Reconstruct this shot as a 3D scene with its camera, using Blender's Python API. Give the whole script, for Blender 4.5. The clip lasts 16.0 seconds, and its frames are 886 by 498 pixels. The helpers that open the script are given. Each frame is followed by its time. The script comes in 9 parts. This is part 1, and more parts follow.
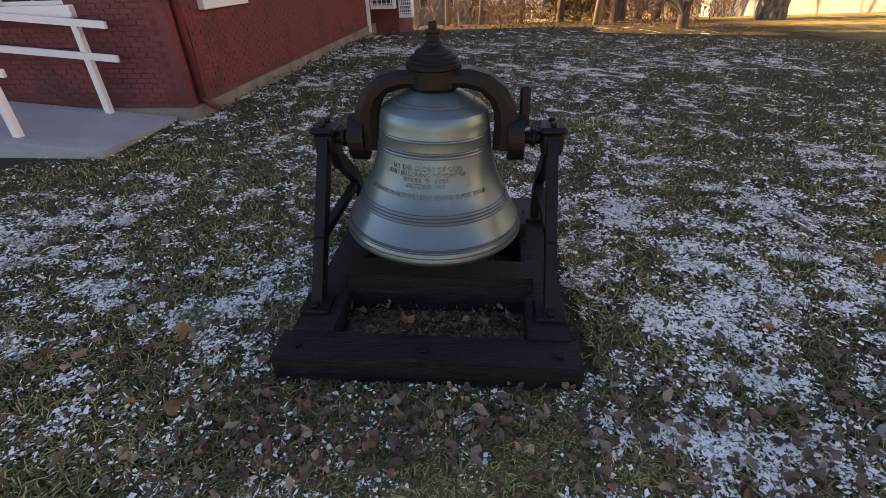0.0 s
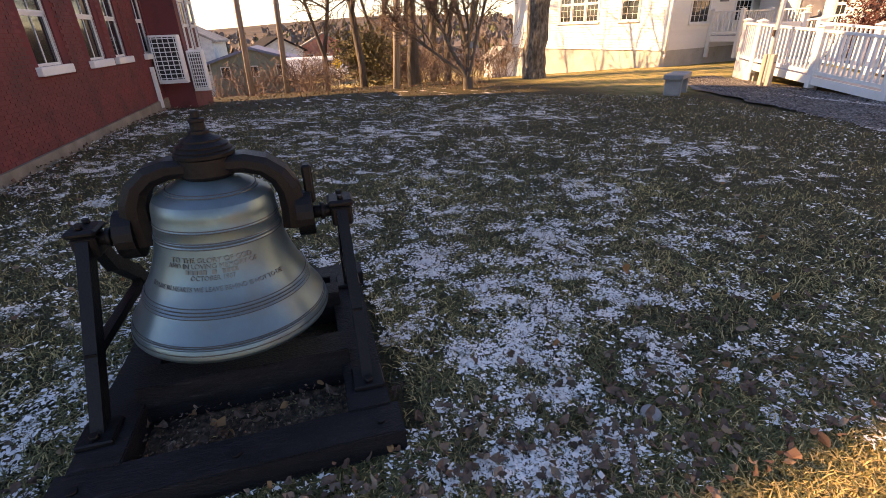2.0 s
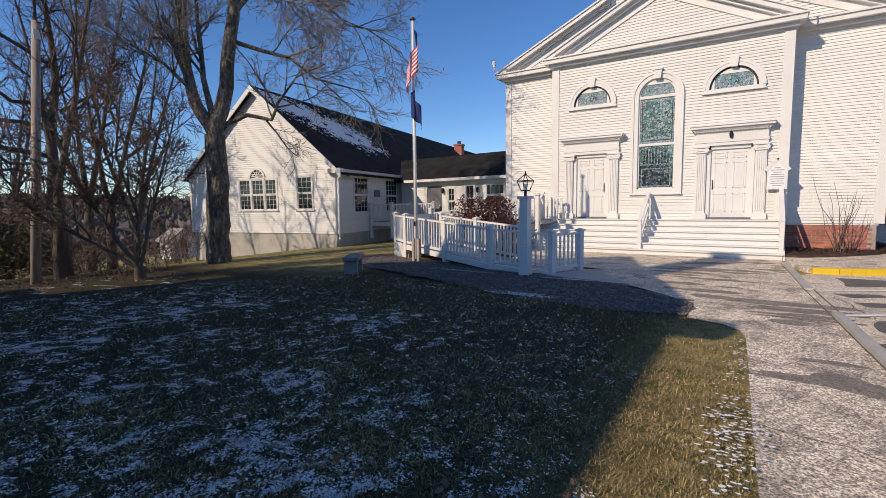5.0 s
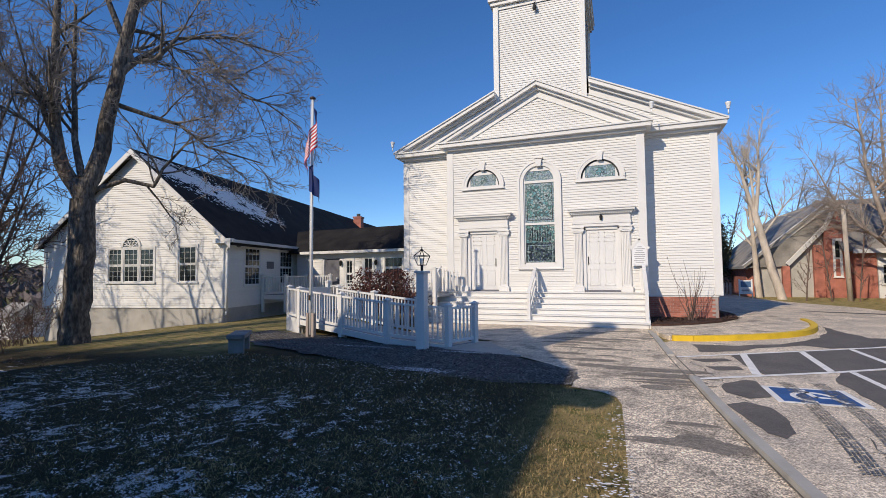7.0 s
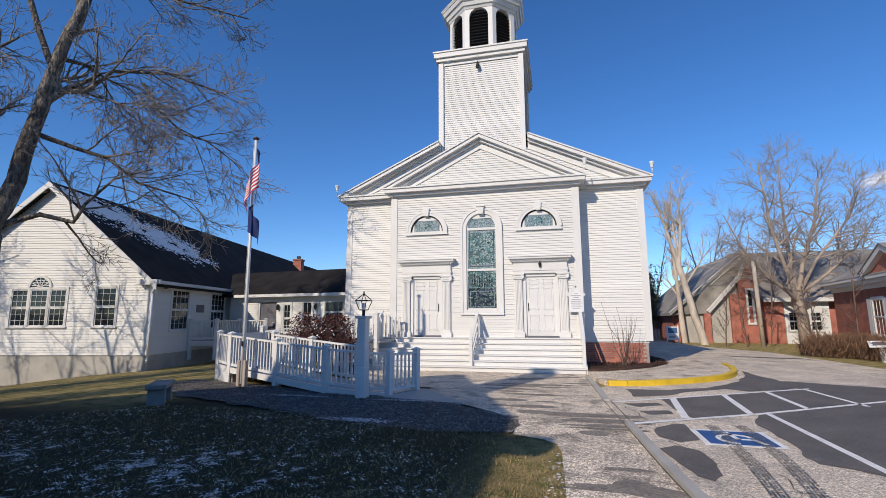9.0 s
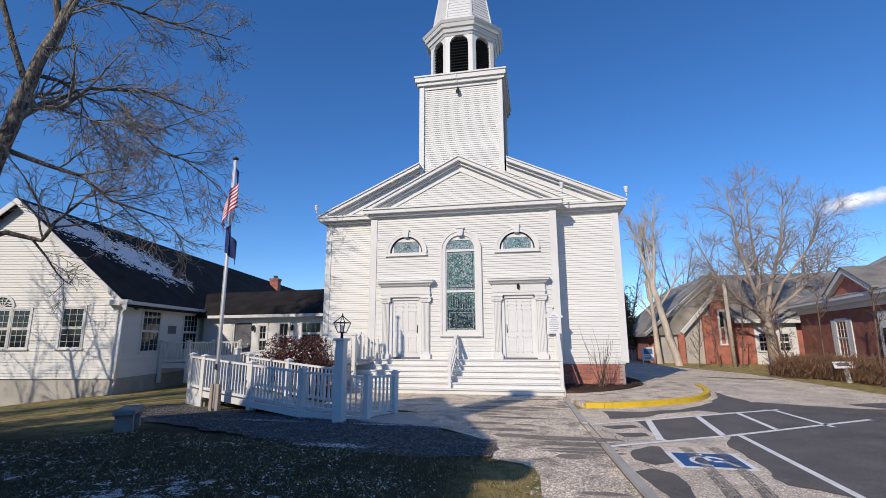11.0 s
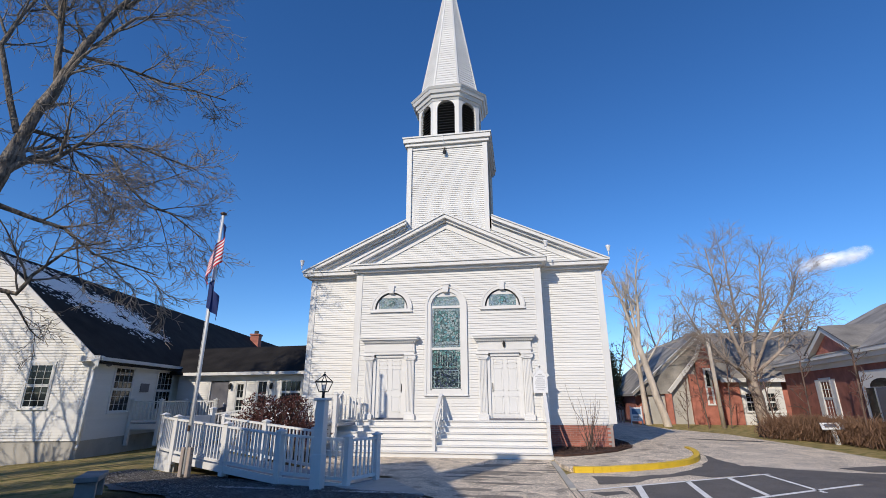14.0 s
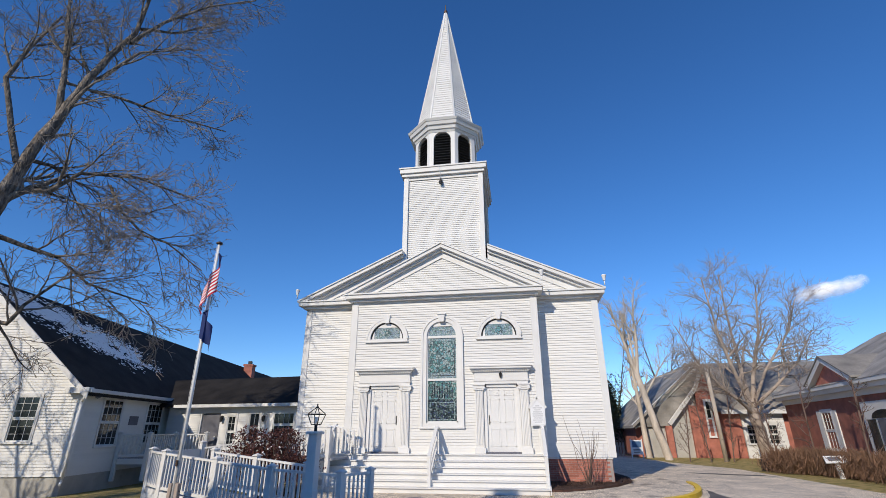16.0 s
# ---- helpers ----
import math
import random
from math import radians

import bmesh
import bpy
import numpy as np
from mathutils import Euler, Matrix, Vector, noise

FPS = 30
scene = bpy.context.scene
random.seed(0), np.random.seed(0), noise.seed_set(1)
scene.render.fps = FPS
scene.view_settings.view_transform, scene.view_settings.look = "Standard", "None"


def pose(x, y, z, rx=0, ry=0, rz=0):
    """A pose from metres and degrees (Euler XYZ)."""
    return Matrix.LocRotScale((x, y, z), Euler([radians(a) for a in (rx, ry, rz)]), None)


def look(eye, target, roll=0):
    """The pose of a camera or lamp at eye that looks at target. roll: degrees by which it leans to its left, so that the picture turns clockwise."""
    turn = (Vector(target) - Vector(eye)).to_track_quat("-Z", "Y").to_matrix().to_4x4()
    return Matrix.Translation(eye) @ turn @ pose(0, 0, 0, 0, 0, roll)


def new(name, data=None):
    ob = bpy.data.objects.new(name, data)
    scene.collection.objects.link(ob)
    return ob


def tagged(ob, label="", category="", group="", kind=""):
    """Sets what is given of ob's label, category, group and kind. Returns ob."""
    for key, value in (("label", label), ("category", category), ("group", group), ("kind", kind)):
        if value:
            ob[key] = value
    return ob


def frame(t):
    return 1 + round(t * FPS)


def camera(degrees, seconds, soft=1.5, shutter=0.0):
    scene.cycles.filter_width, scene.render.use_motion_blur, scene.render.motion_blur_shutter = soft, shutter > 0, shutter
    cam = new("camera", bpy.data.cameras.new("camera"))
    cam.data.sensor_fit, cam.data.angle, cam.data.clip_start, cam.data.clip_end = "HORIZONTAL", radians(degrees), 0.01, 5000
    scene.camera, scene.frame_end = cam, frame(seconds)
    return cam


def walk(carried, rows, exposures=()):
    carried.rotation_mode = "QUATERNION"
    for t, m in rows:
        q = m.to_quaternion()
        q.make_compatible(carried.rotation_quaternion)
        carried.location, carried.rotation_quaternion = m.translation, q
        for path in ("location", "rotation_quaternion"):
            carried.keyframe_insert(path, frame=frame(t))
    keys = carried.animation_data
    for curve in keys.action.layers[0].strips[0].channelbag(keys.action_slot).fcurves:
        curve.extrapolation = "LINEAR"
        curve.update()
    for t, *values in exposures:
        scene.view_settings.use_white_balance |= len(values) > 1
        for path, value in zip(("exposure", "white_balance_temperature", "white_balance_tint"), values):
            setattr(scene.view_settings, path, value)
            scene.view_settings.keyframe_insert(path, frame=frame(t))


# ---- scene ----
cam = camera(86.9, 16.0, soft=0.6)
PATH = [
    (0, (2.446, -17.061, 1.343), (0.736, -17.097, 0.305), -2.0),
    (0.5, (2.446, -17.066, 1.341), (0.729, -17.063, 0.315), -2.1),
    (1, (2.448, -17.047, 1.350), (0.714, -16.938, 0.358), -2.2),
    (1.5, (2.447, -17.011, 1.361), (0.704, -16.697, 0.432), -2.2),
    (2, (2.488, -16.886, 1.408), (0.790, -16.261, 0.555), -2.1),
    (2.5, (2.527, -16.756, 1.460), (0.933, -15.820, 0.697), -1.7),
    (3, (2.534, -16.809, 1.490), (1.062, -15.620, 0.841), -1.4),
    (3.5, (2.507, -16.874, 1.532), (1.132, -15.520, 1.004), -1.1),
    (4, (2.562, -16.905, 1.556), (1.280, -15.423, 1.151), -1.1),
    (4.5, (2.578, -16.919, 1.598), (1.393, -15.334, 1.305), -0.9),
    (5, (2.608, -16.933, 1.629), (1.522, -15.265, 1.436), -0.8),
    (7.5, (2.683, -16.972, 1.698), (2.052, -15.081, 1.860), -0.4),
    (8, (2.684, -16.983, 1.705), (2.117, -15.077, 1.916), -0.3),
    (8.5, (2.705, -16.990, 1.704), (2.189, -15.074, 1.958), -0.2),
    (9, (2.677, -16.980, 1.693), (2.208, -15.059, 1.988), -0.2),
    (11.5, (2.689, -17.083, 1.746), (2.323, -15.159, 2.151), -0.2),
    (12, (2.705, -17.099, 1.750), (2.353, -15.181, 2.194), -0.2),
    (12.5, (2.719, -17.128, 1.763), (2.379, -15.219, 2.251), -0.2),
    (13, (2.720, -17.152, 1.763), (2.392, -15.252, 2.293), -0.2),
    (13.5, (2.695, -17.141, 1.765), (2.378, -15.249, 2.333), -0.2),
    (14, (2.696, -17.136, 1.767), (2.388, -15.255, 2.373), -0.1),
    (14.5, (2.672, -17.155, 1.768), (2.374, -15.283, 2.405), -0.1),
    (15, (2.737, -17.136, 1.764), (2.436, -15.274, 2.431), -0.1),
    (15.5, (2.755, -17.118, 1.759), (2.459, -15.268, 2.459), -0.2),
    (16, (2.742, -17.154, 1.778), (2.453, -15.312, 2.500), -0.2),
]
walk(cam, [(t, look(eye, target, roll)) for t, eye, target, roll in PATH],
     exposures=[(0, 1.88, 17000, 32), (1.2, 1.95, 17000, 33), (2.2, 1.58, 11800, 32), (2.8, 0.98, 9000, 26), (3.4, 0.36, 7700, 21), (4.2, 0.0, 6950, 17), (5.2, -0.12, 6450, 13), (7.5, -0.14, 6050, 11), (16, -0.14, 5800, 9)])

# ---- light ----
SUN_AZ, SUN_EL = radians(23), radians(30)
to_sun = Vector((-math.sin(SUN_AZ) * math.cos(SUN_EL), -math.cos(SUN_AZ) * math.cos(SUN_EL), math.sin(SUN_EL)))
world = bpy.data.worlds.new("world")
scene.world = world
world.use_nodes = True
wn = world.node_tree
sky = wn.nodes.new("ShaderNodeTexSky")
sky.sky_type = "NISHITA"
sky.sun_disc = False
sky.sun_elevation = SUN_EL
sky.sun_rotation = math.pi + SUN_AZ
sky.air_density, sky.dust_density, sky.ozone_density, sky.altitude = 1.0, 0.05, 5.0, 600
wn.nodes["Background"].inputs["Strength"].default_value = 0.15
clear = wn.nodes.new("ShaderNodeHueSaturation")
clear.inputs["Hue"].default_value = 0.5045
clear.inputs["Saturation"].default_value = 1.15
wn.links.new(sky.outputs[0], clear.inputs["Color"])
wn.links.new(clear.outputs[0], wn.nodes["Background"].inputs["Color"])
sun = new("sun", bpy.data.lights.new("sun", "SUN"))
sun.data.energy, sun.data.angle, sun.data.color = 4.4, radians(0.53), (1.0, 0.83, 0.61)
sun.matrix_world = look((0, 0, 0), -to_sun)


# ---- materials ----
def mat(name, base, rough=0.6, metal=0.0, vary=0.15, scale=3.0, fine=40.0, bump=0.1, bump_scale=60.0, second=None, mix=0.5, object_random=0.0, spec=0.5, stretch=(1, 1, 1), dist=0.01, speckle=0.0, grit=110.0):
    """A procedural surface: two scales of tone, an optional second colour in patches, fine relief."""
    m = bpy.data.materials.new(name)
    m.use_nodes = True
    nt = m.node_tree
    b = nt.nodes["Principled BSDF"]
    b.inputs["Roughness"].default_value = rough
    b.inputs["Metallic"].default_value = metal
    b.inputs["Specular IOR Level"].default_value = spec
    tc = nt.nodes.new("ShaderNodeTexCoord")
    mp = nt.nodes.new("ShaderNodeMapping")
    mp.inputs["Scale"].default_value = stretch
    geo = nt.nodes.new("ShaderNodeNewGeometry")
    nt.links.new(geo.outputs["Position"], mp.inputs["Vector"])

    def tex(s, detail=4.0):
        n = nt.nodes.new("ShaderNodeTexNoise")
        n.inputs["Scale"].default_value = s
        n.inputs["Detail"].default_value = detail
        nt.links.new(mp.outputs[0], n.inputs["Vector"])
        return n.outputs["Fac"]

    def mixc(fac, a, c):
        x = nt.nodes.new("ShaderNodeMix")
        x.data_type = "RGBA"
        for sock, v in ((x.inputs[0], fac), (x.inputs[6], a), (x.inputs[7], c)):
            if isinstance(v, (float, int)):
                sock.default_value = v
            elif isinstance(v, tuple):
                sock.default_value = (*v, 1)
            else:
                nt.links.new(v, sock)
        return x.outputs[2]

    def ramp(src, lo, hi):
        r = nt.nodes.new("ShaderNodeMapRange")
        r.inputs[1].default_value, r.inputs[2].default_value = lo, hi
        nt.links.new(src, r.inputs[0])
        return r.outputs[0]

    big, small = tex(scale), tex(fine, 3.0)
    dark = tuple(c * (1 - vary) for c in base)
    light = tuple(min(1, c * (1 + vary)) for c in base)
    col = mixc(ramp(big, 0.3, 0.7), dark, light)
    if second:
        col = mixc(ramp(tex(scale * 1.7 + 0.37, 6.0), 1 - mix - 0.08, 1 - mix + 0.08), col, second)
    hv = nt.nodes.new("ShaderNodeHueSaturation")
    add = nt.nodes.new("ShaderNodeMath")
    add.operation = "MULTIPLY_ADD"
    add.inputs[1].default_value, add.inputs[2].default_value = vary * 1.4, 1 - vary * 0.7
    nt.links.new(small, add.inputs[0])
    value = add.outputs[0]
    if speckle:
        # separate stone chips showing in the binder
        for s, w in ((grit, speckle), (grit * 0.37, speckle * 0.5)):
            k = nt.nodes.new("ShaderNodeMath")
            k.operation = "MULTIPLY_ADD"
            k.inputs[1].default_value, k.inputs[2].default_value = w, 1 - w * 0.5
            nt.links.new(ramp(tex(s, 2.0), 0.36, 0.64), k.inputs[0])
            j = nt.nodes.new("ShaderNodeMath")
            j.operation = "MULTIPLY"
            nt.links.new(value, j.inputs[0])
            nt.links.new(k.outputs[0], j.inputs[1])
            value = j.outputs[0]
    if object_random:
        oi = nt.nodes.new("ShaderNodeObjectInfo")
        isl = nt.nodes.new("ShaderNodeMath")
        isl.operation = "MULTIPLY_ADD"
        isl.inputs[1].default_value, isl.inputs[2].default_value = object_random, 1 - object_random / 2
        nt.links.new(oi.outputs["Random"], isl.inputs[0])
        isl2 = nt.nodes.new("ShaderNodeMath")
        isl2.operation = "MULTIPLY_ADD"
        isl2.inputs[1].default_value, isl2.inputs[2].default_value = object_random, 1 - object_random / 2
        nt.links.new(geo.outputs["Random Per Island"], isl2.inputs[0])
        for o in (isl.outputs[0], isl2.outputs[0]):
            k = nt.nodes.new("ShaderNodeMath")
            k.operation = "MULTIPLY"
            nt.links.new(value, k.inputs[0])
            nt.links.new(o, k.inputs[1])
            value = k.outputs[0]
    nt.links.new(value, hv.inputs["Value"])
    nt.links.new(col, hv.inputs["Color"])
    nt.links.new(hv.outputs[0], b.inputs["Base Color"])
    rr = nt.nodes.new("ShaderNodeMath")
    rr.operation = "MULTIPLY_ADD"
    rr.inputs[1].default_value, rr.inputs[2].default_value = 0.25, max(0.02, rough - 0.12)
    nt.links.new(big, rr.inputs[0])
    nt.links.new(rr.outputs[0], b.inputs["Roughness"])
    if bump:
        bp = nt.nodes.new("ShaderNodeBump")
        bp.inputs["Strength"].default_value = bump
        bp.inputs["Distance"].default_value = dist
        nt.links.new(tex(bump_scale, 5.0), bp.inputs["Height"])
        nt.links.new(bp.outputs[0], b.inputs["Normal"])
    return m


M = {
    "white": mat("white_paint", (0.70, 0.69, 0.665), 0.55, vary=0.05, scale=1.3, fine=25, bump=0.08, bump_scale=90),
    "siding": mat("white_clapboard", (0.70, 0.69, 0.66), 0.6, vary=0.06, scale=0.9, fine=18, bump=0.12, bump_scale=70, object_random=0.05, stretch=(0.3, 0.3, 1)),
    "trim_grey": mat("shaded_white_trim", (0.72, 0.72, 0.72), 0.55, vary=0.05, scale=2),
    "roof": mat("dark_asphalt_shingle", (0.026, 0.024, 0.023), 0.95, spec=0.1, vary=0.35, scale=1.2, fine=60, bump=0.5, bump_scale=40, object_random=0.4),
    "roof_grey": mat("grey_asphalt_shingle", (0.25, 0.232, 0.208), 0.9, vary=0.4, scale=0.8, fine=12, bump=0.5, bump_scale=14, object_random=0.3),
    "brick": mat("red_brick", (0.40, 0.15, 0.105), 0.85, vary=0.25, scale=2.5, fine=45, bump=0.4, bump_scale=60, object_random=0.5),
    "brick_paint": mat("red_painted_brick", (0.17, 0.030, 0.030), 0.7, vary=0.18, scale=1.1, fine=30, bump=0.35, bump_scale=45, object_random=0.25, second=(0.10, 0.022, 0.022), mix=0.42),
    "mortar": mat("mortar", (0.35, 0.30, 0.27), 0.95, vary=0.15),
    "mortar_red": mat("painted_mortar", (0.155, 0.028, 0.028), 0.9, vary=0.15),
    "granite": mat("granite", (0.24, 0.235, 0.225), 0.8, vary=0.2, scale=4, fine=120, bump=0.3, bump_scale=80),
    "stone_found": mat("weathered_foundation_stone", (0.19, 0.165, 0.13), 0.9, vary=0.3, scale=3, fine=40, bump=0.6, bump_scale=25),
    "concrete": mat("concrete", (0.42, 0.40, 0.36), 0.9, vary=0.15, scale=1.5, fine=60, bump=0.25, bump_scale=80, second=(0.30, 0.28, 0.24), mix=0.3),
    "black_iron": mat("black_painted_iron", (0.0045, 0.0045, 0.005), 0.5, vary=0.4, scale=9, fine=80, bump=0.25, bump_scale=120, spec=0.2),
    "black_wood": mat("black_painted_timber", (0.010, 0.009, 0.010), 0.6, vary=0.5, scale=8, fine=50, bump=0.6, bump_scale=30, spec=0.18, second=(0.035, 0.033, 0.034), mix=0.3, stretch=(6, 1, 6)),
    "bronze_mid": mat("weathered_bronze_letters", (0.095, 0.11, 0.105), 0.5, metal=0.6),
    "twig_tan": mat("tan_twig", (0.36, 0.295, 0.24), 0.9, vary=0.3),
    "bronze_dark": mat("groove_shade_bronze", (0.045, 0.05, 0.05), 0.6, metal=0.3),
    "bronze": mat("pale_bell_bronze", (0.088, 0.154, 0.168), 0.34, metal=0.65, vary=0.12, scale=3, fine=30, bump=0.06, bump_scale=50, second=(0.10, 0.14, 0.14), mix=0.4),
    "bark": mat("bark", (0.165, 0.138, 0.110), 0.95, vary=0.45, scale=5, fine=30, bump=1.0, bump_scale=16, stretch=(1, 1, 0.35), dist=0.06, speckle=0.8, grit=18, second=(0.085, 0.074, 0.062), mix=0.42),
    "bark_dark": mat("dark_bark", (0.10, 0.080, 0.062), 0.95, vary=0.35, scale=3, fine=30, bump=0.9, bump_scale=18, stretch=(1, 1, 0.25), dist=0.03),
    "bark_pale": mat("pale_bark", (0.50, 0.43, 0.35), 0.95, vary=0.3, scale=3, fine=30, bump=0.8, bump_scale=18, stretch=(1, 1, 0.3), dist=0.03),
    "twig": mat("twig", (0.25, 0.215, 0.18), 0.9, vary=0.3),
    "twig_warm": mat("reddish_twig", (0.14, 0.095, 0.075), 0.9, vary=0.3),
    "pole_wood": mat("weathered_pole_wood", (0.36, 0.30, 0.255), 0.95, vary=0.3, scale=5, fine=60, bump=0.5, bump_scale=60, stretch=(4, 4, 0.2)),
    "asphalt": mat("worn_asphalt", (0.64, 0.545, 0.425), 0.92, vary=0.16, scale=0.7, fine=140, bump=0.6, bump_scale=90, second=(0.46, 0.40, 0.325), mix=0.42, speckle=0.9, grit=70),
    "walk": mat("worn_grey_walk", (0.66, 0.56, 0.435), 0.93, vary=0.2, scale=0.9, fine=75, bump=0.9, bump_scale=70, second=(0.33, 0.28, 0.22), mix=0.42, speckle=1.25, grit=60, dist=0.014),
    "seal": mat("black_sealcoat", (0.125, 0.112, 0.100), 0.8, vary=0.2, scale=1.5, fine=90, bump=0.4, bump_scale=110, speckle=0.5, grit=80, second=(0.17, 0.165, 0.16), mix=0.3),
    "line": mat("worn_white_marking", (0.80, 0.785, 0.75), 0.8, vary=0.12, scale=5, fine=80, second=(0.30, 0.285, 0.265), mix=0.2),
    "blue_mark": mat("blue_marking", (0.025, 0.09, 0.27), 0.75, vary=0.2, scale=5, fine=80, second=(0.05, 0.09, 0.18), mix=0.25),
    "yellow": mat("yellow_kerb_paint", (0.75, 0.50, 0.02), 0.6, vary=0.12, scale=4, fine=60, second=(0.45, 0.33, 0.06), mix=0.25),
    "mulch": mat("dark_mulch", (0.085, 0.045, 0.03), 0.98, vary=0.5, scale=9, fine=70, bump=1.0, bump_scale=40, dist=0.04),
    "snow": mat("thin_snow", (0.86, 0.85, 0.83), 0.7, vary=0.06, scale=6, bump=0.3, bump_scale=50),
    "leaf_brown": mat("dead_leaf", (0.125, 0.066, 0.043), 0.8, vary=0.3, scale=8, object_random=0.9),
    "hedge": mat("bare_hedge_twig", (0.20, 0.115, 0.07), 0.95, vary=0.3, object_random=0.5),
    "rhodo": mat("russet_leaf", (0.13, 0.04, 0.03), 0.75, vary=0.3, object_random=0.8),
    # haze over the far slopes is put into this paler brown
    "far_wood": mat("hazy_bare_wood", (0.15, 0.12, 0.105), 0.95, vary=0.3, object_random=0.5),
    "evergreen": mat("evergreen", (0.085, 0.085, 0.036), 0.9, vary=0.4, object_random=0.8),
    "black": mat("matt_black", (0.012, 0.012, 0.013), 0.6, vary=0.3),
    "white_metal": mat("white_metal", (0.75, 0.75, 0.74), 0.4, vary=0.05),
    "copper": mat("brown_metal", (0.10, 0.06, 0.04), 0.5, metal=0.6),
    "sign_white": mat("sign_white", (0.75, 0.75, 0.75), 0.5, vary=0.04),
    "sign_text": mat("faded_grey_lettering", (0.33, 0.33, 0.34), 0.6),
    "sign_ink": mat("sign_ink", (0.12, 0.12, 0.14), 0.6),
    "sign_blue": mat("sign_blue", (0.06, 0.13, 0.26), 0.5),
    "deck": mat("grey_deck_paint", (0.30, 0.31, 0.33), 0.6, vary=0.12, scale=2, fine=40, bump=0.2, bump_scale=50),
    "flag_red": mat("flag_red", (0.55, 0.03, 0.05), 0.8), "flag_white": mat("flag_white", (0.8, 0.8, 0.8), 0.8),
    "flag_blue": mat("flag_blue", (0.015, 0.03, 0.13), 0.8),
    "curtain": mat("dark_interior", (0.05, 0.05, 0.05), 0.9, vary=0.3, scale=2),
    "blind": mat("pale_blind", (0.55, 0.54, 0.50), 0.8, vary=0.1, scale=3),
    "pale_wall": mat("pale_house_wall", (0.55, 0.54, 0.50), 0.8), "green_wall": mat("sage_house_wall", (0.13, 0.15, 0.115), 0.8),
    "tile_blue": mat("blue_grey_roof", (0.10, 0.13, 0.20), 0.8),
}


def glass_mat(name, tint, rough=0.05, spec=0.5):
    m = bpy.data.materials.new(name)
    m.use_nodes = True
    b = m.node_tree.nodes["Principled BSDF"]
    b.inputs["Base Color"].default_value = (*tint, 1)
    b.inputs["Roughness"].default_value = rough
    b.inputs["Transmission Weight"].default_value = 0.0
    b.inputs["Specular IOR Level"].default_value = spec
    return m


M["pane"] = glass_mat("window_pane", (0.018, 0.022, 0.024), 0.06, 0.5)
M["lantern_glass"] = glass_mat("lantern_glass", (0.5, 0.5, 0.5), 0.05)
M["lantern_glass"].node_tree.nodes["Principled BSDF"].inputs["Transmission Weight"].default_value = 1.0


# ---- building helpers ----
def part(name, bm, material, parent=None, label=""):
    """Links a bmesh as one mesh object, under a thing or part if given."""
    me = bpy.data.meshes.new(name)
    bm.to_mesh(me)
    bm.free()
    for x in material if isinstance(material, (list, tuple)) else (material,):
        me.materials.append(M[x] if isinstance(x, str) else x)
    ob = new(name, me)
    ob.parent = parent
    if label:
        ob["label"] = label
    return ob


def raw(name, verts, faces, material, parent=None, label="", smooth=False, slots=None):
    """Links plain lists of points and faces as one mesh object."""
    me = bpy.data.meshes.new(name)
    me.from_pydata(verts, [], faces)
    for x in material if isinstance(material, (list, tuple)) else (material,):
        me.materials.append(M[x])
    if slots is not None:
        me.polygons.foreach_set("material_index", slots)
    if smooth:
        me.polygons.foreach_set("use_smooth", [True] * len(me.polygons))
    me.update()
    ob = new(name, me)
    ob.parent = parent
    if label:
        ob["label"] = label
    return ob


def thing(name, at=(0, 0, 0), label="", category="", group="", kind=""):
    ob = new(name)
    ob.location = at
    return tagged(ob, label, category, group, kind)


def box(bm, x0, x1, y0, y1, z0, z1, bevel=0.0):
    vs = [bm.verts.new(p) for p in ((x0, y0, z0), (x1, y0, z0), (x1, y1, z0), (x0, y1, z0), (x0, y0, z1), (x1, y0, z1), (x1, y1, z1), (x0, y1, z1))]
    fs = [bm.faces.new([vs[i] for i in q]) for q in ((0, 3, 2, 1), (4, 5, 6, 7), (0, 1, 5, 4), (1, 2, 6, 5), (2, 3, 7, 6), (3, 0, 4, 7))]
    if bevel:
        es = list({e for f in fs for e in f.edges})
        bmesh.ops.bevel(bm, geom=es, offset=bevel, segments=1, affect="EDGES")
    return vs


def bx(*a, **k):
    bm = bmesh.new()
    box(bm, *a, **k)
    return bm


def prism(bm, pts, axis, a, b):
    """Extrudes a 2D outline along an axis: 'x' takes (y, z), 'y' takes (x, z), 'z' takes (x, y)."""
    def at(p, d):
        return {"x": (d, p[0], p[1]), "y": (p[0], d, p[1]), "z": (p[0], p[1], d)}[axis]
    lo = [bm.verts.new(at(p, a)) for p in pts]
    hi = [bm.verts.new(at(p, b)) for p in pts]
    n = len(pts)
    fs = [bm.faces.new(lo), bm.faces.new(hi[::-1])]
    fs += [bm.faces.new((lo[i], hi[i], hi[(i + 1) % n], lo[(i + 1) % n])) for i in range(n)]
    bmesh.ops.recalc_face_normals(bm, faces=fs)
    return bm


def pz(pts, axis, a, b):
    return prism(bmesh.new(), pts, axis, a, b)


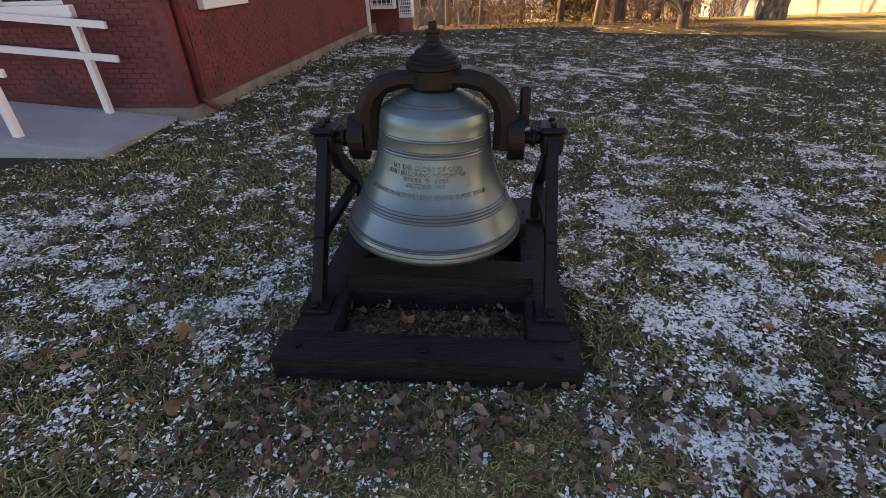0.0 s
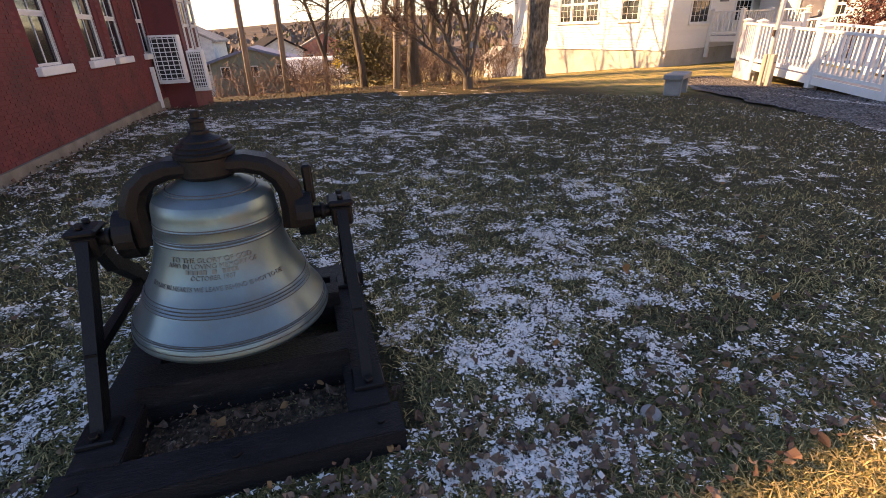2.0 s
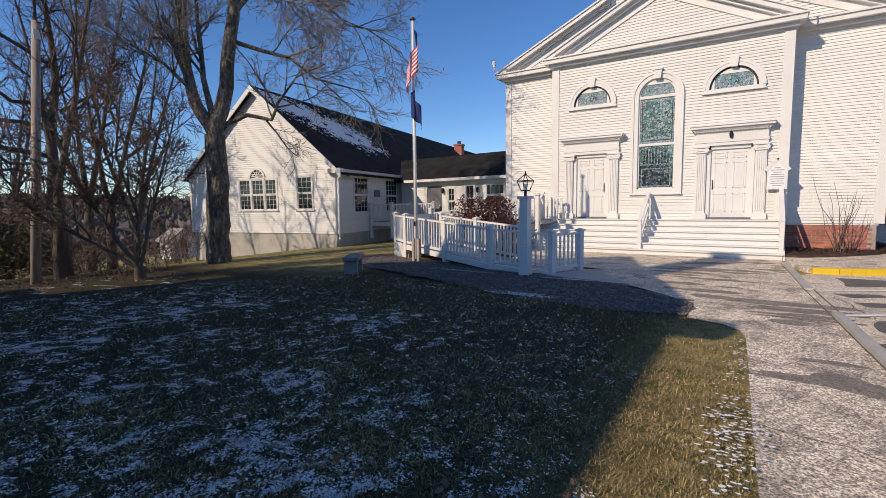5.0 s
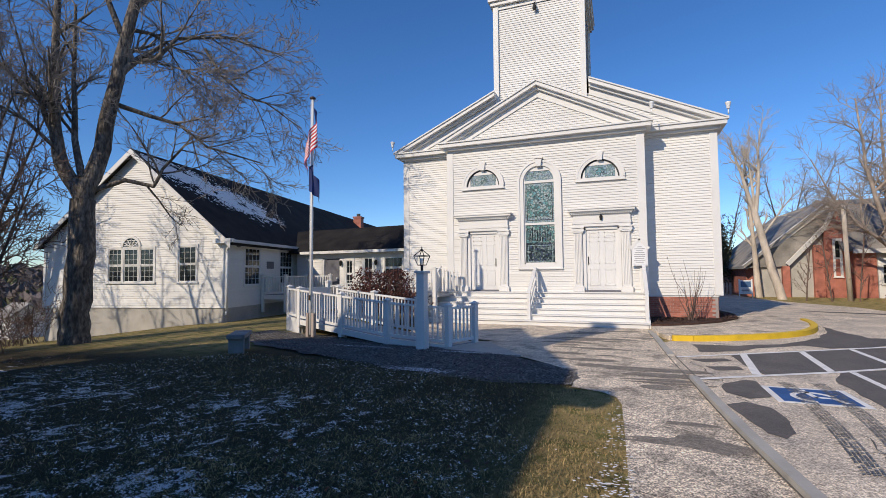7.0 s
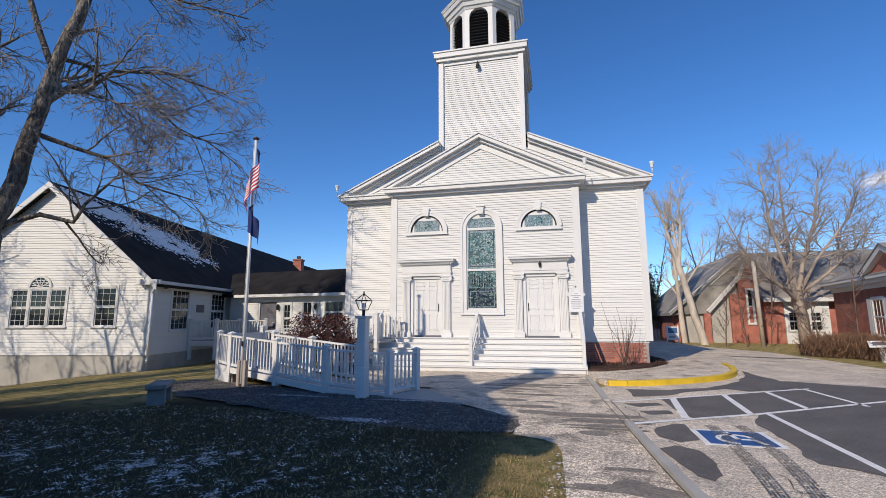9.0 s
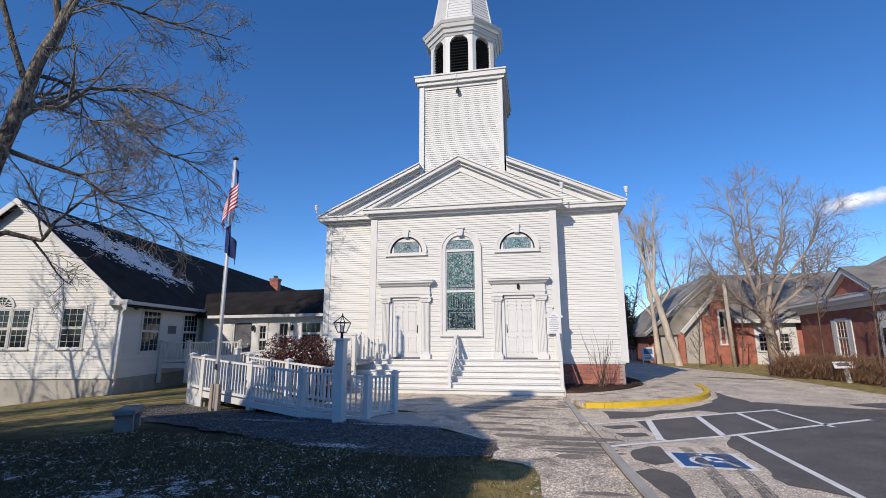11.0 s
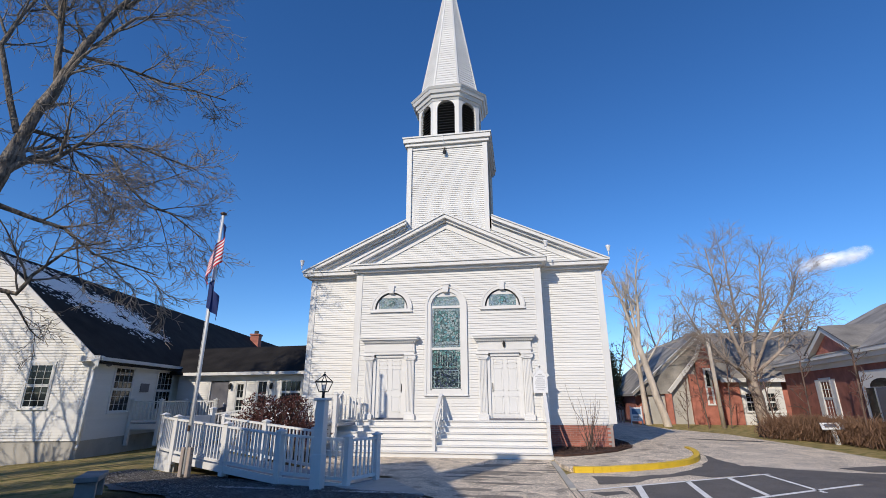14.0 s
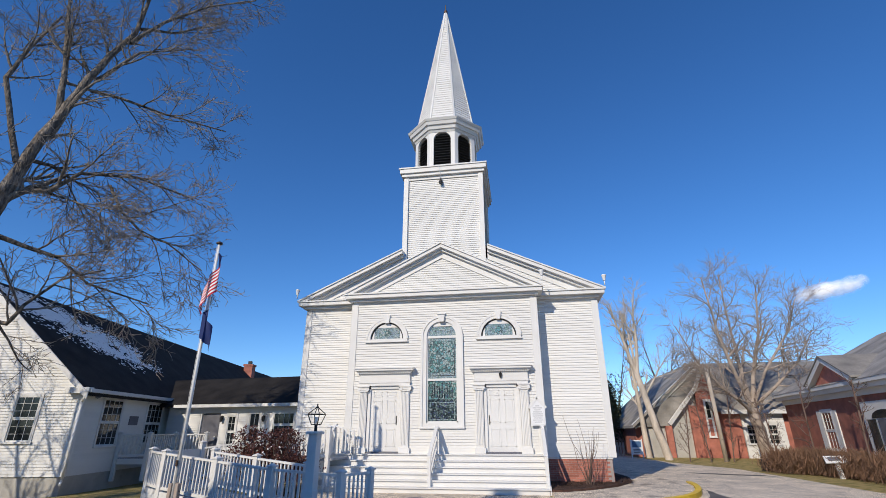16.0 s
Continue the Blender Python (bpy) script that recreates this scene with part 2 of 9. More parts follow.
def beam(bm, p, q, w, h, up=(0, 0, 1)):
    """A rectangular bar from p to q, w wide and h high."""
    p, q = Vector(p), Vector(q)
    d = (q - p).normalized()
    s = d.cross(Vector(up))
    s = s.normalized() if s.length > 1e-4 else Vector((1, 0, 0))
    u = s.cross(d)
    vs = []
    for e in (p, q):
        for a, b in ((-1, -1), (1, -1), (1, 1), (-1, 1)):
            vs.append(bm.verts.new(e + s * a * w / 2 + u * b * h / 2))
    fs = [bm.faces.new([vs[i] for i in f]) for f in ((0, 1, 2, 3), (7, 6, 5, 4), (0, 4, 5, 1), (1, 5, 6, 2), (2, 6, 7, 3), (3, 7, 4, 0))]
    bmesh.ops.recalc_face_normals(bm, faces=fs)
    return bm


def rod(bm, p, q, r0, r1=None, n=10, caps=True):
    p, q = Vector(p), Vector(q)
    r1 = r0 if r1 is None else r1
    d = (q - p).normalized()
    s = d.orthogonal().normalized()
    t = d.cross(s)
    rings = [[bm.verts.new(e + (s * math.cos(i * math.tau / n) + t * math.sin(i * math.tau / n)) * r) for i in range(n)] for e, r in ((p, r0), (q, r1))]
    for i in range(n):
        f = bm.faces.new((rings[0][i], rings[0][(i + 1) % n], rings[1][(i + 1) % n], rings[1][i]))
        f.smooth = True
    if caps:
        bm.faces.new(rings[0][::-1])
        bm.faces.new(rings[1])
    return bm


def lathe(bm, profile, n=48, centre=(0, 0, 0)):
    """Turns (radius, height) pairs round the z axis."""
    c = Vector(centre)
    rings = [[bm.verts.new(c + Vector((r * math.cos(i * math.tau / n), r * math.sin(i * math.tau / n), z))) for i in range(n)] for r, z in profile]
    for a, b in zip(rings, rings[1:]):
        for i in range(n):
            f = bm.faces.new((a[i], a[(i + 1) % n], b[(i + 1) % n], b[i]))
            f.smooth = True
    for k in range(1, len(profile) - 1):
        p, q, r = (Vector(profile[j]) for j in (k - 1, k, k + 1))
        if (q - p).length > 1e-6 and (r - q).length > 1e-6 and (q - p).angle(r - q) > 0.42:
            for i in range(n):
                e = bm.edges.get((rings[k][i], rings[k][(i + 1) % n]))
                if e:
                    e.smooth = False
    return bm


def ngon_prism(bm, centre, rings, n=8, turn=math.pi / 8):
    """Stacks (apothem, height) rings of a regular n-gon, closed above and below."""
    k = 1 / math.cos(math.pi / n)
    rs = [[bm.verts.new((centre[0] + r * k * math.cos(turn + i * math.tau / n), centre[1] + r * k * math.sin(turn + i * math.tau / n), z)) for i in range(n)] for r, z in rings]
    for a, b in zip(rs, rs[1:]):
        for i in range(n):
            bm.faces.new((a[i], a[(i + 1) % n], b[(i + 1) % n], b[i]))
    bm.faces.new(rs[0][::-1])
    bm.faces.new(rs[-1])
    return bm


def clapboards(bm, span, z0, z1, holes=(), step=0.09, y=0.0, proud=0.024):
    """Lapped boards on a wall in the plane y that faces -y. span(z) gives the wall's (left, right) at a height; holes give
    (x0, x1, z0, z1) or a function of z."""
    z = z0
    while z < z1 - 0.01:
        t = min(z + step, z1)
        mid = (z + t) / 2
        a, b = span(mid)
        cuts = [(a, b)]
        for h in holes:
            iv = h(mid) if callable(h) else ((h[0], h[1]) if h[2] < mid < h[3] else None)
            if iv:
                cuts = [c for l, r in cuts for c in ((l, min(r, iv[0])), (max(l, iv[1]), r)) if c[1] - c[0] > 0.01]
        for l, r in cuts:
            v = [bm.verts.new(p) for p in ((l, y - proud, z), (r, y - proud, z), (r, y - 0.002, t), (l, y - 0.002, t), (l, y, z), (r, y, z))]
            bm.faces.new((v[0], v[1], v[2], v[3]))
            bm.faces.new((v[4], v[5], v[1], v[0]))
        z = t
    return bm


def wall_slab(bm, x0, x1, z0, z1, y0, y1, holes=()):
    """A solid wall of boxes between y0 and y1 with rectangular openings cut through."""
    zs = sorted({z0, z1, *[min(max(h[i], z0), z1) for h in holes for i in (2, 3)]})
    for a, b in zip(zs, zs[1:]):
        mid = (a + b) / 2
        cuts = [(x0, x1)]
        for h in holes:
            if h[2] < mid < h[3]:
                cuts = [c for l, r in cuts for c in ((l, min(r, h[0])), (max(l, h[1]), r)) if c[1] - c[0] > 0.001]
        for l, r in cuts:
            box(bm, l, r, y0, y1, a, b)
    return bm


def turned(bm, m):
    bmesh.ops.transform(bm, matrix=m, verts=bm.verts)
    return bm


def plot(x, y, z, degrees, size=1.0):
    """The frame of one group of things on the site: where its own origin lies, how it is turned and its scale."""
    return Matrix.Translation((x, y, z)) @ Matrix.Rotation(radians(degrees), 4, "Z") @ Matrix.Scale(size, 4)


def placed(m, build, *args):
    """Builds things in a frame of their own and sets them on the site."""
    before = set(scene.objects)
    build(*args)
    for ob in set(scene.objects) - before:
        if ob.parent is None:
            ob.matrix_basis = m @ ob.matrix_basis


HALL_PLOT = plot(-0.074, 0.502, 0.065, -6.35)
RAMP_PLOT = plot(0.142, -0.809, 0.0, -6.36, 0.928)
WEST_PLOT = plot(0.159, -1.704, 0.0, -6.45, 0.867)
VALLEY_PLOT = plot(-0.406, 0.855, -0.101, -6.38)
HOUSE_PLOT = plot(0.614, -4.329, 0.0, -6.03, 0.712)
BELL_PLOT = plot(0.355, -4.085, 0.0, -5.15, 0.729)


# ---- ground ----
def smooth(a, b, v):
    t = min(1, max(0, (v - a) / (b - a)))
    return t * t * (3 - 2 * t)


def gz(x, y):
    """Height of the ground."""
    r = math.hypot(x + 2, y + 8)
    west = smooth(-9, -26, x)
    z = -0.12 * smooth(-6, -12, x) - 1.05 * west
    z -= 2.6 * smooth(-17.5 + 3.0 * smooth(-14, -4, y), -33, x)
    z -= 2.2 * smooth(-40, -90, x)
    z += 26 * smooth(150, 700, r) * (0.75 + 0.25 * math.sin(math.atan2(y, x) * 7))
    return z


def ground_material():
    m = bpy.data.materials.new("frosted_lawn")
    m.use_nodes = True
    nt = m.node_tree
    b = nt.nodes["Principled BSDF"]
    b.inputs["Roughness"].default_value = 0.95
    b.inputs["Specular IOR Level"].default_value = 0.2
    geo = nt.nodes.new("ShaderNodeNewGeometry")

    def tex(s, detail=5.0, rough=0.6):
        n = nt.nodes.new("ShaderNodeTexNoise")
        n.inputs["Scale"].default_value = s
        n.inputs["Detail"].default_value = detail
        n.inputs["Roughness"].default_value = rough
        nt.links.new(geo.outputs["Position"], n.inputs["Vector"])
        return n.outputs["Fac"]

    def rng(src, lo, hi):
        r = nt.nodes.new("ShaderNodeMapRange")
        r.inputs[1].default_value, r.inputs[2].default_value = lo, hi
        nt.links.new(src, r.inputs[0])
        return r.outputs[0]

    def op(kind, a, c):
        n = nt.nodes.new("ShaderNodeMath")
        n.operation = kind
        for i, v in enumerate((a, c)):
            if isinstance(v, float):
                n.inputs[i].default_value = v
            else:
                nt.links.new(v, n.inputs[i])
        return n.outputs[0]

    def mixc(fac, a, c):
        x = nt.nodes.new("ShaderNodeMix")
        x.data_type = "RGBA"
        for sock, v in ((x.inputs[0], fac), (x.inputs[6], a), (x.inputs[7], c)):
            if isinstance(v, tuple):
                sock.default_value = (*v, 1)
            else:
                nt.links.new(v, sock)
        return x.outputs[2]

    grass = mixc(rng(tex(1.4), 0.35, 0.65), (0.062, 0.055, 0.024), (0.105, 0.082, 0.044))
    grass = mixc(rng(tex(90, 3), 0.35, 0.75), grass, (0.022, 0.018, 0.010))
    soil = mixc(rng(tex(7), 0.62, 0.75), grass, (0.075, 0.052, 0.036))
    sep = nt.nodes.new("ShaderNodeSeparateXYZ")
    nt.links.new(geo.outputs["Position"], sep.inputs[0])
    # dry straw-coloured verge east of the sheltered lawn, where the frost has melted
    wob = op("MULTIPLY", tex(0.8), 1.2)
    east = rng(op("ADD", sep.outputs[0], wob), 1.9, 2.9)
    # sunlight on the turf towards the hall, put in as the bright straw mix
    hall_sunlit = op("MULTIPLY", rng(sep.outputs[1], -10.0, -8.2), rng(op("MULTIPLY", sep.outputs[0], -1.0), 5.0, 6.0))
    east = op("MAXIMUM", east, op("MULTIPLY", hall_sunlit, 0.95))
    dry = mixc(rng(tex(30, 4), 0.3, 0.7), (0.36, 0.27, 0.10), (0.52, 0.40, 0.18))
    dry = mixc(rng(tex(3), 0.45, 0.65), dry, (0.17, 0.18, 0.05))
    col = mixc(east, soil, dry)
    # thin snow caught in the turf
    att = nt.nodes.new("ShaderNodeAttribute")
    att.attribute_name = "snow_cover"
    fleck = op("ADD", op("MULTIPLY", tex(45, 5, 0.8), 0.70), op("MULTIPLY", tex(9, 4), 0.50))
    cover = rng(op("ADD", fleck, op("MULTIPLY", att.outputs["Fac"], 0.30)), 0.80, 0.86)
    cover = op("MULTIPLY", cover, rng(att.outputs["Fac"], 0.0, 0.06))
    col = mixc(cover, col, (0.80, 0.78, 0.74))
    # brown woods far off
    rr = nt.nodes.new("ShaderNodeVectorMath")
    rr.operation = "LENGTH"
    nt.links.new(geo.outputs["Position"], rr.inputs[0])
    wood = mixc(rng(tex(0.05, 8), 0.35, 0.65), (0.050, 0.040, 0.030), (0.10, 0.078, 0.060))
    col = mixc(rng(rr.outputs["Value"], 60, 110), col, wood)
    nt.links.new(col, b.inputs["Base Color"])
    bp = nt.nodes.new("ShaderNodeBump")
    bp.inputs["Strength"].default_value = 0.9
    bp.inputs["Distance"].default_value = 0.05
    nt.links.new(tex(45, 6, 0.7), bp.inputs["Height"])
    nt.links.new(bp.outputs[0], b.inputs["Normal"])
    return m


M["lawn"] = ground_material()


def snow_here(x, y):
    """How much of the turf is under snow at a place, 0 to 1."""
    if -0.25 < x < 1.2 and -17.65 < y < -16.5:
        return 0.0
    v = 0.22 * noise.noise((x * 0.5, y * 0.5, 3.1)) + 0.24 * noise.noise((x * 1.8, y * 1.8, 7.7)) + 0.42 * noise.noise((x * 6.5, y * 7.5, 1.3)) + 0.46 * noise.noise((x * 17, y * 19, 4.4)) + 0.30 * noise.noise((x * 41, y * 41, 2.2))
    edge = smooth(2.1, 1.5, x + 0.5 * noise.noise((y, 0, 0))) * (0.35 + 0.65 * smooth(-10.4, -12.0, y)) * smooth(-8.3, -9.6, y) * smooth(-13.0, -10.0, x)
    thaw = 1 - 0.7 * smooth(-0.6, 1.0, x) * smooth(-15.4, -13.8, y)
    # bare and leafy before the bell, whiter beside it
    near = smooth(0.9, 1.25, x) * smooth(-18.9, -18.2, y) * smooth(-16.4, -16.9, y)
    v += 0.10 * smooth(-16.7, -16.2, y) * smooth(-14.6, -15.4, y) * smooth(-1.5, 0.2, x)
    return smooth(0.03, 0.36, v) * edge * thaw * (1 - 0.85 * near)


def build_ground():
    """One sheet: fine near the lawn, coarse towards the hills."""
    xs = sorted({*np.round(np.arange(-34, 16, 0.5), 2), *np.round(np.arange(-9, 3.2, 0.1), 3), *[-34 - 2 ** (i / 2) * 4 for i in range(20)], *[16 + 2 ** (i / 2) * 4 for i in range(20)]})
    ys = sorted({*np.round(np.arange(-30, 12, 0.5), 2), *np.round(np.arange(-20, -9, 0.1), 3), *[-30 - 2 ** (i / 2) * 4 for i in range(20)], *[12 + 2 ** (i / 2) * 4 for i in range(20)]})
    vs, fs = [], []
    for y in ys:
        for x in xs:
            lump = 0.035 * noise.noise((x * 0.45, y * 0.45, 0)) if -25 < x < 1.8 and -24 < y < -5 else 0
            vs.append((x, y, gz(x, y) + lump))
    n = len(xs)
    for j in range(len(ys) - 1):
        for i in range(n - 1):
            fs.append((j * n + i, j * n + i + 1, (j + 1) * n + i + 1, (j + 1) * n + i))
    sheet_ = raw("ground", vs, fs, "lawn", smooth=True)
    cover = sheet_.data.attributes.new("snow_cover", "FLOAT", "POINT")
    cover.data.foreach_set("value", [snow_here(x, y) for x, y, _ in vs])
    tagged(sheet_, "frosted winter lawn with thin snow and dead leaves", "lawn", kind="structure")


build_ground()


def sheet(name, pts, z, material, label, category, parent=None):
    bm = bmesh.new()
    f = bm.faces.new([bm.verts.new((x, y, z)) for x, y in pts])
    if f.normal.z < 0:
        f.normal_flip()
    bmesh.ops.recalc_face_normals(bm, faces=bm.faces)
    bm.normal_update()
    if bm.faces[:][0].normal.z < 0:
        bmesh.ops.reverse_faces(bm, faces=bm.faces)
    return tagged(part(name, bm, material, parent), label, category, kind="structure")


KERB_LINE = [(3.43, -2.4), (3.52, -4.67), (3.58, -6.5), (3.7, -8.66), (3.78, -10.23), (3.84, -11.26), (3.95, -12.6), (4.15, -14.6), (4.4, -17.0), (4.8, -20.5)]
sheet("walkway", KERB_LINE[::-1] + [(3.4, -1.7), (-3.8, -1.7), (-3.0, -5.0), (-0.6, -5.8), (0.72, -7.45), (1.3, -8.0), (1.94, -8.7), (1.96, -9.75), (2.39, -9.94), (2.58, -10.17), (2.65, -10.5), (2.68, -11.8), (2.7, -13.1), (2.75, -15.0), (2.9, -17.5), (3.1, -20.5)], 0.012, "walk", "worn grey asphalt walk with cracks and stains", "walkway")
sheet("parking_lot", KERB_LINE[3:][::-1] + [(3.58, -6.5), (3.52, -4.67), (3.83, -4.2), (4.54, -4.0), (6.5, -2.6), (7.8, -0.7), (8.2, 1.5), (7.4, 6), (7.2, 12), (4.0, 30), (10.0, 30), (10.3, 19.0), (11.0, 13.9), (12.7, 9.5), (12.95, 4.6), (13.1, -0.3), (13.6, -8.0), (14.0, -20.5)], 0.008, "asphalt", "faded grey asphalt parking lot with dark patches", "parking lot")


# ---- church ----
church = thing("church", (0, 0.4, 0), "white clapboard church with a louvred belfry and tall spire", "church")
church.location = (0, 0, 0)
PW, MW, MY, NX = 3.42, 5.66, 0.70, 0.04     # half widths of the portico and the nave front, recess and offset of the nave front
PE, ME = 6.42, 6.40               # tops of their walls
PS, MS = 0.50, 0.465              # roof slopes
DOORS = (-2.1, 2.1)


def arch_hole(xc, half, z0, spring):
    def at(z):
        if z < z0 or z > spring + half:
            return None
        w = half if z <= spring else math.sqrt(max(0, half * half - (z - spring) ** 2))
        return (xc - w, xc + w)
    return at


def build_church():
    fronts = [(d - 0.72, d + 0.72, 1.0, 3.5) for d in DOORS]
    holes = [*fronts, arch_hole(0, 0.7, 1.92, 5.02), *[arch_hole(d, 0.7, 4.98, 4.98) for d in DOORS]]
    rects = [(d - 0.6, d + 0.6, 1.03, 3.3) for d in DOORS] + [(-0.6, 0.6, 2.05, 5.40)] + [(d - 0.5, d + 0.5, 5.0, 5.42) for d in DOORS]
    # portico
    bm = wall_slab(bmesh.new(), -PW, PW, 0.3, PE, 0.004, 0.3, rects)
    for s in (-1, 1):
        box(bm, s * PW - (0.3 if s > 0 else 0), s * PW + (0.3 if s < 0 else 0), 0.3, MY + 0.3, 0.3, PE)
    prism(bm, [(-PW, PE), (PW, PE), (0, PE + PW * PS)], "y", 0.004, 0.3)
    part("portico_wall", bm, "white", church)
    part("portico_siding", clapboards(bmesh.new(), lambda z: (-PW, PW) if z < PE else (-(PW - (z - PE) / PS), PW - (z - PE) / PS), 1.03, PE + PW * PS - 0.1, holes), "siding", church)
    for s in (-1, 1):
        part("corner_board", bx(s * PW - 0.13, s * PW + 0.13, -0.04, 0.2, 1.03, PE - 0.05, bevel=0.006), "white", church)
        part("corner_board", bx(NX + s * MW - 0.12, NX + s * MW + 0.12, MY - 0.04, MY + 0.15, 0.9, ME - 0.05, bevel=0.006), "white", church)
    # nave front
    bm = bmesh.new()
    for s in (-1, 1):
        box(bm, min(s * PW, NX + s * MW), max(s * PW, NX + s * MW), MY + 0.004, MY + 0.3, 0.85, ME)
    prism(bm, [(NX - MW, ME), (NX + MW, ME), (NX, ME + MW * MS)], "y", MY + 0.004, MY + 0.3)
    for s in (-1, 1):
        box(bm, NX + s * MW - (0.3 if s > 0 else 0), NX + s * MW + (0.3 if s < 0 else 0), MY + 0.3, 21, 0.85, ME)
    box(bm, NX - MW, NX + MW, 20.7, 21, 0.85, ME)
    part("nave_wall", bm, "white", church)
    bm = bmesh.new()
    clapboards(bm, lambda z: (NX - MW, NX + MW) if z < ME else (NX - (MW - (z - ME) / MS), NX + MW - (z - ME) / MS), 0.9, ME + MW * MS - 0.1, [(-PW, PW, 0, ME)], y=MY)
    for s in (-1, 1):
        side = clapboards(bmesh.new(), lambda z: (0, 20.5), 0.9, ME)
        me = bpy.data.meshes.new("tmp")
        turned(side, Matrix.Translation((NX + s * MW, MY + (0 if s > 0 else 20.5), 0)) @ Matrix.Rotation(s * math.pi / 2, 4, "Z")).to_mesh(me)
        bm.from_mesh(me)
        bpy.data.meshes.remove(me)
        side.free()
    part("nave_siding", bm, "siding", church)
    # brick base
    bm = bmesh.new()
    box(bm, NX - MW + 0.03, NX + MW - 0.03, MY + 0.03, 20.9, -0.3, 0.86)
    part("foundation", bm, "mortar", church, "red brick foundation")
    # roofs
    bm = bmesh.new()
    e = MW + 0.42
    prism(bm, [(NX - e, ME + 0.30), (NX, ME + 0.30 + e * MS), (NX + e, ME + 0.30), (NX + e, ME + 0.38), (NX, ME + 0.40 + e * MS), (NX - e, ME + 0.38)], "y", MY + 0.03, 21.3)
    for s in (-1, 1):
        k = (e - 1.8) * MS
        prism(bm, [(NX + s * e, ME + 0.31), (NX + s * 1.8, ME + 0.31 + k), (NX + s * 1.8, ME + 0.335 + k), (NX + s * e, ME + 0.33)], "y", MY - 0.28, MY + 0.03)
    part("nave_roof", bm, "roof", church, "dark shingle roof")
    e = PW + 0.36
    bm = pz([(-e, PE + 0.32), (0, PE + 0.32 + e * PS), (e, PE + 0.32), (e, PE + 0.33), (0, PE + 0.34 + e * PS), (-e, PE + 0.33)], "y", -0.30, MY + 0.1)
    part("portico_roof", bm, "roof", church)
    # cornices: stacked mouldings along the eaves and the rakes
    for w, top, y, ov, sl, back in ((PW, PE, 0, 0.34, PS, MY), (MW, ME, MY, 0.36, MS, 21)):
        for k, (z0, z1, o) in enumerate(((-0.05, 0.02, 0.05), (0.02, 0.12, ov * 0.55), (0.12, 0.26, ov), (0.26, 0.31, ov + 0.05))):
            bm = bmesh.new()
            if w == PW:
                box(bm, -w - o, w + o, y - o, y + 0.02 + (MY if w == PW else 0), top + z0, top + z1)
            else:
                for s in (-1, 1):
                    a, b2 = sorted((s * (PW + 0.05), NX + s * (w + o)))
                    box(bm, a, b2, y - o, y + 0.02, top + z0, top + z1)
                    a, b2 = sorted((NX + s * (w - 0.02), NX + s * (w + o)))
                    box(bm, a, b2, y + 0.02, 21 + o, top + z0, top + z1)
            part("cornice", bm, "white", church)
            e = w + ov
            h0, h1 = top + 0.31 + ((z0 if k else -0.24) - 0.26), top + 0.31 + (z1 - 0.26)
            for s in (-1, 1):
                xi = 0 if w == PW else 1.73 + 0.006 * k
                g = w + o + 0.005
                pts = [(s * g, h0 + (e - g) * sl), (s * xi, h0 + (e - xi) * sl), (s * xi, h1 + (e - xi) * sl), (s * g, h1 + (e - g) * sl)]
                pts = [(x + (0 if w == PW else NX), z) for x, z in pts]
                part("rake_moulding", pz(pts, "y", y - o - 0.004, y + 0.018), "white", church)


build_church()


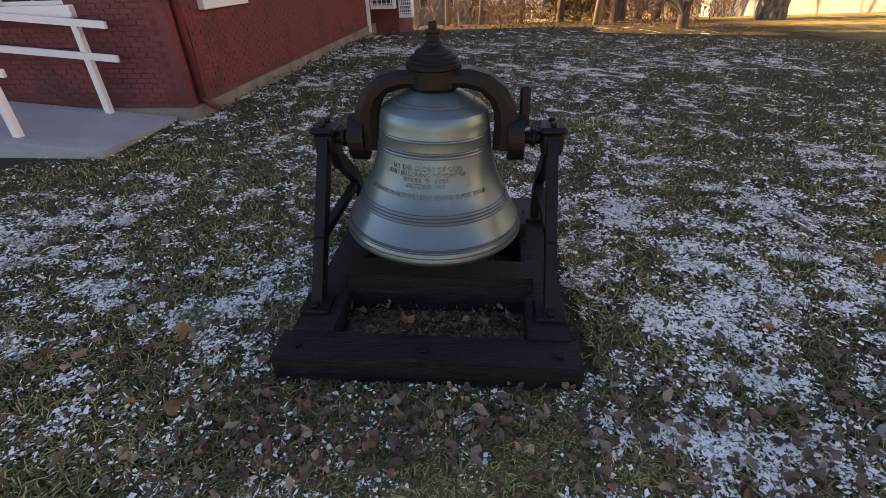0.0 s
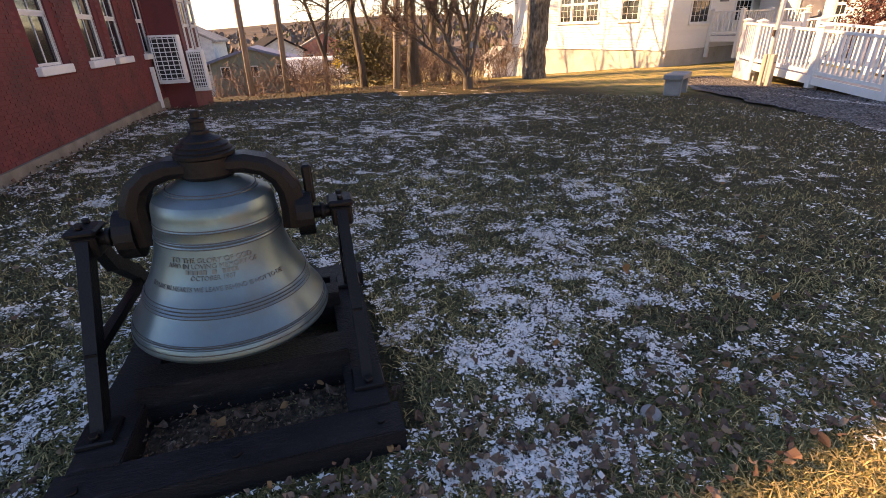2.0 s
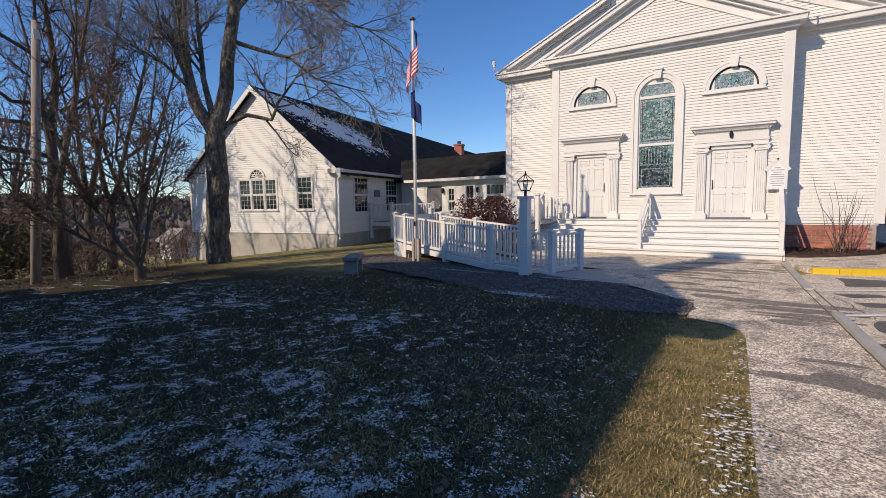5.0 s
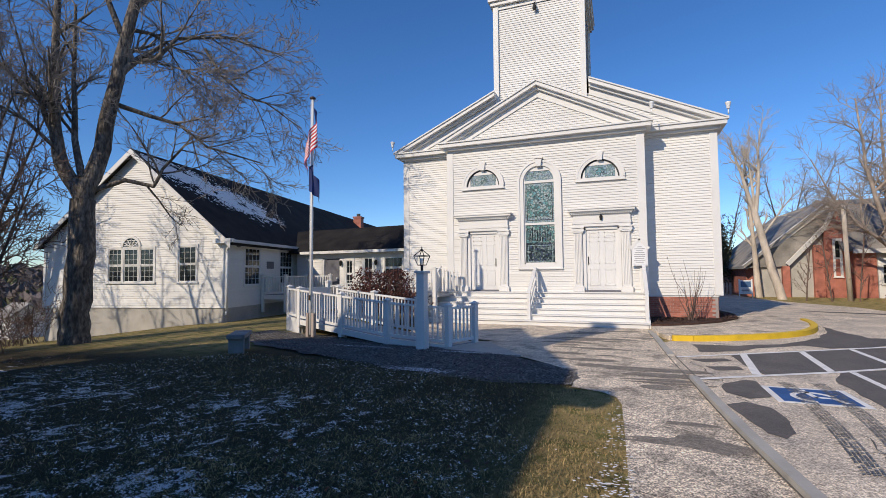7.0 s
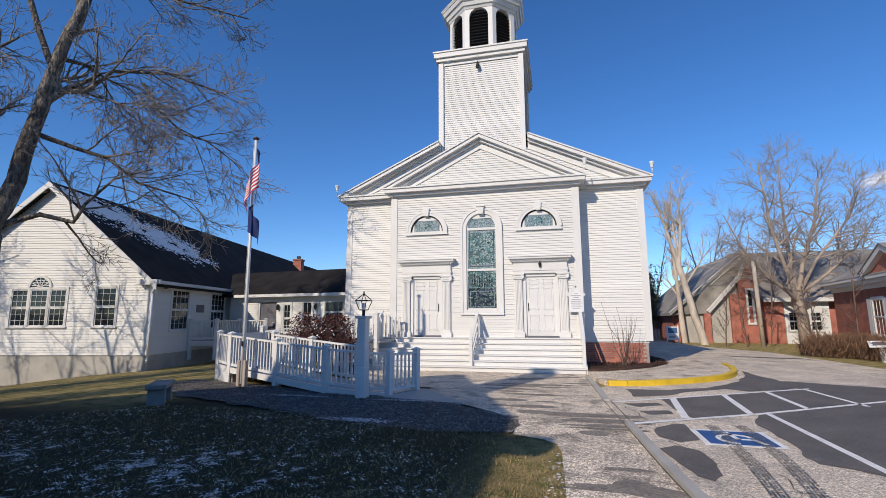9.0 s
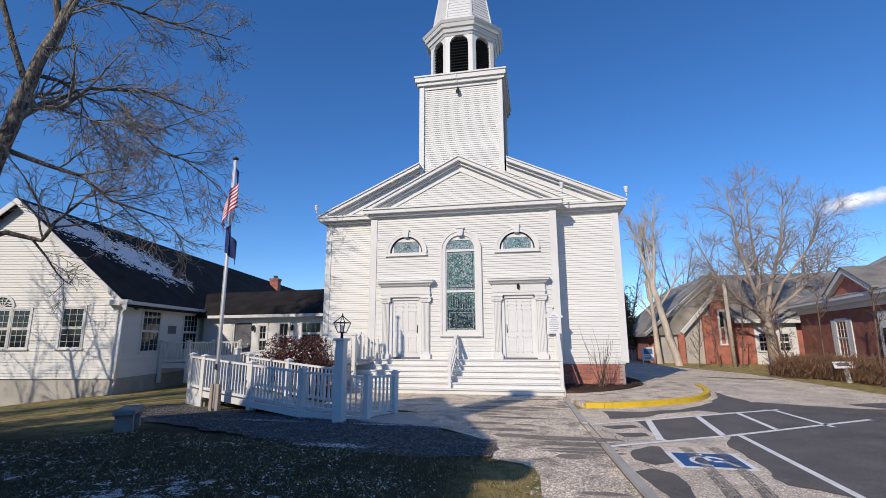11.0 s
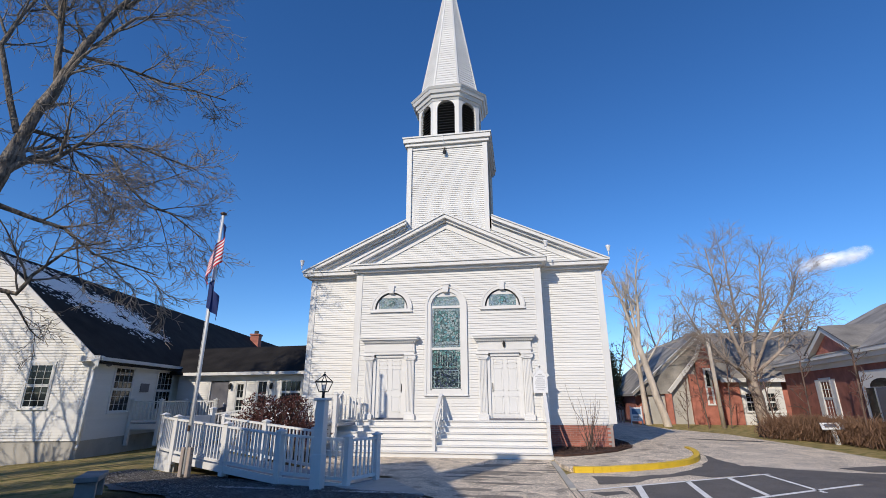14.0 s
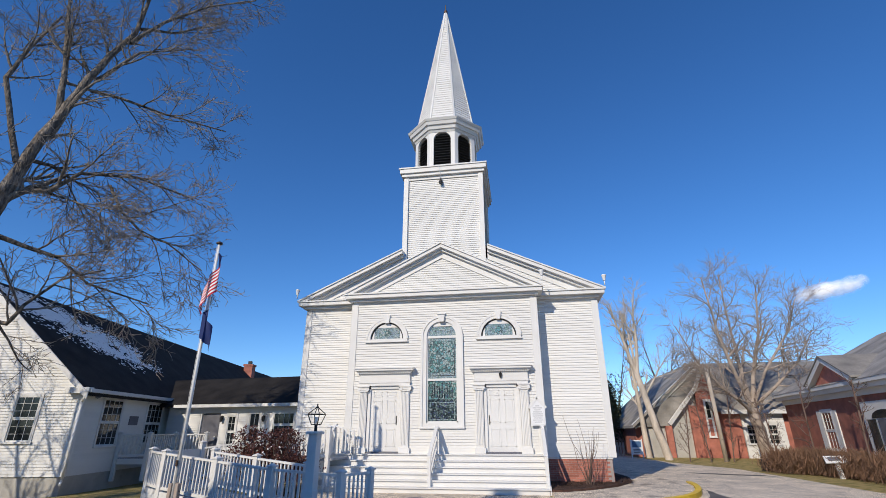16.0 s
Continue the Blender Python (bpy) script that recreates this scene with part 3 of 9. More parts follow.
def build_tower():
    t = thing("church_tower", (0, 2.2, 9), "square white clapboard tower with octagonal belfry and shingled spire", "tower")
    t.location = (0, 0, 0)
    h, y0, y1, cx = 1.64, MY + 0.02, MY + 3.30, -0.04
    cy = (y0 + y1) / 2
    part("shaft", bx(cx - h, cx + h, y0, y1, 7.5, 12.21), "white", t)
    bm = bmesh.new()
    for k in range(4):
        side = clapboards(bmesh.new(), lambda z: (-h, h), 7.6, 12.21, y=-h)
        me = bpy.data.meshes.new("tmp")
        turned(side, Matrix.Translation((cx, cy, 0)) @ Matrix.Rotation(k * math.pi / 2, 4, "Z")).to_mesh(me)
        bm.from_mesh(me)
        bpy.data.meshes.remove(me)
        side.free()
    part("siding", bm, "siding", t)
    for a in (-1, 1):
        for b in (-1, 1):
            part("corner_board", bx(cx + a * h - 0.1, cx + a * h + 0.1, cy + b * h - 0.1, cy + b * h + 0.1, 7.6, 12.21), "white", t)
    for z0, z1, o in ((12.10, 12.25, 0.06), (12.25, 12.39, 0.18), (12.39, 12.59, 0.26), (12.59, 12.65, 0.3)):
        part("cornice", bx(cx - h - o, cx + h + o, y0 - o, y1 + o, z0, z1), "white", t)
    c = (cx - 0.08, cy)
    low = set(t.children)
    part("belfry_base", ngon_prism(bmesh.new(), c, [(1.5, 12.9), (1.5, 13.2)]), "white", t)
    part("belfry_core", ngon_prism(bmesh.new(), c, [(1.22, 13.1), (1.22, 15.2)]), "black", t, "dark belfry opening")
    # each face: two posts and an arched head over black louvres
    side = 2 * 1.42 * math.tan(math.pi / 8)
    for k in range(8):
        turn = Matrix.Translation((c[0], c[1], 0)) @ Matrix.Rotation(k * math.pi / 4, 4, "Z")
        hw, ow, spring, top = side / 2, 0.40, 14.62, 15.2
        bm = bmesh.new()
        for s in (-1, 1):
            a, b = sorted((s * ow, s * hw))
            box(bm, a, b, -1.42, -1.24, 13.2, top)
        n = 10
        for i in range(n):
            a0, a1 = math.pi * i / n, math.pi * (i + 1) / n
            p = [(ow * math.cos(a0), spring + ow * math.sin(a0)), (ow * math.cos(a1), spring + ow * math.sin(a1))]
            prism(bm, [p[0], p[1], (p[1][0], top), (p[0][0], top)], "y", -1.42, -1.24)
        part("belfry_face", turned(bm, turn), "white", t)
        lv = part("louvre", turned(bx(-ow, ow, -1.26, -1.24, 13.25, 15.02), turn), "black", t, "black louvred belfry opening")
        for i in range(12):
            bm = bmesh.new()
            z = 13.32 + i * 0.14
            half = ow if z < spring else math.sqrt(max(0.01, ow * ow - (z - spring) ** 2))
            beam(bm, (-half, -1.31, z), (half, -1.31, z), 0.10, 0.02, up=(0, -0.7, 0.7))
            part("slat", turned(bm, turn), "black", lv)
    for z0, z1, r in ((15.0, 15.12, 1.5), (15.12, 15.3, 1.6), (15.3, 15.46, 1.72), (15.46, 15.56, 1.8)):
        part("belfry_cornice", ngon_prism(bmesh.new(), c, [(r - 0.06, z0), (r, z1)]), "white", t)
    rings, z = [(1.44, 15.5), (1.38, 15.75)], 15.75
    while z < 23.7:
        r0, r1 = (1.38 - (q - 15.75) * 0.16 for q in (z, z + 0.15))
        rings += [(r0 + 0.020, z + 0.002), (r1 + 0.004, z + 0.15)]
        z += 0.15
    part("spire", ngon_prism(bmesh.new(), c, rings + [(0.06, 24.0)]), "siding", t, "tapering white spire with lapped boards")
    bm = bmesh.new()
    k8 = 1 / math.cos(math.pi / 8)
    for i in range(8):
        a = math.pi / 8 + i * math.pi / 4
        beam(bm, (c[0] + 1.39 * k8 * math.cos(a), c[1] + 1.39 * k8 * math.sin(a), 15.7), (c[0] + 0.065 * math.cos(a), c[1] + 0.065 * math.sin(a), 24.0), 0.09, 0.05, up=(math.cos(a), math.sin(a), 0))
    part("hip_trim", bm, "white", t)
    lamp = part("tower_lamp", lathe(bmesh.new(), [(0.0, 0.14), (0.03, 0.13), (0.06, 0.02), (0.085, -0.07), (0.07, -0.13), (0, -0.14)], 10, (-0.13, y0 - 0.16, 11.91)), "black", t, "small dark lamp hung before the tower")
    part("lamp_cable", rod(bmesh.new(), (-0.13, y0 - 0.16, 12.03), (-0.2, y0 - 0.33, 12.63), 0.010, n=6), "trim_grey", lamp)
    part("spire_cap", lathe(bmesh.new(), [(0.0, 23.9), (0.11, 23.95), (0.11, 24.12), (0.03, 24.2), (0.03, 24.6), (0, 24.65)], 12, (c[0], c[1], 0)), "copper", t, "brown metal spire cap")


    # belfry and spire stand on the square stage
    up = Matrix.Translation((0, 0, 12.65)) @ Matrix.Diagonal((1, 1, 0.989, 1)) @ Matrix.Translation((0, 0, -12.92))
    for ob in set(t.children_recursive) - low:
        if "lamp" not in ob.name:
            ob.data.transform(up)


build_tower()




# ---- church details ----
def stained_glass(name, tints, lead, scale):
    """Leaded glass: small cells of tinted glass between dark cames."""
    m = bpy.data.materials.new(name)
    m.use_nodes = True
    nt = m.node_tree
    b = nt.nodes["Principled BSDF"]
    geo = nt.nodes.new("ShaderNodeNewGeometry")
    cells = nt.nodes.new("ShaderNodeTexVoronoi")
    cells.inputs["Scale"].default_value = scale
    edge = nt.nodes.new("ShaderNodeTexVoronoi")
    edge.feature = "DISTANCE_TO_EDGE"
    edge.inputs["Scale"].default_value = scale
    for n in (cells, edge):
        nt.links.new(geo.outputs["Position"], n.inputs["Vector"])
    sep = nt.nodes.new("ShaderNodeSeparateColor")
    nt.links.new(cells.outputs["Color"], sep.inputs[0])
    ramp = nt.nodes.new("ShaderNodeValToRGB")
    ramp.color_ramp.interpolation = "CONSTANT"
    for i, c in enumerate(tints):
        e = ramp.color_ramp.elements[i] if i < 2 else ramp.color_ramp.elements.new(i / len(tints))
        e.position = i / len(tints)
        e.color = (*c, 1)
    nt.links.new(sep.outputs[0], ramp.inputs[0])
    cut = nt.nodes.new("ShaderNodeMath")
    cut.operation = "LESS_THAN"
    cut.inputs[1].default_value = 0.06
    nt.links.new(edge.outputs["Distance"], cut.inputs[0])
    mx = nt.nodes.new("ShaderNodeMix")
    mx.data_type = "RGBA"
    mx.inputs[7].default_value = (*lead, 1)
    nt.links.new(cut.outputs[0], mx.inputs[0])
    nt.links.new(ramp.outputs[0], mx.inputs[6])
    nt.links.new(mx.outputs[2], b.inputs["Base Color"])
    b.inputs["Roughness"].default_value = 0.18
    bump = nt.nodes.new("ShaderNodeBump")
    bump.inputs["Strength"].default_value = 0.4
    bump.inputs["Distance"].default_value = 0.01
    nt.links.new(edge.outputs["Distance"], bump.inputs["Height"])
    nt.links.new(bump.outputs[0], b.inputs["Normal"])
    return m


M["leaded_pale"] = stained_glass("leaded_pale_glass", [(0.24, 0.34, 0.38), (0.34, 0.42, 0.42), (0.20, 0.30, 0.28), (0.28, 0.36, 0.42), (0.40, 0.46, 0.44)], (0.09, 0.10, 0.11), 15)
M["leaded_teal"] = stained_glass("leaded_teal_glass", [(0.14, 0.28, 0.26), (0.30, 0.38, 0.37), (0.10, 0.16, 0.16), (0.36, 0.42, 0.40), (0.16, 0.32, 0.34)], (0.05, 0.06, 0.06), 12)
M["leaded_dark"] = stained_glass("leaded_dark_glass", [(0.04, 0.07, 0.08), (0.11, 0.15, 0.15), (0.02, 0.03, 0.04), (0.20, 0.25, 0.25), (0.06, 0.08, 0.14)], (0.02, 0.02, 0.02), 16)


def arc_pts(xc, zc, r, n=20, a0=0.0, a1=math.pi):
    return [(xc + r * math.cos(a0 + (a1 - a0) * i / n), zc + r * math.sin(a0 + (a1 - a0) * i / n)) for i in range(n + 1)]


def arc_band(bm, xc, zc, r0, r1, ya, yb, n=20, a0=0.0, a1=math.pi):
    """A flat curved band between two radii, with depth."""
    p, q = arc_pts(xc, zc, r0, n, a0, a1), arc_pts(xc, zc, r1, n, a0, a1)
    for i in range(n):
        prism(bm, [p[i], p[i + 1], q[i + 1], q[i]], "y", ya, yb)
    return bm


def build_arched_window(parent):
    w = tagged(new("window"), "")
    w.parent = parent
    w["label"] = "tall arched stained glass window in a white casing"
    r, z0, sp = 0.565, 2.06, 5.02
    bm = bmesh.new()
    for s in (-1, 1):
        a, b = sorted((s * r, s * 0.73))
        box(bm, a, b, -0.06, 0.05, 1.88, sp)
    arc_band(bm, 0, sp, r, 0.73, -0.06, 0.05)
    box(bm, -r, r, -0.06, 0.05, 1.88, 2.02)
    part("casing", bm, "white", w)
    bm = bmesh.new()
    for s in (-1, 1):
        a, b = sorted((s * 0.70, s * 0.785))
        box(bm, a, b, -0.09, -0.03, 1.88, sp)
    arc_band(bm, 0, sp, 0.70, 0.785, -0.09, -0.03)
    part("outer_moulding", bm, "white", w)
    part("sill", bx(-0.80, 0.80, -0.10, 0.02, 1.82, 1.88, bevel=0.01), "white", w)
    part("keystone", pz([(-0.09, sp + 0.53), (0.09, sp + 0.53), (0.13, sp + 0.80), (-0.13, sp + 0.80)], "y", -0.16, 0.0), "white", w)
    part("keystone_cap", bx(-0.16, 0.16, -0.19, 0, sp + 0.80, sp + 0.84), "white", w)
    bm = bmesh.new()
    for s in (-1, 1):
        a, b = sorted((s * (r - 0.045), s * r))
        box(bm, a, b, 0.0, 0.06, 2.0, sp)
    arc_band(bm, 0, sp, r - 0.045, r, 0.0, 0.06)
    box(bm, -r, r, -0.01, 0.06, 3.43, 3.51)
    box(bm, -r, r, -0.01, 0.06, sp - 0.06, sp + 0.03)
    box(bm, -r, r, 0.0, 0.06, 1.98, 2.07)
    part("sash", bm, "white", w)
    part("pane", bx(-r, r, 0.03, 0.05, 2.8, 3.45), "leaded_teal", w)
    lower = part("pane", bx(-r, r, 0.032, 0.05, 2.05, 2.8), "leaded_dark", w)
    part("leading", bx(-0.42, 0.42, 0.024, 0.03, 2.14, 2.66), "leaded_dark", lower)
    bm = bmesh.new()
    for x0, x1, za, zb in ((-0.45, 0.45, 2.10, 2.13), (-0.45, 0.45, 2.67, 2.70), (-0.45, -0.42, 2.13, 2.67), (0.42, 0.45, 2.13, 2.67)):
        box(bm, x0, x1, 0.018, 0.03, za, zb)
    part("came", bm, "leaded_pale", lower)
    mid = part("pane", bx(-r, r, 0.03, 0.05, 3.5, sp - 0.05), "leaded_pale", w)
    part("figure_field", bx(-0.44, 0.44, 0.022, 0.03, 3.72, 4.86), "leaded_teal", mid)
    bm = bmesh.new()
    for x0, x1, za, zb in ((-0.46, -0.44, 3.62, 4.9), (0.44, 0.46, 3.62, 4.9), (-0.46, 0.46, 3.60, 3.62)):
        box(bm, x0, x1, 0.015, 0.03, za, zb)
    part("came", bm, "black", mid)
    part("pane", pz(arc_pts(0, sp + 0.02, r - 0.03), "y", 0.03, 0.05), "leaded_pale", w)
    bm = bmesh.new()
    for i in range(9):
        x = -0.36 + 0.09 * i
        h = 0.42 + 0.12 * math.sin(i * 2.1)
        prism(bm, [(x - 0.03, 2.85), (x + 0.03, 2.85), (x + 0.022, 2.85 + h), (x - 0.022, 2.85 + h)], "y", 0.018, 0.03)
    part("glass_stalk", bm, "leaded_dark", w)


def build_lunette(parent, xc):
    w = new("window")
    w.parent = parent
    w["label"] = "half-round stained glass window in a white casing"
    sp = 4.98
    bm = arc_band(bmesh.new(), xc, sp, 0.64, 0.8, -0.07, 0.05)
    box(bm, xc - 0.8, xc + 0.8, -0.07, 0.05, sp - 0.09, sp)
    part("casing", bm, "white", w)
    part("outer_moulding", arc_band(bmesh.new(), xc, sp, 0.74, 0.82, -0.085, -0.07), "white", w)
    part("sill", bx(xc - 0.83, xc + 0.83, -0.095, 0.0, sp - 0.12, sp - 0.088), "white", w)
    part("sash", arc_band(bmesh.new(), xc, sp, 0.59, 0.64, -0.01, 0.05), "black", w, "dark sash")
    part("keystone", pz([(xc - 0.08, sp + 0.6), (xc + 0.08, sp + 0.6), (xc + 0.12, sp + 0.9), (xc - 0.12, sp + 0.9)], "y", -0.14, 0.0), "white", w)
    part("pane", pz(arc_pts(xc, sp + 0.005, 0.6), "y", 0.02, 0.04), "leaded_pale", w)
    part("roundel", pz([(xc + 0.15 * math.cos(i * math.tau / 16), sp + 0.24 + 0.15 * math.sin(i * math.tau / 16)) for i in range(16)], "y", 0.012, 0.02), "leaded_teal", w)


def build_door(parent, xc, handle_side):
    d = new("doorway")
    d.parent = parent
    d["label"] = "white panelled door between fluted pilasters under an entablature"
    x0, x1, z0, z1 = xc - 0.52, xc + 0.52, 1.09, 3.18
    leaf = part("door", bx(x0, x1, 0.03, 0.15, z0, z1), "white", d)
    for cx in (xc - 0.25, xc + 0.25):
        for za, zb in ((1.25, 1.82), (2.0, 2.78), (2.9, 3.08)):
            bm = bmesh.new()
            w = 0.17
            for a, b, c, e in ((cx - w, cx + w, za, za + 0.025), (cx - w, cx + w, zb - 0.025, zb), (cx - w, cx - w + 0.025, za, zb), (cx + w - 0.025, cx + w, za, zb)):
                box(bm, a, b, 0.018, 0.03, c, e)
            box(bm, cx - w + 0.05, cx + w - 0.05, 0.022, 0.03, za + 0.05, zb - 0.05, bevel=0.004)
            part("door_panel", bm, "white", leaf)
    hx = xc + handle_side * 0.45
    bm = bx(hx - 0.014, hx + 0.014, 0.018, 0.03, 1.95, 2.25)
    rod(bm, (hx, 0.0, 2.0), (hx, 0.0, 2.2), 0.008, n=6)
    part("door_handle", bm, "black", leaf, "black iron handle")
    part("threshold", bx(x0 - 0.06, x1 + 0.06, -0.10, 0.15, 1.034, 1.09), "sign_ink", d, "dark threshold")
    bm = bmesh.new()
    for s in (-1, 1):
        a, b = sorted((xc + s * 0.52, xc + s * 0.62))
        box(bm, a, b, -0.03, 0.16, 1.034, 3.28)
    box(bm, x0 - 0.1, x1 + 0.1, -0.03, 0.16, z1, 3.28)
    part("frame", bm, "white", d)
    for s in (-1, 1):
        px = xc + s * 0.78
        p = part("pilaster", bx(px - 0.14, px + 0.14, -0.09, 0.02, 1.03, 3.1), "white", d)
        for i in range(5):
            fx = px - 0.1 + 0.05 * i
            part("flute", bx(fx - 0.014, fx + 0.014, -0.108, -0.09, 1.3, 3.05, bevel=0.004), "white", p)
        part("plinth", bx(px - 0.19, px + 0.19, -0.14, 0.02, 1.032, 1.22, bevel=0.01), "white", p)
        bm = bx(px - 0.17, px + 0.17, -0.13, 0.02, 3.08, 3.13)
        for v in (-1, 1):
            rod(bm, (px + v * 0.15, -0.14, 3.17), (px + v * 0.15, 0.0, 3.17), 0.065, n=12)
        box(bm, px - 0.15, px + 0.15, -0.12, 0.02, 3.14, 3.23)
        part("capital", bm, "white", p)
        part("abacus", bx(px - 0.22, px + 0.22, -0.16, 0.02, 3.235, 3.28), "white", p)
    for za, zb, o, w in ((3.285, 3.38, 0.11, 0.94), (3.38, 3.46, 0.13, 0.96), (3.46, 3.70, 0.11, 0.94), (3.70, 3.75, 0.16, 0.98), (3.75, 3.80, 0.22, 1.02), (3.80, 3.87, 0.29, 1.08), (3.87, 3.91, 0.32, 1.11)):
        part("entablature", bx(xc - w, xc + w, -o, 0.02, za, zb), "white", d)
    n = 26
    for i in range(n):
        x = xc - 0.96 + 1.92 * i / (n - 1)
        part("dentil", bx(x - 0.02, x + 0.02, -0.20, -0.15, 3.705, 3.75), "white", d)


build_arched_window(church)
for x in DOORS:
    build_lunette(church, x)
    build_door(church, x, 1 if x < 0 else -1)


def build_steps():
    st = thing("entrance_steps", (0, 0, 0), "broad white painted wooden entrance steps with closed sides", "steps")
    x0, x1, n, rise, go = -3.86, 3.43, 6, 1.03 / 6, 0.27
    for i in range(n):
        yb = -0.42 - (n - 1 - i) * go
        z = rise * (i + 1)
        riser = part("riser", bx(x0, x1, yb, yb + 0.03, rise * i, z - 0.035), "white", st)
        part("tread", bx(x0 - 0.02, x1 + 0.02, yb - 0.055, (yb + go + 0.03) if i < n - 1 else 0.0, z - 0.035, z, bevel=0.006), "white", st)
    for x in (x0 - 0.05, x1 + 0.01):
        pts = [(0.0, 0), (-0.42 - 5 * go, 0), (-0.42 - 5 * go, rise - 0.04), (-0.40, 0.99), (0, 0.99)]
        part("side_panel", pz(pts, "x", x, x + 0.04), "white", st)
    for xr in (-0.16, x1 - 0.03):
        g = thing("stair_railing", (0, 0, 0), "white painted wooden stair railing with square newel", "railing", "stair railings")
        part("newel", bx(xr - 0.055, xr + 0.055, -1.62, -1.51, 0.17, 1.02, bevel=0.006), "white", g)
        part("upper_post", bx(xr - 0.045, xr + 0.045, -0.32, -0.23, 1.03, 1.86), "white", g)
        part("handrail", beam(bmesh.new(), (xr, -1.60, 1.02), (xr, -0.18, 1.90), 0.11, 0.05), "white", g)
        part("mid_rail", beam(bmesh.new(), (xr, -1.55, 0.62), (xr, -0.25, 1.44), 0.04, 0.10), "white", g)
        part("low_rail", beam(bmesh.new(), (xr, -1.52, 0.36), (xr, -0.25, 1.16), 0.04, 0.10), "white", g)


build_steps()


def build_sign():
    s = thing("church_notice_board", (0, 0, 0), "white gabled notice board with grey lettering on the church corner", "sign")
    x0, x1 = 3.04, 3.53
    part("board", pz([(x0, 1.91), (x1, 1.91), (x1, 2.47), ((x0 + x1) / 2, 2.78), (x0, 2.47)], "y", -0.18, -0.14), "trim_grey", s)
    part("panel", pz([(x0 + 0.04, 1.95), (x1 - 0.04, 1.95), (x1 - 0.04, 2.44), ((x0 + x1) / 2, 2.68), (x0 + 0.04, 2.44)], "y", -0.186, -0.18), "sign_white", s)
    bm = bmesh.new()
    for a in (-1, 1):
        xe = (x0 + x1) / 2 + a * 0.29
        beam(bm, (xe, -0.17, 2.46), ((x0 + x1) / 2, -0.17, 2.81), 0.09, 0.04, up=(0, -1, 0))
    part("roof_moulding", bm, "white", s)
    for i, w in enumerate((0.14, 0.32, 0.2, 0.3, 0.34, 0.34, 0.28, 0.34, 0.24)):
        z = 2.53 - i * 0.064
        part("line_of_writing", bx((x0 + x1 - w) / 2, (x0 + x1 + w) / 2, -0.190, -0.186, z - 0.011, z + 0.011), "sign_text", s)
    part("bracket", bx(x0 + 0.2, x0 + 0.26, -0.14, 0.0, 2.0, 2.44), "white", s)


build_sign()


def build_floodlight(x, y, z, label):
    f = thing("floodlight", (0, 0, 0), label, "lamp", "church floodlights")
    part("stem", rod(bmesh.new(), (x, y, z - 0.16), (x, y, z), 0.02, n=8), "white_metal", f)
    part("lamp_head", lathe(bmesh.new(), [(0, -0.1), (0.05, -0.09), (0.06, 0.0), (0.09, 0.1), (0.085, 0.13), (0, 0.13)], 14, (x, y, z + 0.1)), "white_metal", f)


build_floodlight(-6.12, 0.42, 7.0, "white floodlight on the nave eave")
build_floodlight(6.12, 0.42, 7.0, "white floodlight on the nave eave")
build_floodlight(3.78, -0.3, 7.08, "white floodlight on the portico eave")
dl = thing("door_lantern", (0, 0, 0), "small black lantern on the door frieze", "lamp")
part("lantern_cage", lathe(bmesh.new(), [(0, -0.11), (0.035, -0.09), (0.055, 0.04), (0.015, 0.11), (0, 0.11)], 6, (2.1, -0.17, 3.58)), "black", dl)


def build_bricks(parent, origin, ux, nx, nz, material, stop=300, length=0.2, height=0.06, joint=0.009, proud=0.007, keep=None, skip=None):
    """Courses of bricks on an upright wall from origin along the unit vector ux; the outward side is ux turned right. The first
    ones, as far as keep allows, are pieces of their own; the rest is one joined mesh."""
    ux = Vector(ux)
    out = Vector((ux.y, -ux.x, 0))
    o = Vector(origin)

    def corners(l, h, d):
        return [ux * a + Vector((0, 0, c)) + out * e for e in (-0.004, d) for a, c in ((0, 0), (l, 0), (l, h), (0, h))]
    quads = [(4, 5, 6, 7), (0, 1, 5, 4), (1, 2, 6, 5), (2, 3, 7, 6), (3, 0, 4, 7)]
    shared = bpy.data.meshes.new("brick")
    shared.from_pydata([tuple(v) for v in corners(length, height, proud)], [], quads)
    shared.materials.append(M[material])
    vs, fs, made = [], [], 0
    for k in range(nz):
        for i in range(nx):
            a = i * (length + joint) - (0.5 * length if k % 2 else 0)
            z = k * (height + joint)
            if skip and skip(a, z, length, height):
                continue
            l = length
            if a < 0:
                l, a = length + a, 0
            p = o + ux * a + Vector((0, 0, z))
            if l == length and made < stop and (keep is None or keep(p)):
                ob = new("brick", shared)
                ob.parent = parent
                ob.location = p + out * random.uniform(-0.003, 0.003)
                made += 1
            else:
                b = len(vs)
                vs += [tuple(p + c) for c in corners(l, height, proud + random.uniform(-0.003, 0.003))]
                fs += [tuple(b + q for q in f) for f in quads]
    if fs:
        tagged(raw("brickwork", vs, fs, material, parent), kind="stuff")


# ---- parish hall ----
HALL = Matrix.Translation((-12.3, -3.75, 0)) @ Matrix.Rotation(radians(17.5), 4, "Z")


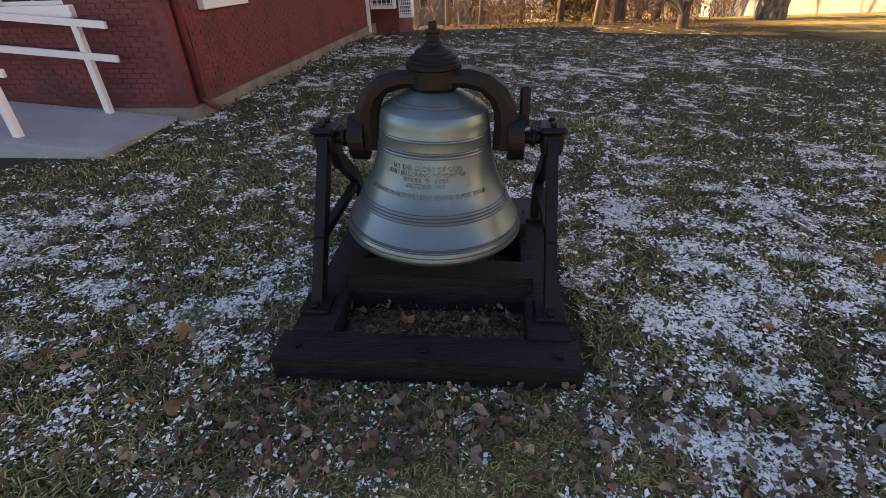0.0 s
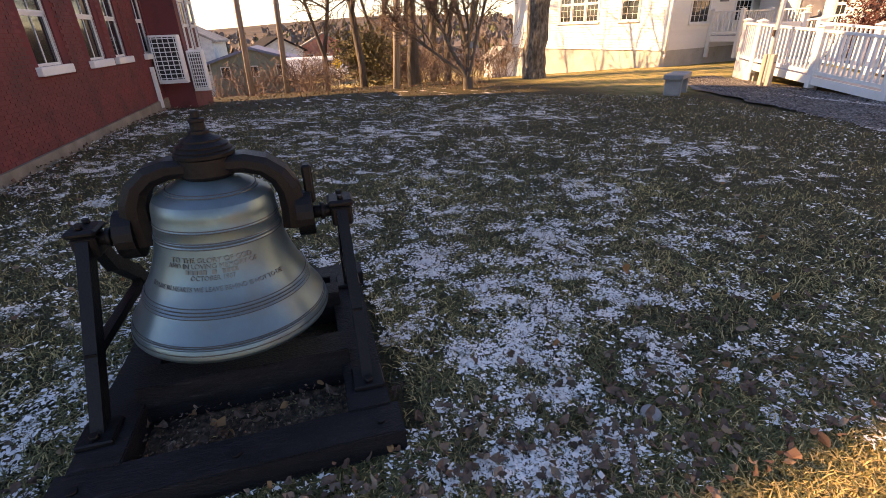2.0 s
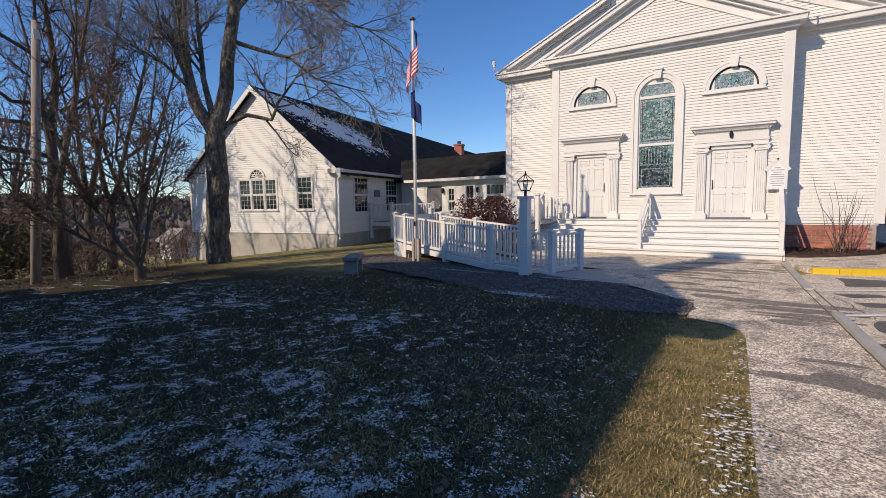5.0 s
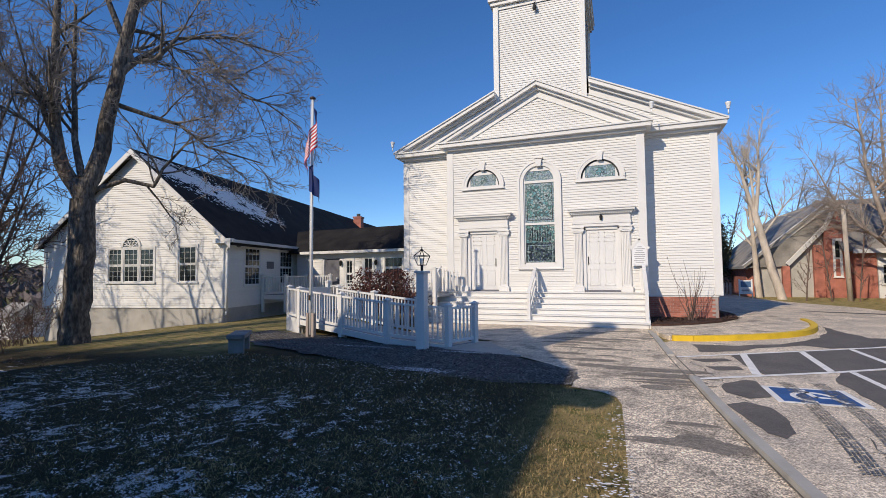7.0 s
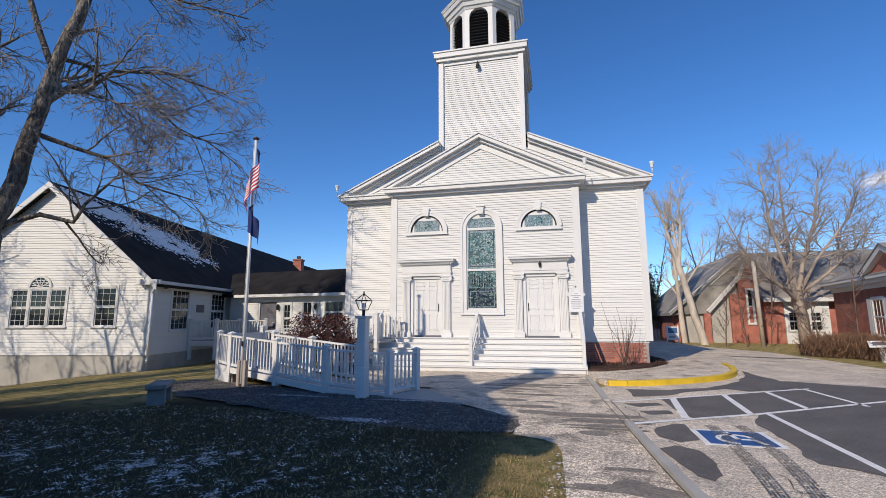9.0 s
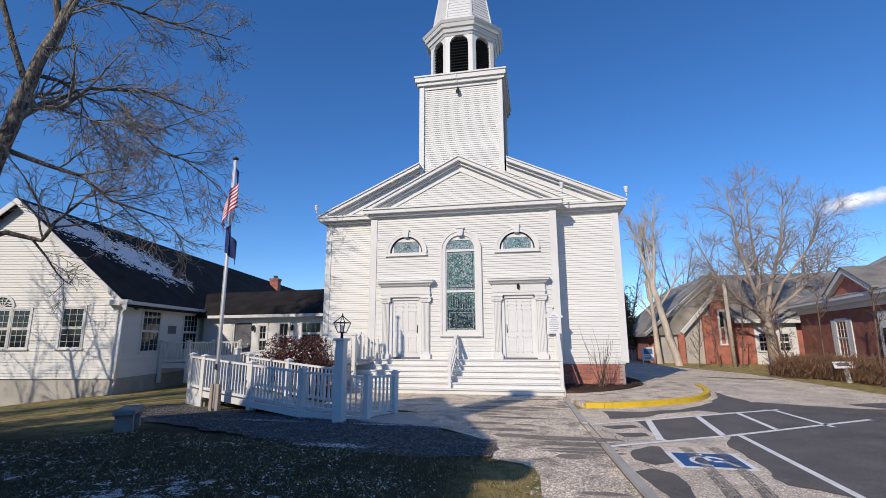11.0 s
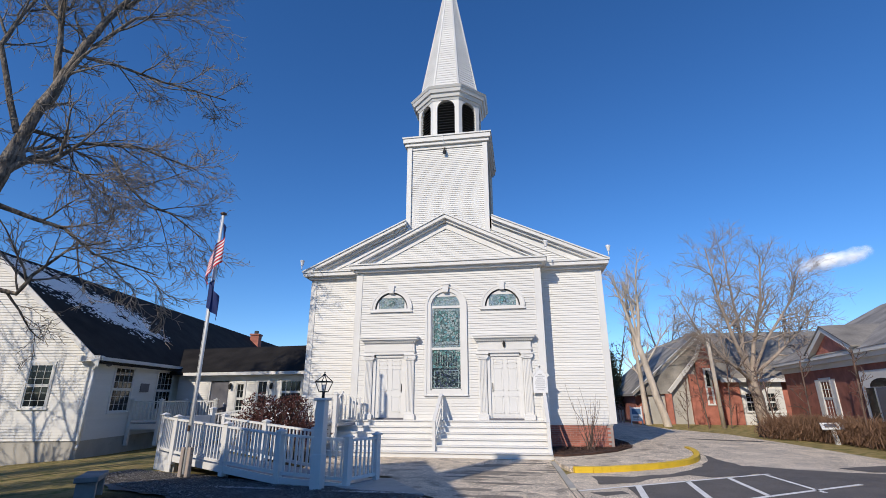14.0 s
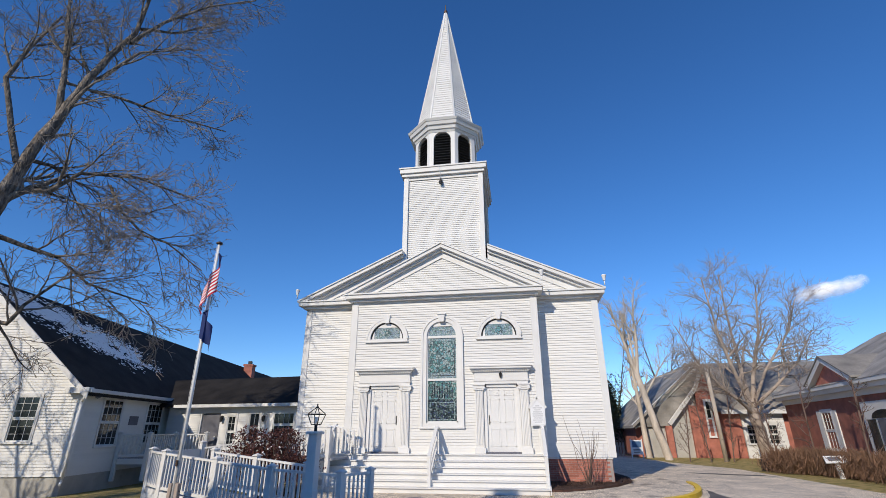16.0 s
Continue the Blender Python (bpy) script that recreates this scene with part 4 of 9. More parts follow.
def sash_window(parent, x0, x1, z0, z1, y, cols=3, rows=4, m=None, casing=0.09, name="window", dark="pane"):
    """A double-hung window in a wall that faces -y at depth y: casing, sill, two sashes with glazing bars, panes."""
    m = m or Matrix.Identity(4)
    w = new(name)
    w.parent = parent
    bm = bmesh.new()
    for a, b, c, e in ((x0 - casing, x0, z0, z1 + casing), (x1, x1 + casing, z0, z1 + casing), (x0, x1, z1, z1 + casing)):
        box(bm, a, b, y - 0.05, y + 0.03, c, e)
    part("casing", turned(bm, m), "white", w)
    part("sill", turned(bx(x0 - casing - 0.03, x1 + casing + 0.03, y - 0.09, y + 0.03, z0 - 0.07, z0, bevel=0.006), m), "white", w)
    zm = (z0 + z1) / 2
    for za, zb, yy in ((z0, zm, y + 0.0), (zm, z1, y - 0.015)):
        bm = bmesh.new()
        for a, b, c, e in ((x0, x0 + 0.035, za, zb), (x1 - 0.035, x1, za, zb), (x0 + 0.045, x1 - 0.045, za, za + 0.05), (x0 + 0.045, x1 - 0.045, zb - 0.05, zb)):
            box(bm, a, b, yy - 0.02, yy + 0.02, c, e)
        s = part("sash", turned(bm, m), "white", w)
        bm = bmesh.new()
        for i in range(1, cols):
            x = x0 + (x1 - x0) * i / cols
            box(bm, x - 0.006, x + 0.006, yy - 0.014, yy + 0.012, za + 0.05, zb - 0.05)
        for k in range(1, rows // 2):
            z = za + (zb - za) * k / (rows // 2)
            box(bm, x0 + 0.045, x1 - 0.045, yy - 0.012, yy + 0.01, z - 0.006, z + 0.006)
        if bm.verts:
            part("glazing_grid", turned(bm, m), "white", s)
        else:
            bm.free()
        part("pane", turned(bx(x0 + 0.04, x1 - 0.04, yy + 0.004, yy + 0.01, za + 0.04, zb - 0.04), m), dark, s)
    return w


def build_hall():
    a = thing("parish_hall", (0, 0, 0), "white clapboard parish hall with a dark roof patched with snow", "house")
    W, L, eave, peak = 9.0, 44.0, 3.12, 7.0
    xc = -W / 2
    sl = (peak - eave) / (W / 2)
    wins = [(-2.26, -1.44, 1.38, 2.9)]
    group = [(-5.72, -5.06, 1.38, 2.84), (-4.95, -4.25, 1.38, 2.84), (-4.14, -3.48, 1.38, 2.84)]
    sides = [(1.3, 2.5, 1.2, 2.88), (4.35, 5.6, 1.2, 2.86)]
    holes = [(x0 - 0.09, x1 + 0.09, z0 - 0.05, z1 + 0.09) for x0, x1, z0, z1 in wins] + [(-5.8, -3.4, 1.32, 2.92)]
    cut = [(x0, x1, z0, z1) for x0, x1, z0, z1 in wins + group]
    bm = wall_slab(bmesh.new(), -W, 0, 0.28, eave, 0.02, 0.2, cut)
    prism(bm, [(-W, eave), (0, eave), (xc, peak)], "y", 0.02, 0.2)
    part("gable_wall", turned(bm, HALL), "white", a)
    side = wall_slab(bmesh.new(), 0, L, 0.28, eave, 0.02, 0.2, sides)
    east = HALL @ Matrix.Rotation(math.pi / 2, 4, "Z")
    part("side_wall", turned(side, east), "white", a)
    part("side_wall", turned(bx(-W, -W + 0.2, 0.2, L, 0.28, eave), HALL), "white", a)
    part("interior", turned(bx(-W + 0.4, -0.4, 0.4, L, 0.3, eave - 0.1), HALL), "curtain", a, "dark interior")
    bm = clapboards(bmesh.new(), lambda z: (-W, 0) if z < eave else (xc - (peak - z) / sl, xc + (peak - z) / sl), 0.28, peak - 0.1, holes, y=0.018, step=0.10)
    part("gable_siding", turned(bm, HALL), "siding", a)
    bm = clapboards(bmesh.new(), lambda z: (0, L), 0.28, eave, [(x0 - 0.1, x1 + 0.1, z0 - 0.06, z1 + 0.1) for x0, x1, z0, z1 in sides], y=0.018, step=0.10)
    part("side_siding", turned(bm, east), "siding", a)
    part("foundation", turned(bx(-W + 0.03, -0.03, 0.05, L, -3.0, 0.28), HALL), "concrete", a, "stained concrete foundation")
    for x in (-W, 0):
        part("corner_board", turned(bx(x - 0.06, x + 0.06, -0.03, 0.1, 0.28, eave), HALL), "white", a)
    e = W / 2 + 0.32
    part("roof", turned(pz([(xc - e, peak - e * sl + 0.05), (xc, peak + 0.05), (xc + e, peak - e * sl + 0.05), (xc + e, peak - e * sl + 0.17), (xc, peak + 0.19), (xc - e, peak - e * sl + 0.17)], "y", -0.26, L), HALL), "roof", a, "dark shingle roof")
    for s in (-1, 1):
        pts = [(xc + s * e, peak - e * sl - 0.08), (xc, peak - 0.08), (xc, peak + 0.175), (xc + s * e, peak - e * sl + 0.155)]
        part("rake_board", turned(pz(pts, "y", -0.3, -0.26), HALL), "white", a)
        part("soffit", turned(bx(xc + s * (W / 2) - (0 if s > 0 else 0.32), xc + s * (W / 2) + (0.32 if s > 0 else 0), -0.26, L, eave - 0.12, eave - 0.08), HALL), "white", a)
        part("gutter", turned(bx(xc + s * e - 0.06, xc + s * e + 0.06, -0.2, L, eave - 0.1, eave + 0.02), HALL), "white", a)
    part("eave_return", turned(bx(-0.5, 0.32, -0.27, 0.0, eave - 0.14, eave + 0.06), HALL), "white", a)
    bm = rod(bmesh.new(), (0.2, -0.1, eave - 0.1), (0.06, -0.07, eave - 0.45), 0.04, n=8)
    rod(bm, (0.06, -0.07, eave - 0.45), (0.06, -0.07, 0.15), 0.04, n=8)
    rod(bm, (0.06, -0.07, 0.15), (0.15, -0.25, 0.05), 0.04, n=8)
    part("downpipe", turned(bm, HALL), "white_metal", a)
    for x0, x1, z0, z1 in wins + group:
        sash_window(a, x0, x1, z0, z1, 0.03, 3, 6, HALL)
    bm = arc_band(bmesh.new(), -4.6, 2.9, 0.40, 0.5, -0.04, 0.05, 12)
    w = new("fan_window")
    w.parent = a
    part("casing", turned(bm, HALL), "white", w)
    part("pane", turned(pz(arc_pts(-4.6, 2.9, 0.40, 12), "y", 0.0, 0.012), HALL), "pane", w)
    bm = bmesh.new()
    for i in range(1, 6):
        t = math.pi * i / 6
        beam(bm, (-4.6, -0.01, 2.9), (-4.6 + 0.4 * math.cos(t), -0.01, 2.9 + 0.4 * math.sin(t)), 0.02, 0.03)
    part("glazing_grid", turned(bm, HALL), "white", w)
    for x0, x1, z0, z1 in sides:
        sash_window(a, x0, x1, z0, z1, 0.03, 4, 6, east)
    part("plaque", turned(bx(3.1, 3.7, -0.03, 0.02, 1.95, 2.3), east), "sign_ink", a, "dark metal plaque")
    bm = beam(bmesh.new(), (0.25, -0.1, 2.95), (0.25, -0.25, 2.95), 0.05, 0.05)
    lathe(bm, [(0, -0.1), (0.09, -0.06), (0.1, 0.06), (0, 0.1)], 10, (0.5, -0.2, 2.93))
    part("security_lamp", turned(bm, east), "sign_ink", a, "black twin security lamp")
    # snow lying on the shaded shingles
    vs, fs = [], []
    random.seed(5)

    def on_roof(u, v, up=0.012):
        return HALL @ Vector((xc + u, v, peak + 0.19 - u * sl + up))
    for i in range(13000):
        t = random.random()
        u = 0.55 + 2.3 * t * random.uniform(0.6, 1.1) + random.gauss(0, 0.26)
        v = 0.3 + 5.6 * t + random.gauss(0, 0.9)
        if not 0.2 < u < 4.3 or v < -0.1:
            continue
        # the snow keeps to rows of shingle butts and breaks into streaks
        if noise.noise((u * 2.2, v * 0.9, 3)) + 0.5 * noise.noise((u * 7, v * 3, 9)) < random.uniform(-0.45, 0.25):
            continue
        r = random.uniform(0.012, 0.045)
        b = len(vs)
        k = 7
        for j in range(k):
            q = r * random.uniform(0.55, 1.2)
            vs.append(tuple(on_roof(u + q * math.cos(j * math.tau / k), v + 2.2 * q * math.sin(j * math.tau / k), 0.012 + 0.0006 * (i % 19))))
        fs.append(tuple(range(b, b + k)))
    tagged(raw("roof_snow", vs, fs, "snow", a), "thin patches of snow", kind="stuff")
    c = thing("roof_chimney", (0, 0, 0), "red brick chimney on the hall roof", "chimney")
    part("stack", turned(bx(-4.0, -3.25, 25.6, 26.4, 5.2, 7.15), HALL), "brick", c)
    part("chimney_cap", turned(bx(-4.06, -3.19, 25.54, 26.46, 7.15, 7.3), HALL), "brick", c)
    part("flue", turned(bx(-3.77, -3.48, 25.86, 26.14, 7.3, 7.6), HALL), "black", c)


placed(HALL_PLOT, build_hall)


def build_connector():
    b = thing("connector_wing", (0, 0, 0), "low white clapboard wing that joins hall and church", "house")
    y, top = 1.6, 2.72
    holes = [(-11.75, -10.75, 0.5, 2.45), (-10.3, -9.9, 1.0, 2.35), (-8.0, -7.0, 1.45, 2.45), (-9.2, -8.7, 1.2, 2.45)]
    part("wall", wall_slab(bmesh.new(), -13.6, -6.0, 0.1, top, y, y + 0.2, holes), "white", b)
    part("siding", clapboards(bmesh.new(), lambda z: (-13.6, -6.0), 0.3, top, [(h[0] - 0.08, h[1] + 0.08, h[2], h[3] + 0.08) for h in holes], y=y), "siding", b)
    part("interior", bx(-13.6, -6.2, y + 0.3, y + 3, 0.1, top), "curtain", b, "dark interior")
    part("roof", pz([(y - 0.35, top), (y + 2.3, top + 1.35), (y + 5, top), (y + 5, top + 0.15), (y + 2.3, top + 1.5), (y - 0.35, top + 0.15)], "x", -16, -5.85), "roof", b, "dark shingle roof")
    part("gutter", bx(-13.0, -6.06, y - 0.45, y - 0.33, top - 0.03, top + 0.1), "white", b)
    part("frieze", bx(-13.0, -6.06, y - 0.04, y, top - 0.25, top), "white", b)
    part("soffit", bx(-13.0, -6.06, y - 0.34, y, top - 0.03, top - 0.01), "white", b)
    sash_window(b, -8.0, -7.0, 1.45, 2.45, y, 4, 2)
    sash_window(b, -9.2, -8.7, 1.2, 2.45, y, 2, 2)
    sash_window(b, -10.3, -9.9, 1.0, 2.35, y, 2, 4)
    d = part("door", bx(-11.72, -10.78, y + 0.05, y + 0.1, 0.5, 2.42), "sign_ink", b, "dark glazed entrance door")
    part("door_handle", bx(-10.95, -10.9, y + 0.0, y + 0.05, 1.35, 1.5), "white_metal", d)
    for x in (-10.6, -8.45):
        l = thing("wall_lantern", (0, 0, 0), "small black wall lantern beside a door", "lamp", "wall lanterns")
        part("lantern_cage", lathe(bmesh.new(), [(0, -0.14), (0.06, -0.1), (0.08, 0.06), (0.02, 0.15), (0, 0.15)], 6, (x, y - 0.12, 2.2)), "black", l)
        part("bracket", bx(x - 0.02, x + 0.02, y - 0.12, y, 2.3, 2.34), "black", l)


placed(HALL_PLOT, build_connector)


# ---- ramp, posts and fittings before the church ----
def railing_run(parent, p, q, base0, base1, height=0.92, posts=(True, True), pitch=0.13, solid=False):
    """A white balustrade from p to q, over a deck at heights base0 and base1; posts with caps at the ends that are asked for."""
    p, q = Vector((*p, base0)), Vector((*q, base1))
    d = q - p
    flat = Vector((d.x, d.y, 0))
    n = max(2, int(flat.length / pitch))
    part("top_rail", beam(bmesh.new(), p + Vector((0, 0, height)), q + Vector((0, 0, height)), 0.09, 0.05), "white", parent)
    part("bottom_rail", beam(bmesh.new(), p + Vector((0, 0, 0.1)), q + Vector((0, 0, 0.1)), 0.06, 0.07), "white", parent)
    for i in range(1, n):
        c = p + d * (i / n)
        bm = bmesh.new()
        beam(bm, c + Vector((0, 0, 0.1)), c + Vector((0, 0, height)), 0.038, 0.038, up=flat)
        part("baluster", bm, "white", parent)


def capped_post(parent, x, y, z0, z1, w=0.14, turn=0.0):
    m = Matrix.Translation((x, y, 0)) @ Matrix.Rotation(turn, 4, "Z")
    ob = part("post", turned(bx(-w / 2, w / 2, -w / 2, w / 2, z0, z1, bevel=0.006), m), "white", parent)
    bm = bx(-w / 2 - 0.03, w / 2 + 0.03, -w / 2 - 0.03, w / 2 + 0.03, z1, z1 + 0.035, bevel=0.008)
    k = w / 2 + 0.005
    top = [bm.verts.new(c) for c in ((-k, -k, z1 + 0.035), (k, -k, z1 + 0.035), (k, k, z1 + 0.035), (-k, k, z1 + 0.035), (0, 0, z1 + 0.08))]
    for i in range(4):
        bm.faces.new((top[i], top[(i + 1) % 4], top[4]))
    part("cap", turned(bm, m), "white", ob)


def build_ramp():
    r = thing("access_ramp", (0, 0, 0), "white railed access ramp with a grey deck before the church", "ramp")
    front = [(-0.55, -6.6, 0.05), (-2.2, -6.8, 0.16), (-4.0, -6.45, 0.29), (-6.1, -5.9, 0.42), (-7.05, -5.4, 0.45)]
    rear = [(-0.25, -5.65, 0.05), (-2.0, -5.55, 0.16), (-3.8, -5.15, 0.29), (-5.6, -4.65, 0.42)]
    turn = radians(-14)
    for (x, y, h), (x2, y2, h2) in zip(front, front[1:]):
        railing_run(r, (x, y), (x2, y2), h, h2)
    for (x, y, h), (x2, y2, h2) in zip(rear[1:], rear[2:]):
        railing_run(r, (x, y), (x2, y2), h, h2)
    railing_run(r, rear[0][:2], front[0][:2], 0.05, 0.05)
    for i, (x, y, h) in enumerate(front):
        capped_post(r, x, y, (-0.02 if i in (0, 4) else h - 0.22), h + 0.98, turn=turn)
    for x, y, h in rear:
        capped_post(r, x, y, 0.0, h + 0.98, turn=turn)
    # deck, and its white edge boards
    bm = bmesh.new()
    for (a, b), (c, d) in zip(zip(front, front[1:]), zip(rear, rear[1:])):
        v = [bm.verts.new((x, y, h)) for x, y, h in (a, b, d, c)] + [bm.verts.new((x, y, h - 0.06)) for x, y, h in (a, b, d, c)]
        for f in ((0, 3, 2, 1), (4, 5, 6, 7), (0, 1, 5, 4), (2, 3, 7, 6), (1, 2, 6, 5), (3, 0, 4, 7)):
            bm.faces.new([v[i] for i in f])
    bmesh.ops.recalc_face_normals(bm, faces=bm.faces)
    part("deck", bm, "deck", r, "grey painted deck")
    for (x, y, h), (x2, y2, h2) in zip(front, front[1:]):
        part("edge_board", beam(bmesh.new(), (x, y - 0.02, h - 0.06), (x2, y2 - 0.02, h2 - 0.06), 0.04, 0.16), "white", r)
    for x, y, h in front[1:4]:
        part("footing", bx(x - 0.06, x + 0.06, y + 0.05, y + 0.17, -0.05, h - 0.1), "concrete", r)
    # turning platform and its boxed end
    part("platform", pz([(-7.1, -5.4), (-5.6, -5.85), (-5.1, -3.4), (-7.3, -3.0)], "z", 0.38, 0.45), "deck", r)
    part("end_panel", beam(bmesh.new(), (-7.1, -5.38, 0.92), (-7.35, -3.2, 0.92), 0.04, 0.9), "white", r)
    part("skirt", beam(bmesh.new(), (-7.08, -5.38, 0.2), (-7.33, -3.2, 0.2), 0.03, 0.44), "trim_grey", r)
    part("skirt", beam(bmesh.new(), (-7.08, -5.42, 0.17), (-6.1, -5.92, 0.17), 0.03, 0.36), "trim_grey", r)
    capped_post(r, -7.35, -3.15, 0, 1.55, turn=turn)
    # second flight, back up to the church landing
    up = [(-7.3, -3.1, 0.47), (-5.8, -2.3, 0.7), (-4.9, -1.5, 0.95), (-3.75, -1.3, 1.03)]
    for (x, y, h), (x2, y2, h2) in zip(up, up[1:]):
        railing_run(r, (x, y), (x2, y2), h, h2)
    bm = bmesh.new()
    for (x, y, h), (x2, y2, h2) in zip(up, up[1:]):
        beam(bm, (x - 0.1, y + 0.55, h - 0.04), (x2 - 0.1, y2 + 0.55, h2 - 0.04), 1.0, 0.06)
    part("deck", bm, "deck", r, "grey painted deck")
    for x, y, h in up[1:]:
        capped_post(r, x, y, 0, h + 0.98)
    part("landing", bx(-3.95, -3.6, -1.3, 0.0, 0.95, 1.03), "deck", r)


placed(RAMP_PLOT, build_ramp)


def build_side_stair():
    r = thing("hall_landing", (0, 0, 0), "white railed wooden landing at the hall door", "landing")

    def at(u, v):
        p = HALL @ Vector((u, v, 0))
        return (p.x, p.y)
    pts = [at(0.10, 2.62), at(1.25, 2.62), at(1.40, 4.35), at(2.75, 4.3)]
    part("deck", pz([*pts, (pts[3][0], 1.56), (pts[0][0] - 0.3, 1.56)], "z", 0.64, 0.72), "deck", r)
    for p, q in zip(pts, pts[1:]):
        railing_run(r, p, q, 0.72, 0.72, 0.85)
    for x, y in pts:
        capped_post(r, x, y, -0.1, 1.62, 0.13, radians(17.5))
    part("skirt", beam(bmesh.new(), (*pts[0], 0.6), (*pts[1], 0.6), 0.03, 0.2), "white", r)
    part("skirt", beam(bmesh.new(), (*pts[1], 0.6), (*pts[2], 0.6), 0.03, 0.2), "white", r)


placed(HALL_PLOT, build_side_stair)


def build_left_stair_rail():
    g = thing("stair_railing", (0, 0, 0), "white balustrade beside the entrance steps", "railing", "stair railings")
    part("handrail", beam(bmesh.new(), (-3.72, -1.75, 1.05), (-3.72, -0.5, 1.92), 0.1, 0.05), "white", g)
    part("low_rail", beam(bmesh.new(), (-3.72, -1.75, 0.4), (-3.72, -0.5, 1.22), 0.04, 0.1), "white", g)
    part("panel", beam(bmesh.new(), (-3.72, -1.72, 0.75), (-3.72, -0.55, 1.58), 0.025, 0.5), "white", g)
    part("newel", bx(-3.78, -3.66, -0.5, -0.38, 1.03, 2.0), "white", g)
    part("newel", bx(-3.78, -3.66, -1.85, -1.73, 0, 1.1), "white", g)
    for i in range(5):
        part("baluster", bx(-3.55 + 0.12 * i, -3.51 + 0.12 * i, -0.5, -0.46, 1.05, 1.9 - 0.03 * i), "white", g)
    part("top_rail", beam(bmesh.new(), (-3.72, -0.48, 1.92), (-3.0, -0.48, 1.75), 0.07, 0.05), "white", g)
    part("end_scroll", rod(bmesh.new(), (-3.0, -0.48, 1.03), (-3.0, -0.48, 1.76), 0.03, n=8), "white", g)


build_left_stair_rail()


def build_lamp_post():
    x, y = -1.0, -7.1
    p = thing("lamp_post", (x, y, 0), "white square lamp post with a black glass lantern", "street lamp")
    part("post", bx(-0.105, 0.105, -0.105, 0.105, 0, 1.86, bevel=0.01), "white", p)
    part("sleeve", bx(-0.12, 0.12, -0.12, 0.12, 0, 0.72, bevel=0.008), "white", p)
    part("collar", bx(-0.15, 0.15, -0.15, 0.15, 1.84, 1.90, bevel=0.012), "white", p)
    l = part("lantern", rod(bmesh.new(), (0, 0, 1.9), (0, 0, 2.04), 0.035, n=10), "black", p, "black metal lantern")
    bm = bmesh.new()
    lo, hi, zt = 0.075, 0.145, 2.26
    for sx in (-1, 1):
        for sy in (-1, 1):
            rod(bm, (sx * lo, sy * lo, 2.04), (sx * hi, sy * hi, zt), 0.010, n=6)
            rod(bm, (sx * hi, sy * hi, zt), (sx * 0.02, sy * 0.02, 2.40), 0.010, n=6)
    for s in (-1, 1):
        rod(bm, (s * hi, -hi, zt), (s * hi, hi, zt), 0.012, n=6)
        rod(bm, (-hi, s * hi, zt), (hi, s * hi, zt), 0.012, n=6)
        rod(bm, (s * lo, -lo, 2.04), (s * lo, lo, 2.04), 0.012, n=6)
        rod(bm, (-lo, s * lo, 2.04), (lo, s * lo, 2.04), 0.012, n=6)
    part("cage", bm, "black", l)
    part("finial", lathe(bmesh.new(), [(0.03, 2.39), (0.035, 2.42), (0.01, 2.44), (0.02, 2.46), (0.0, 2.5)], 8), "black", l)
    bm = bmesh.new()
    for i in range(3):
        a = i * math.tau / 3
        rod(bm, (0.03 * math.cos(a), 0.03 * math.sin(a), 2.06), (0.03 * math.cos(a), 0.03 * math.sin(a), 2.2), 0.012, n=6)
    part("candle_lamp", bm, "sign_white", l)
    for o in p.children:
        o.location = (0, 0, 0)


placed(RAMP_PLOT, build_lamp_post)


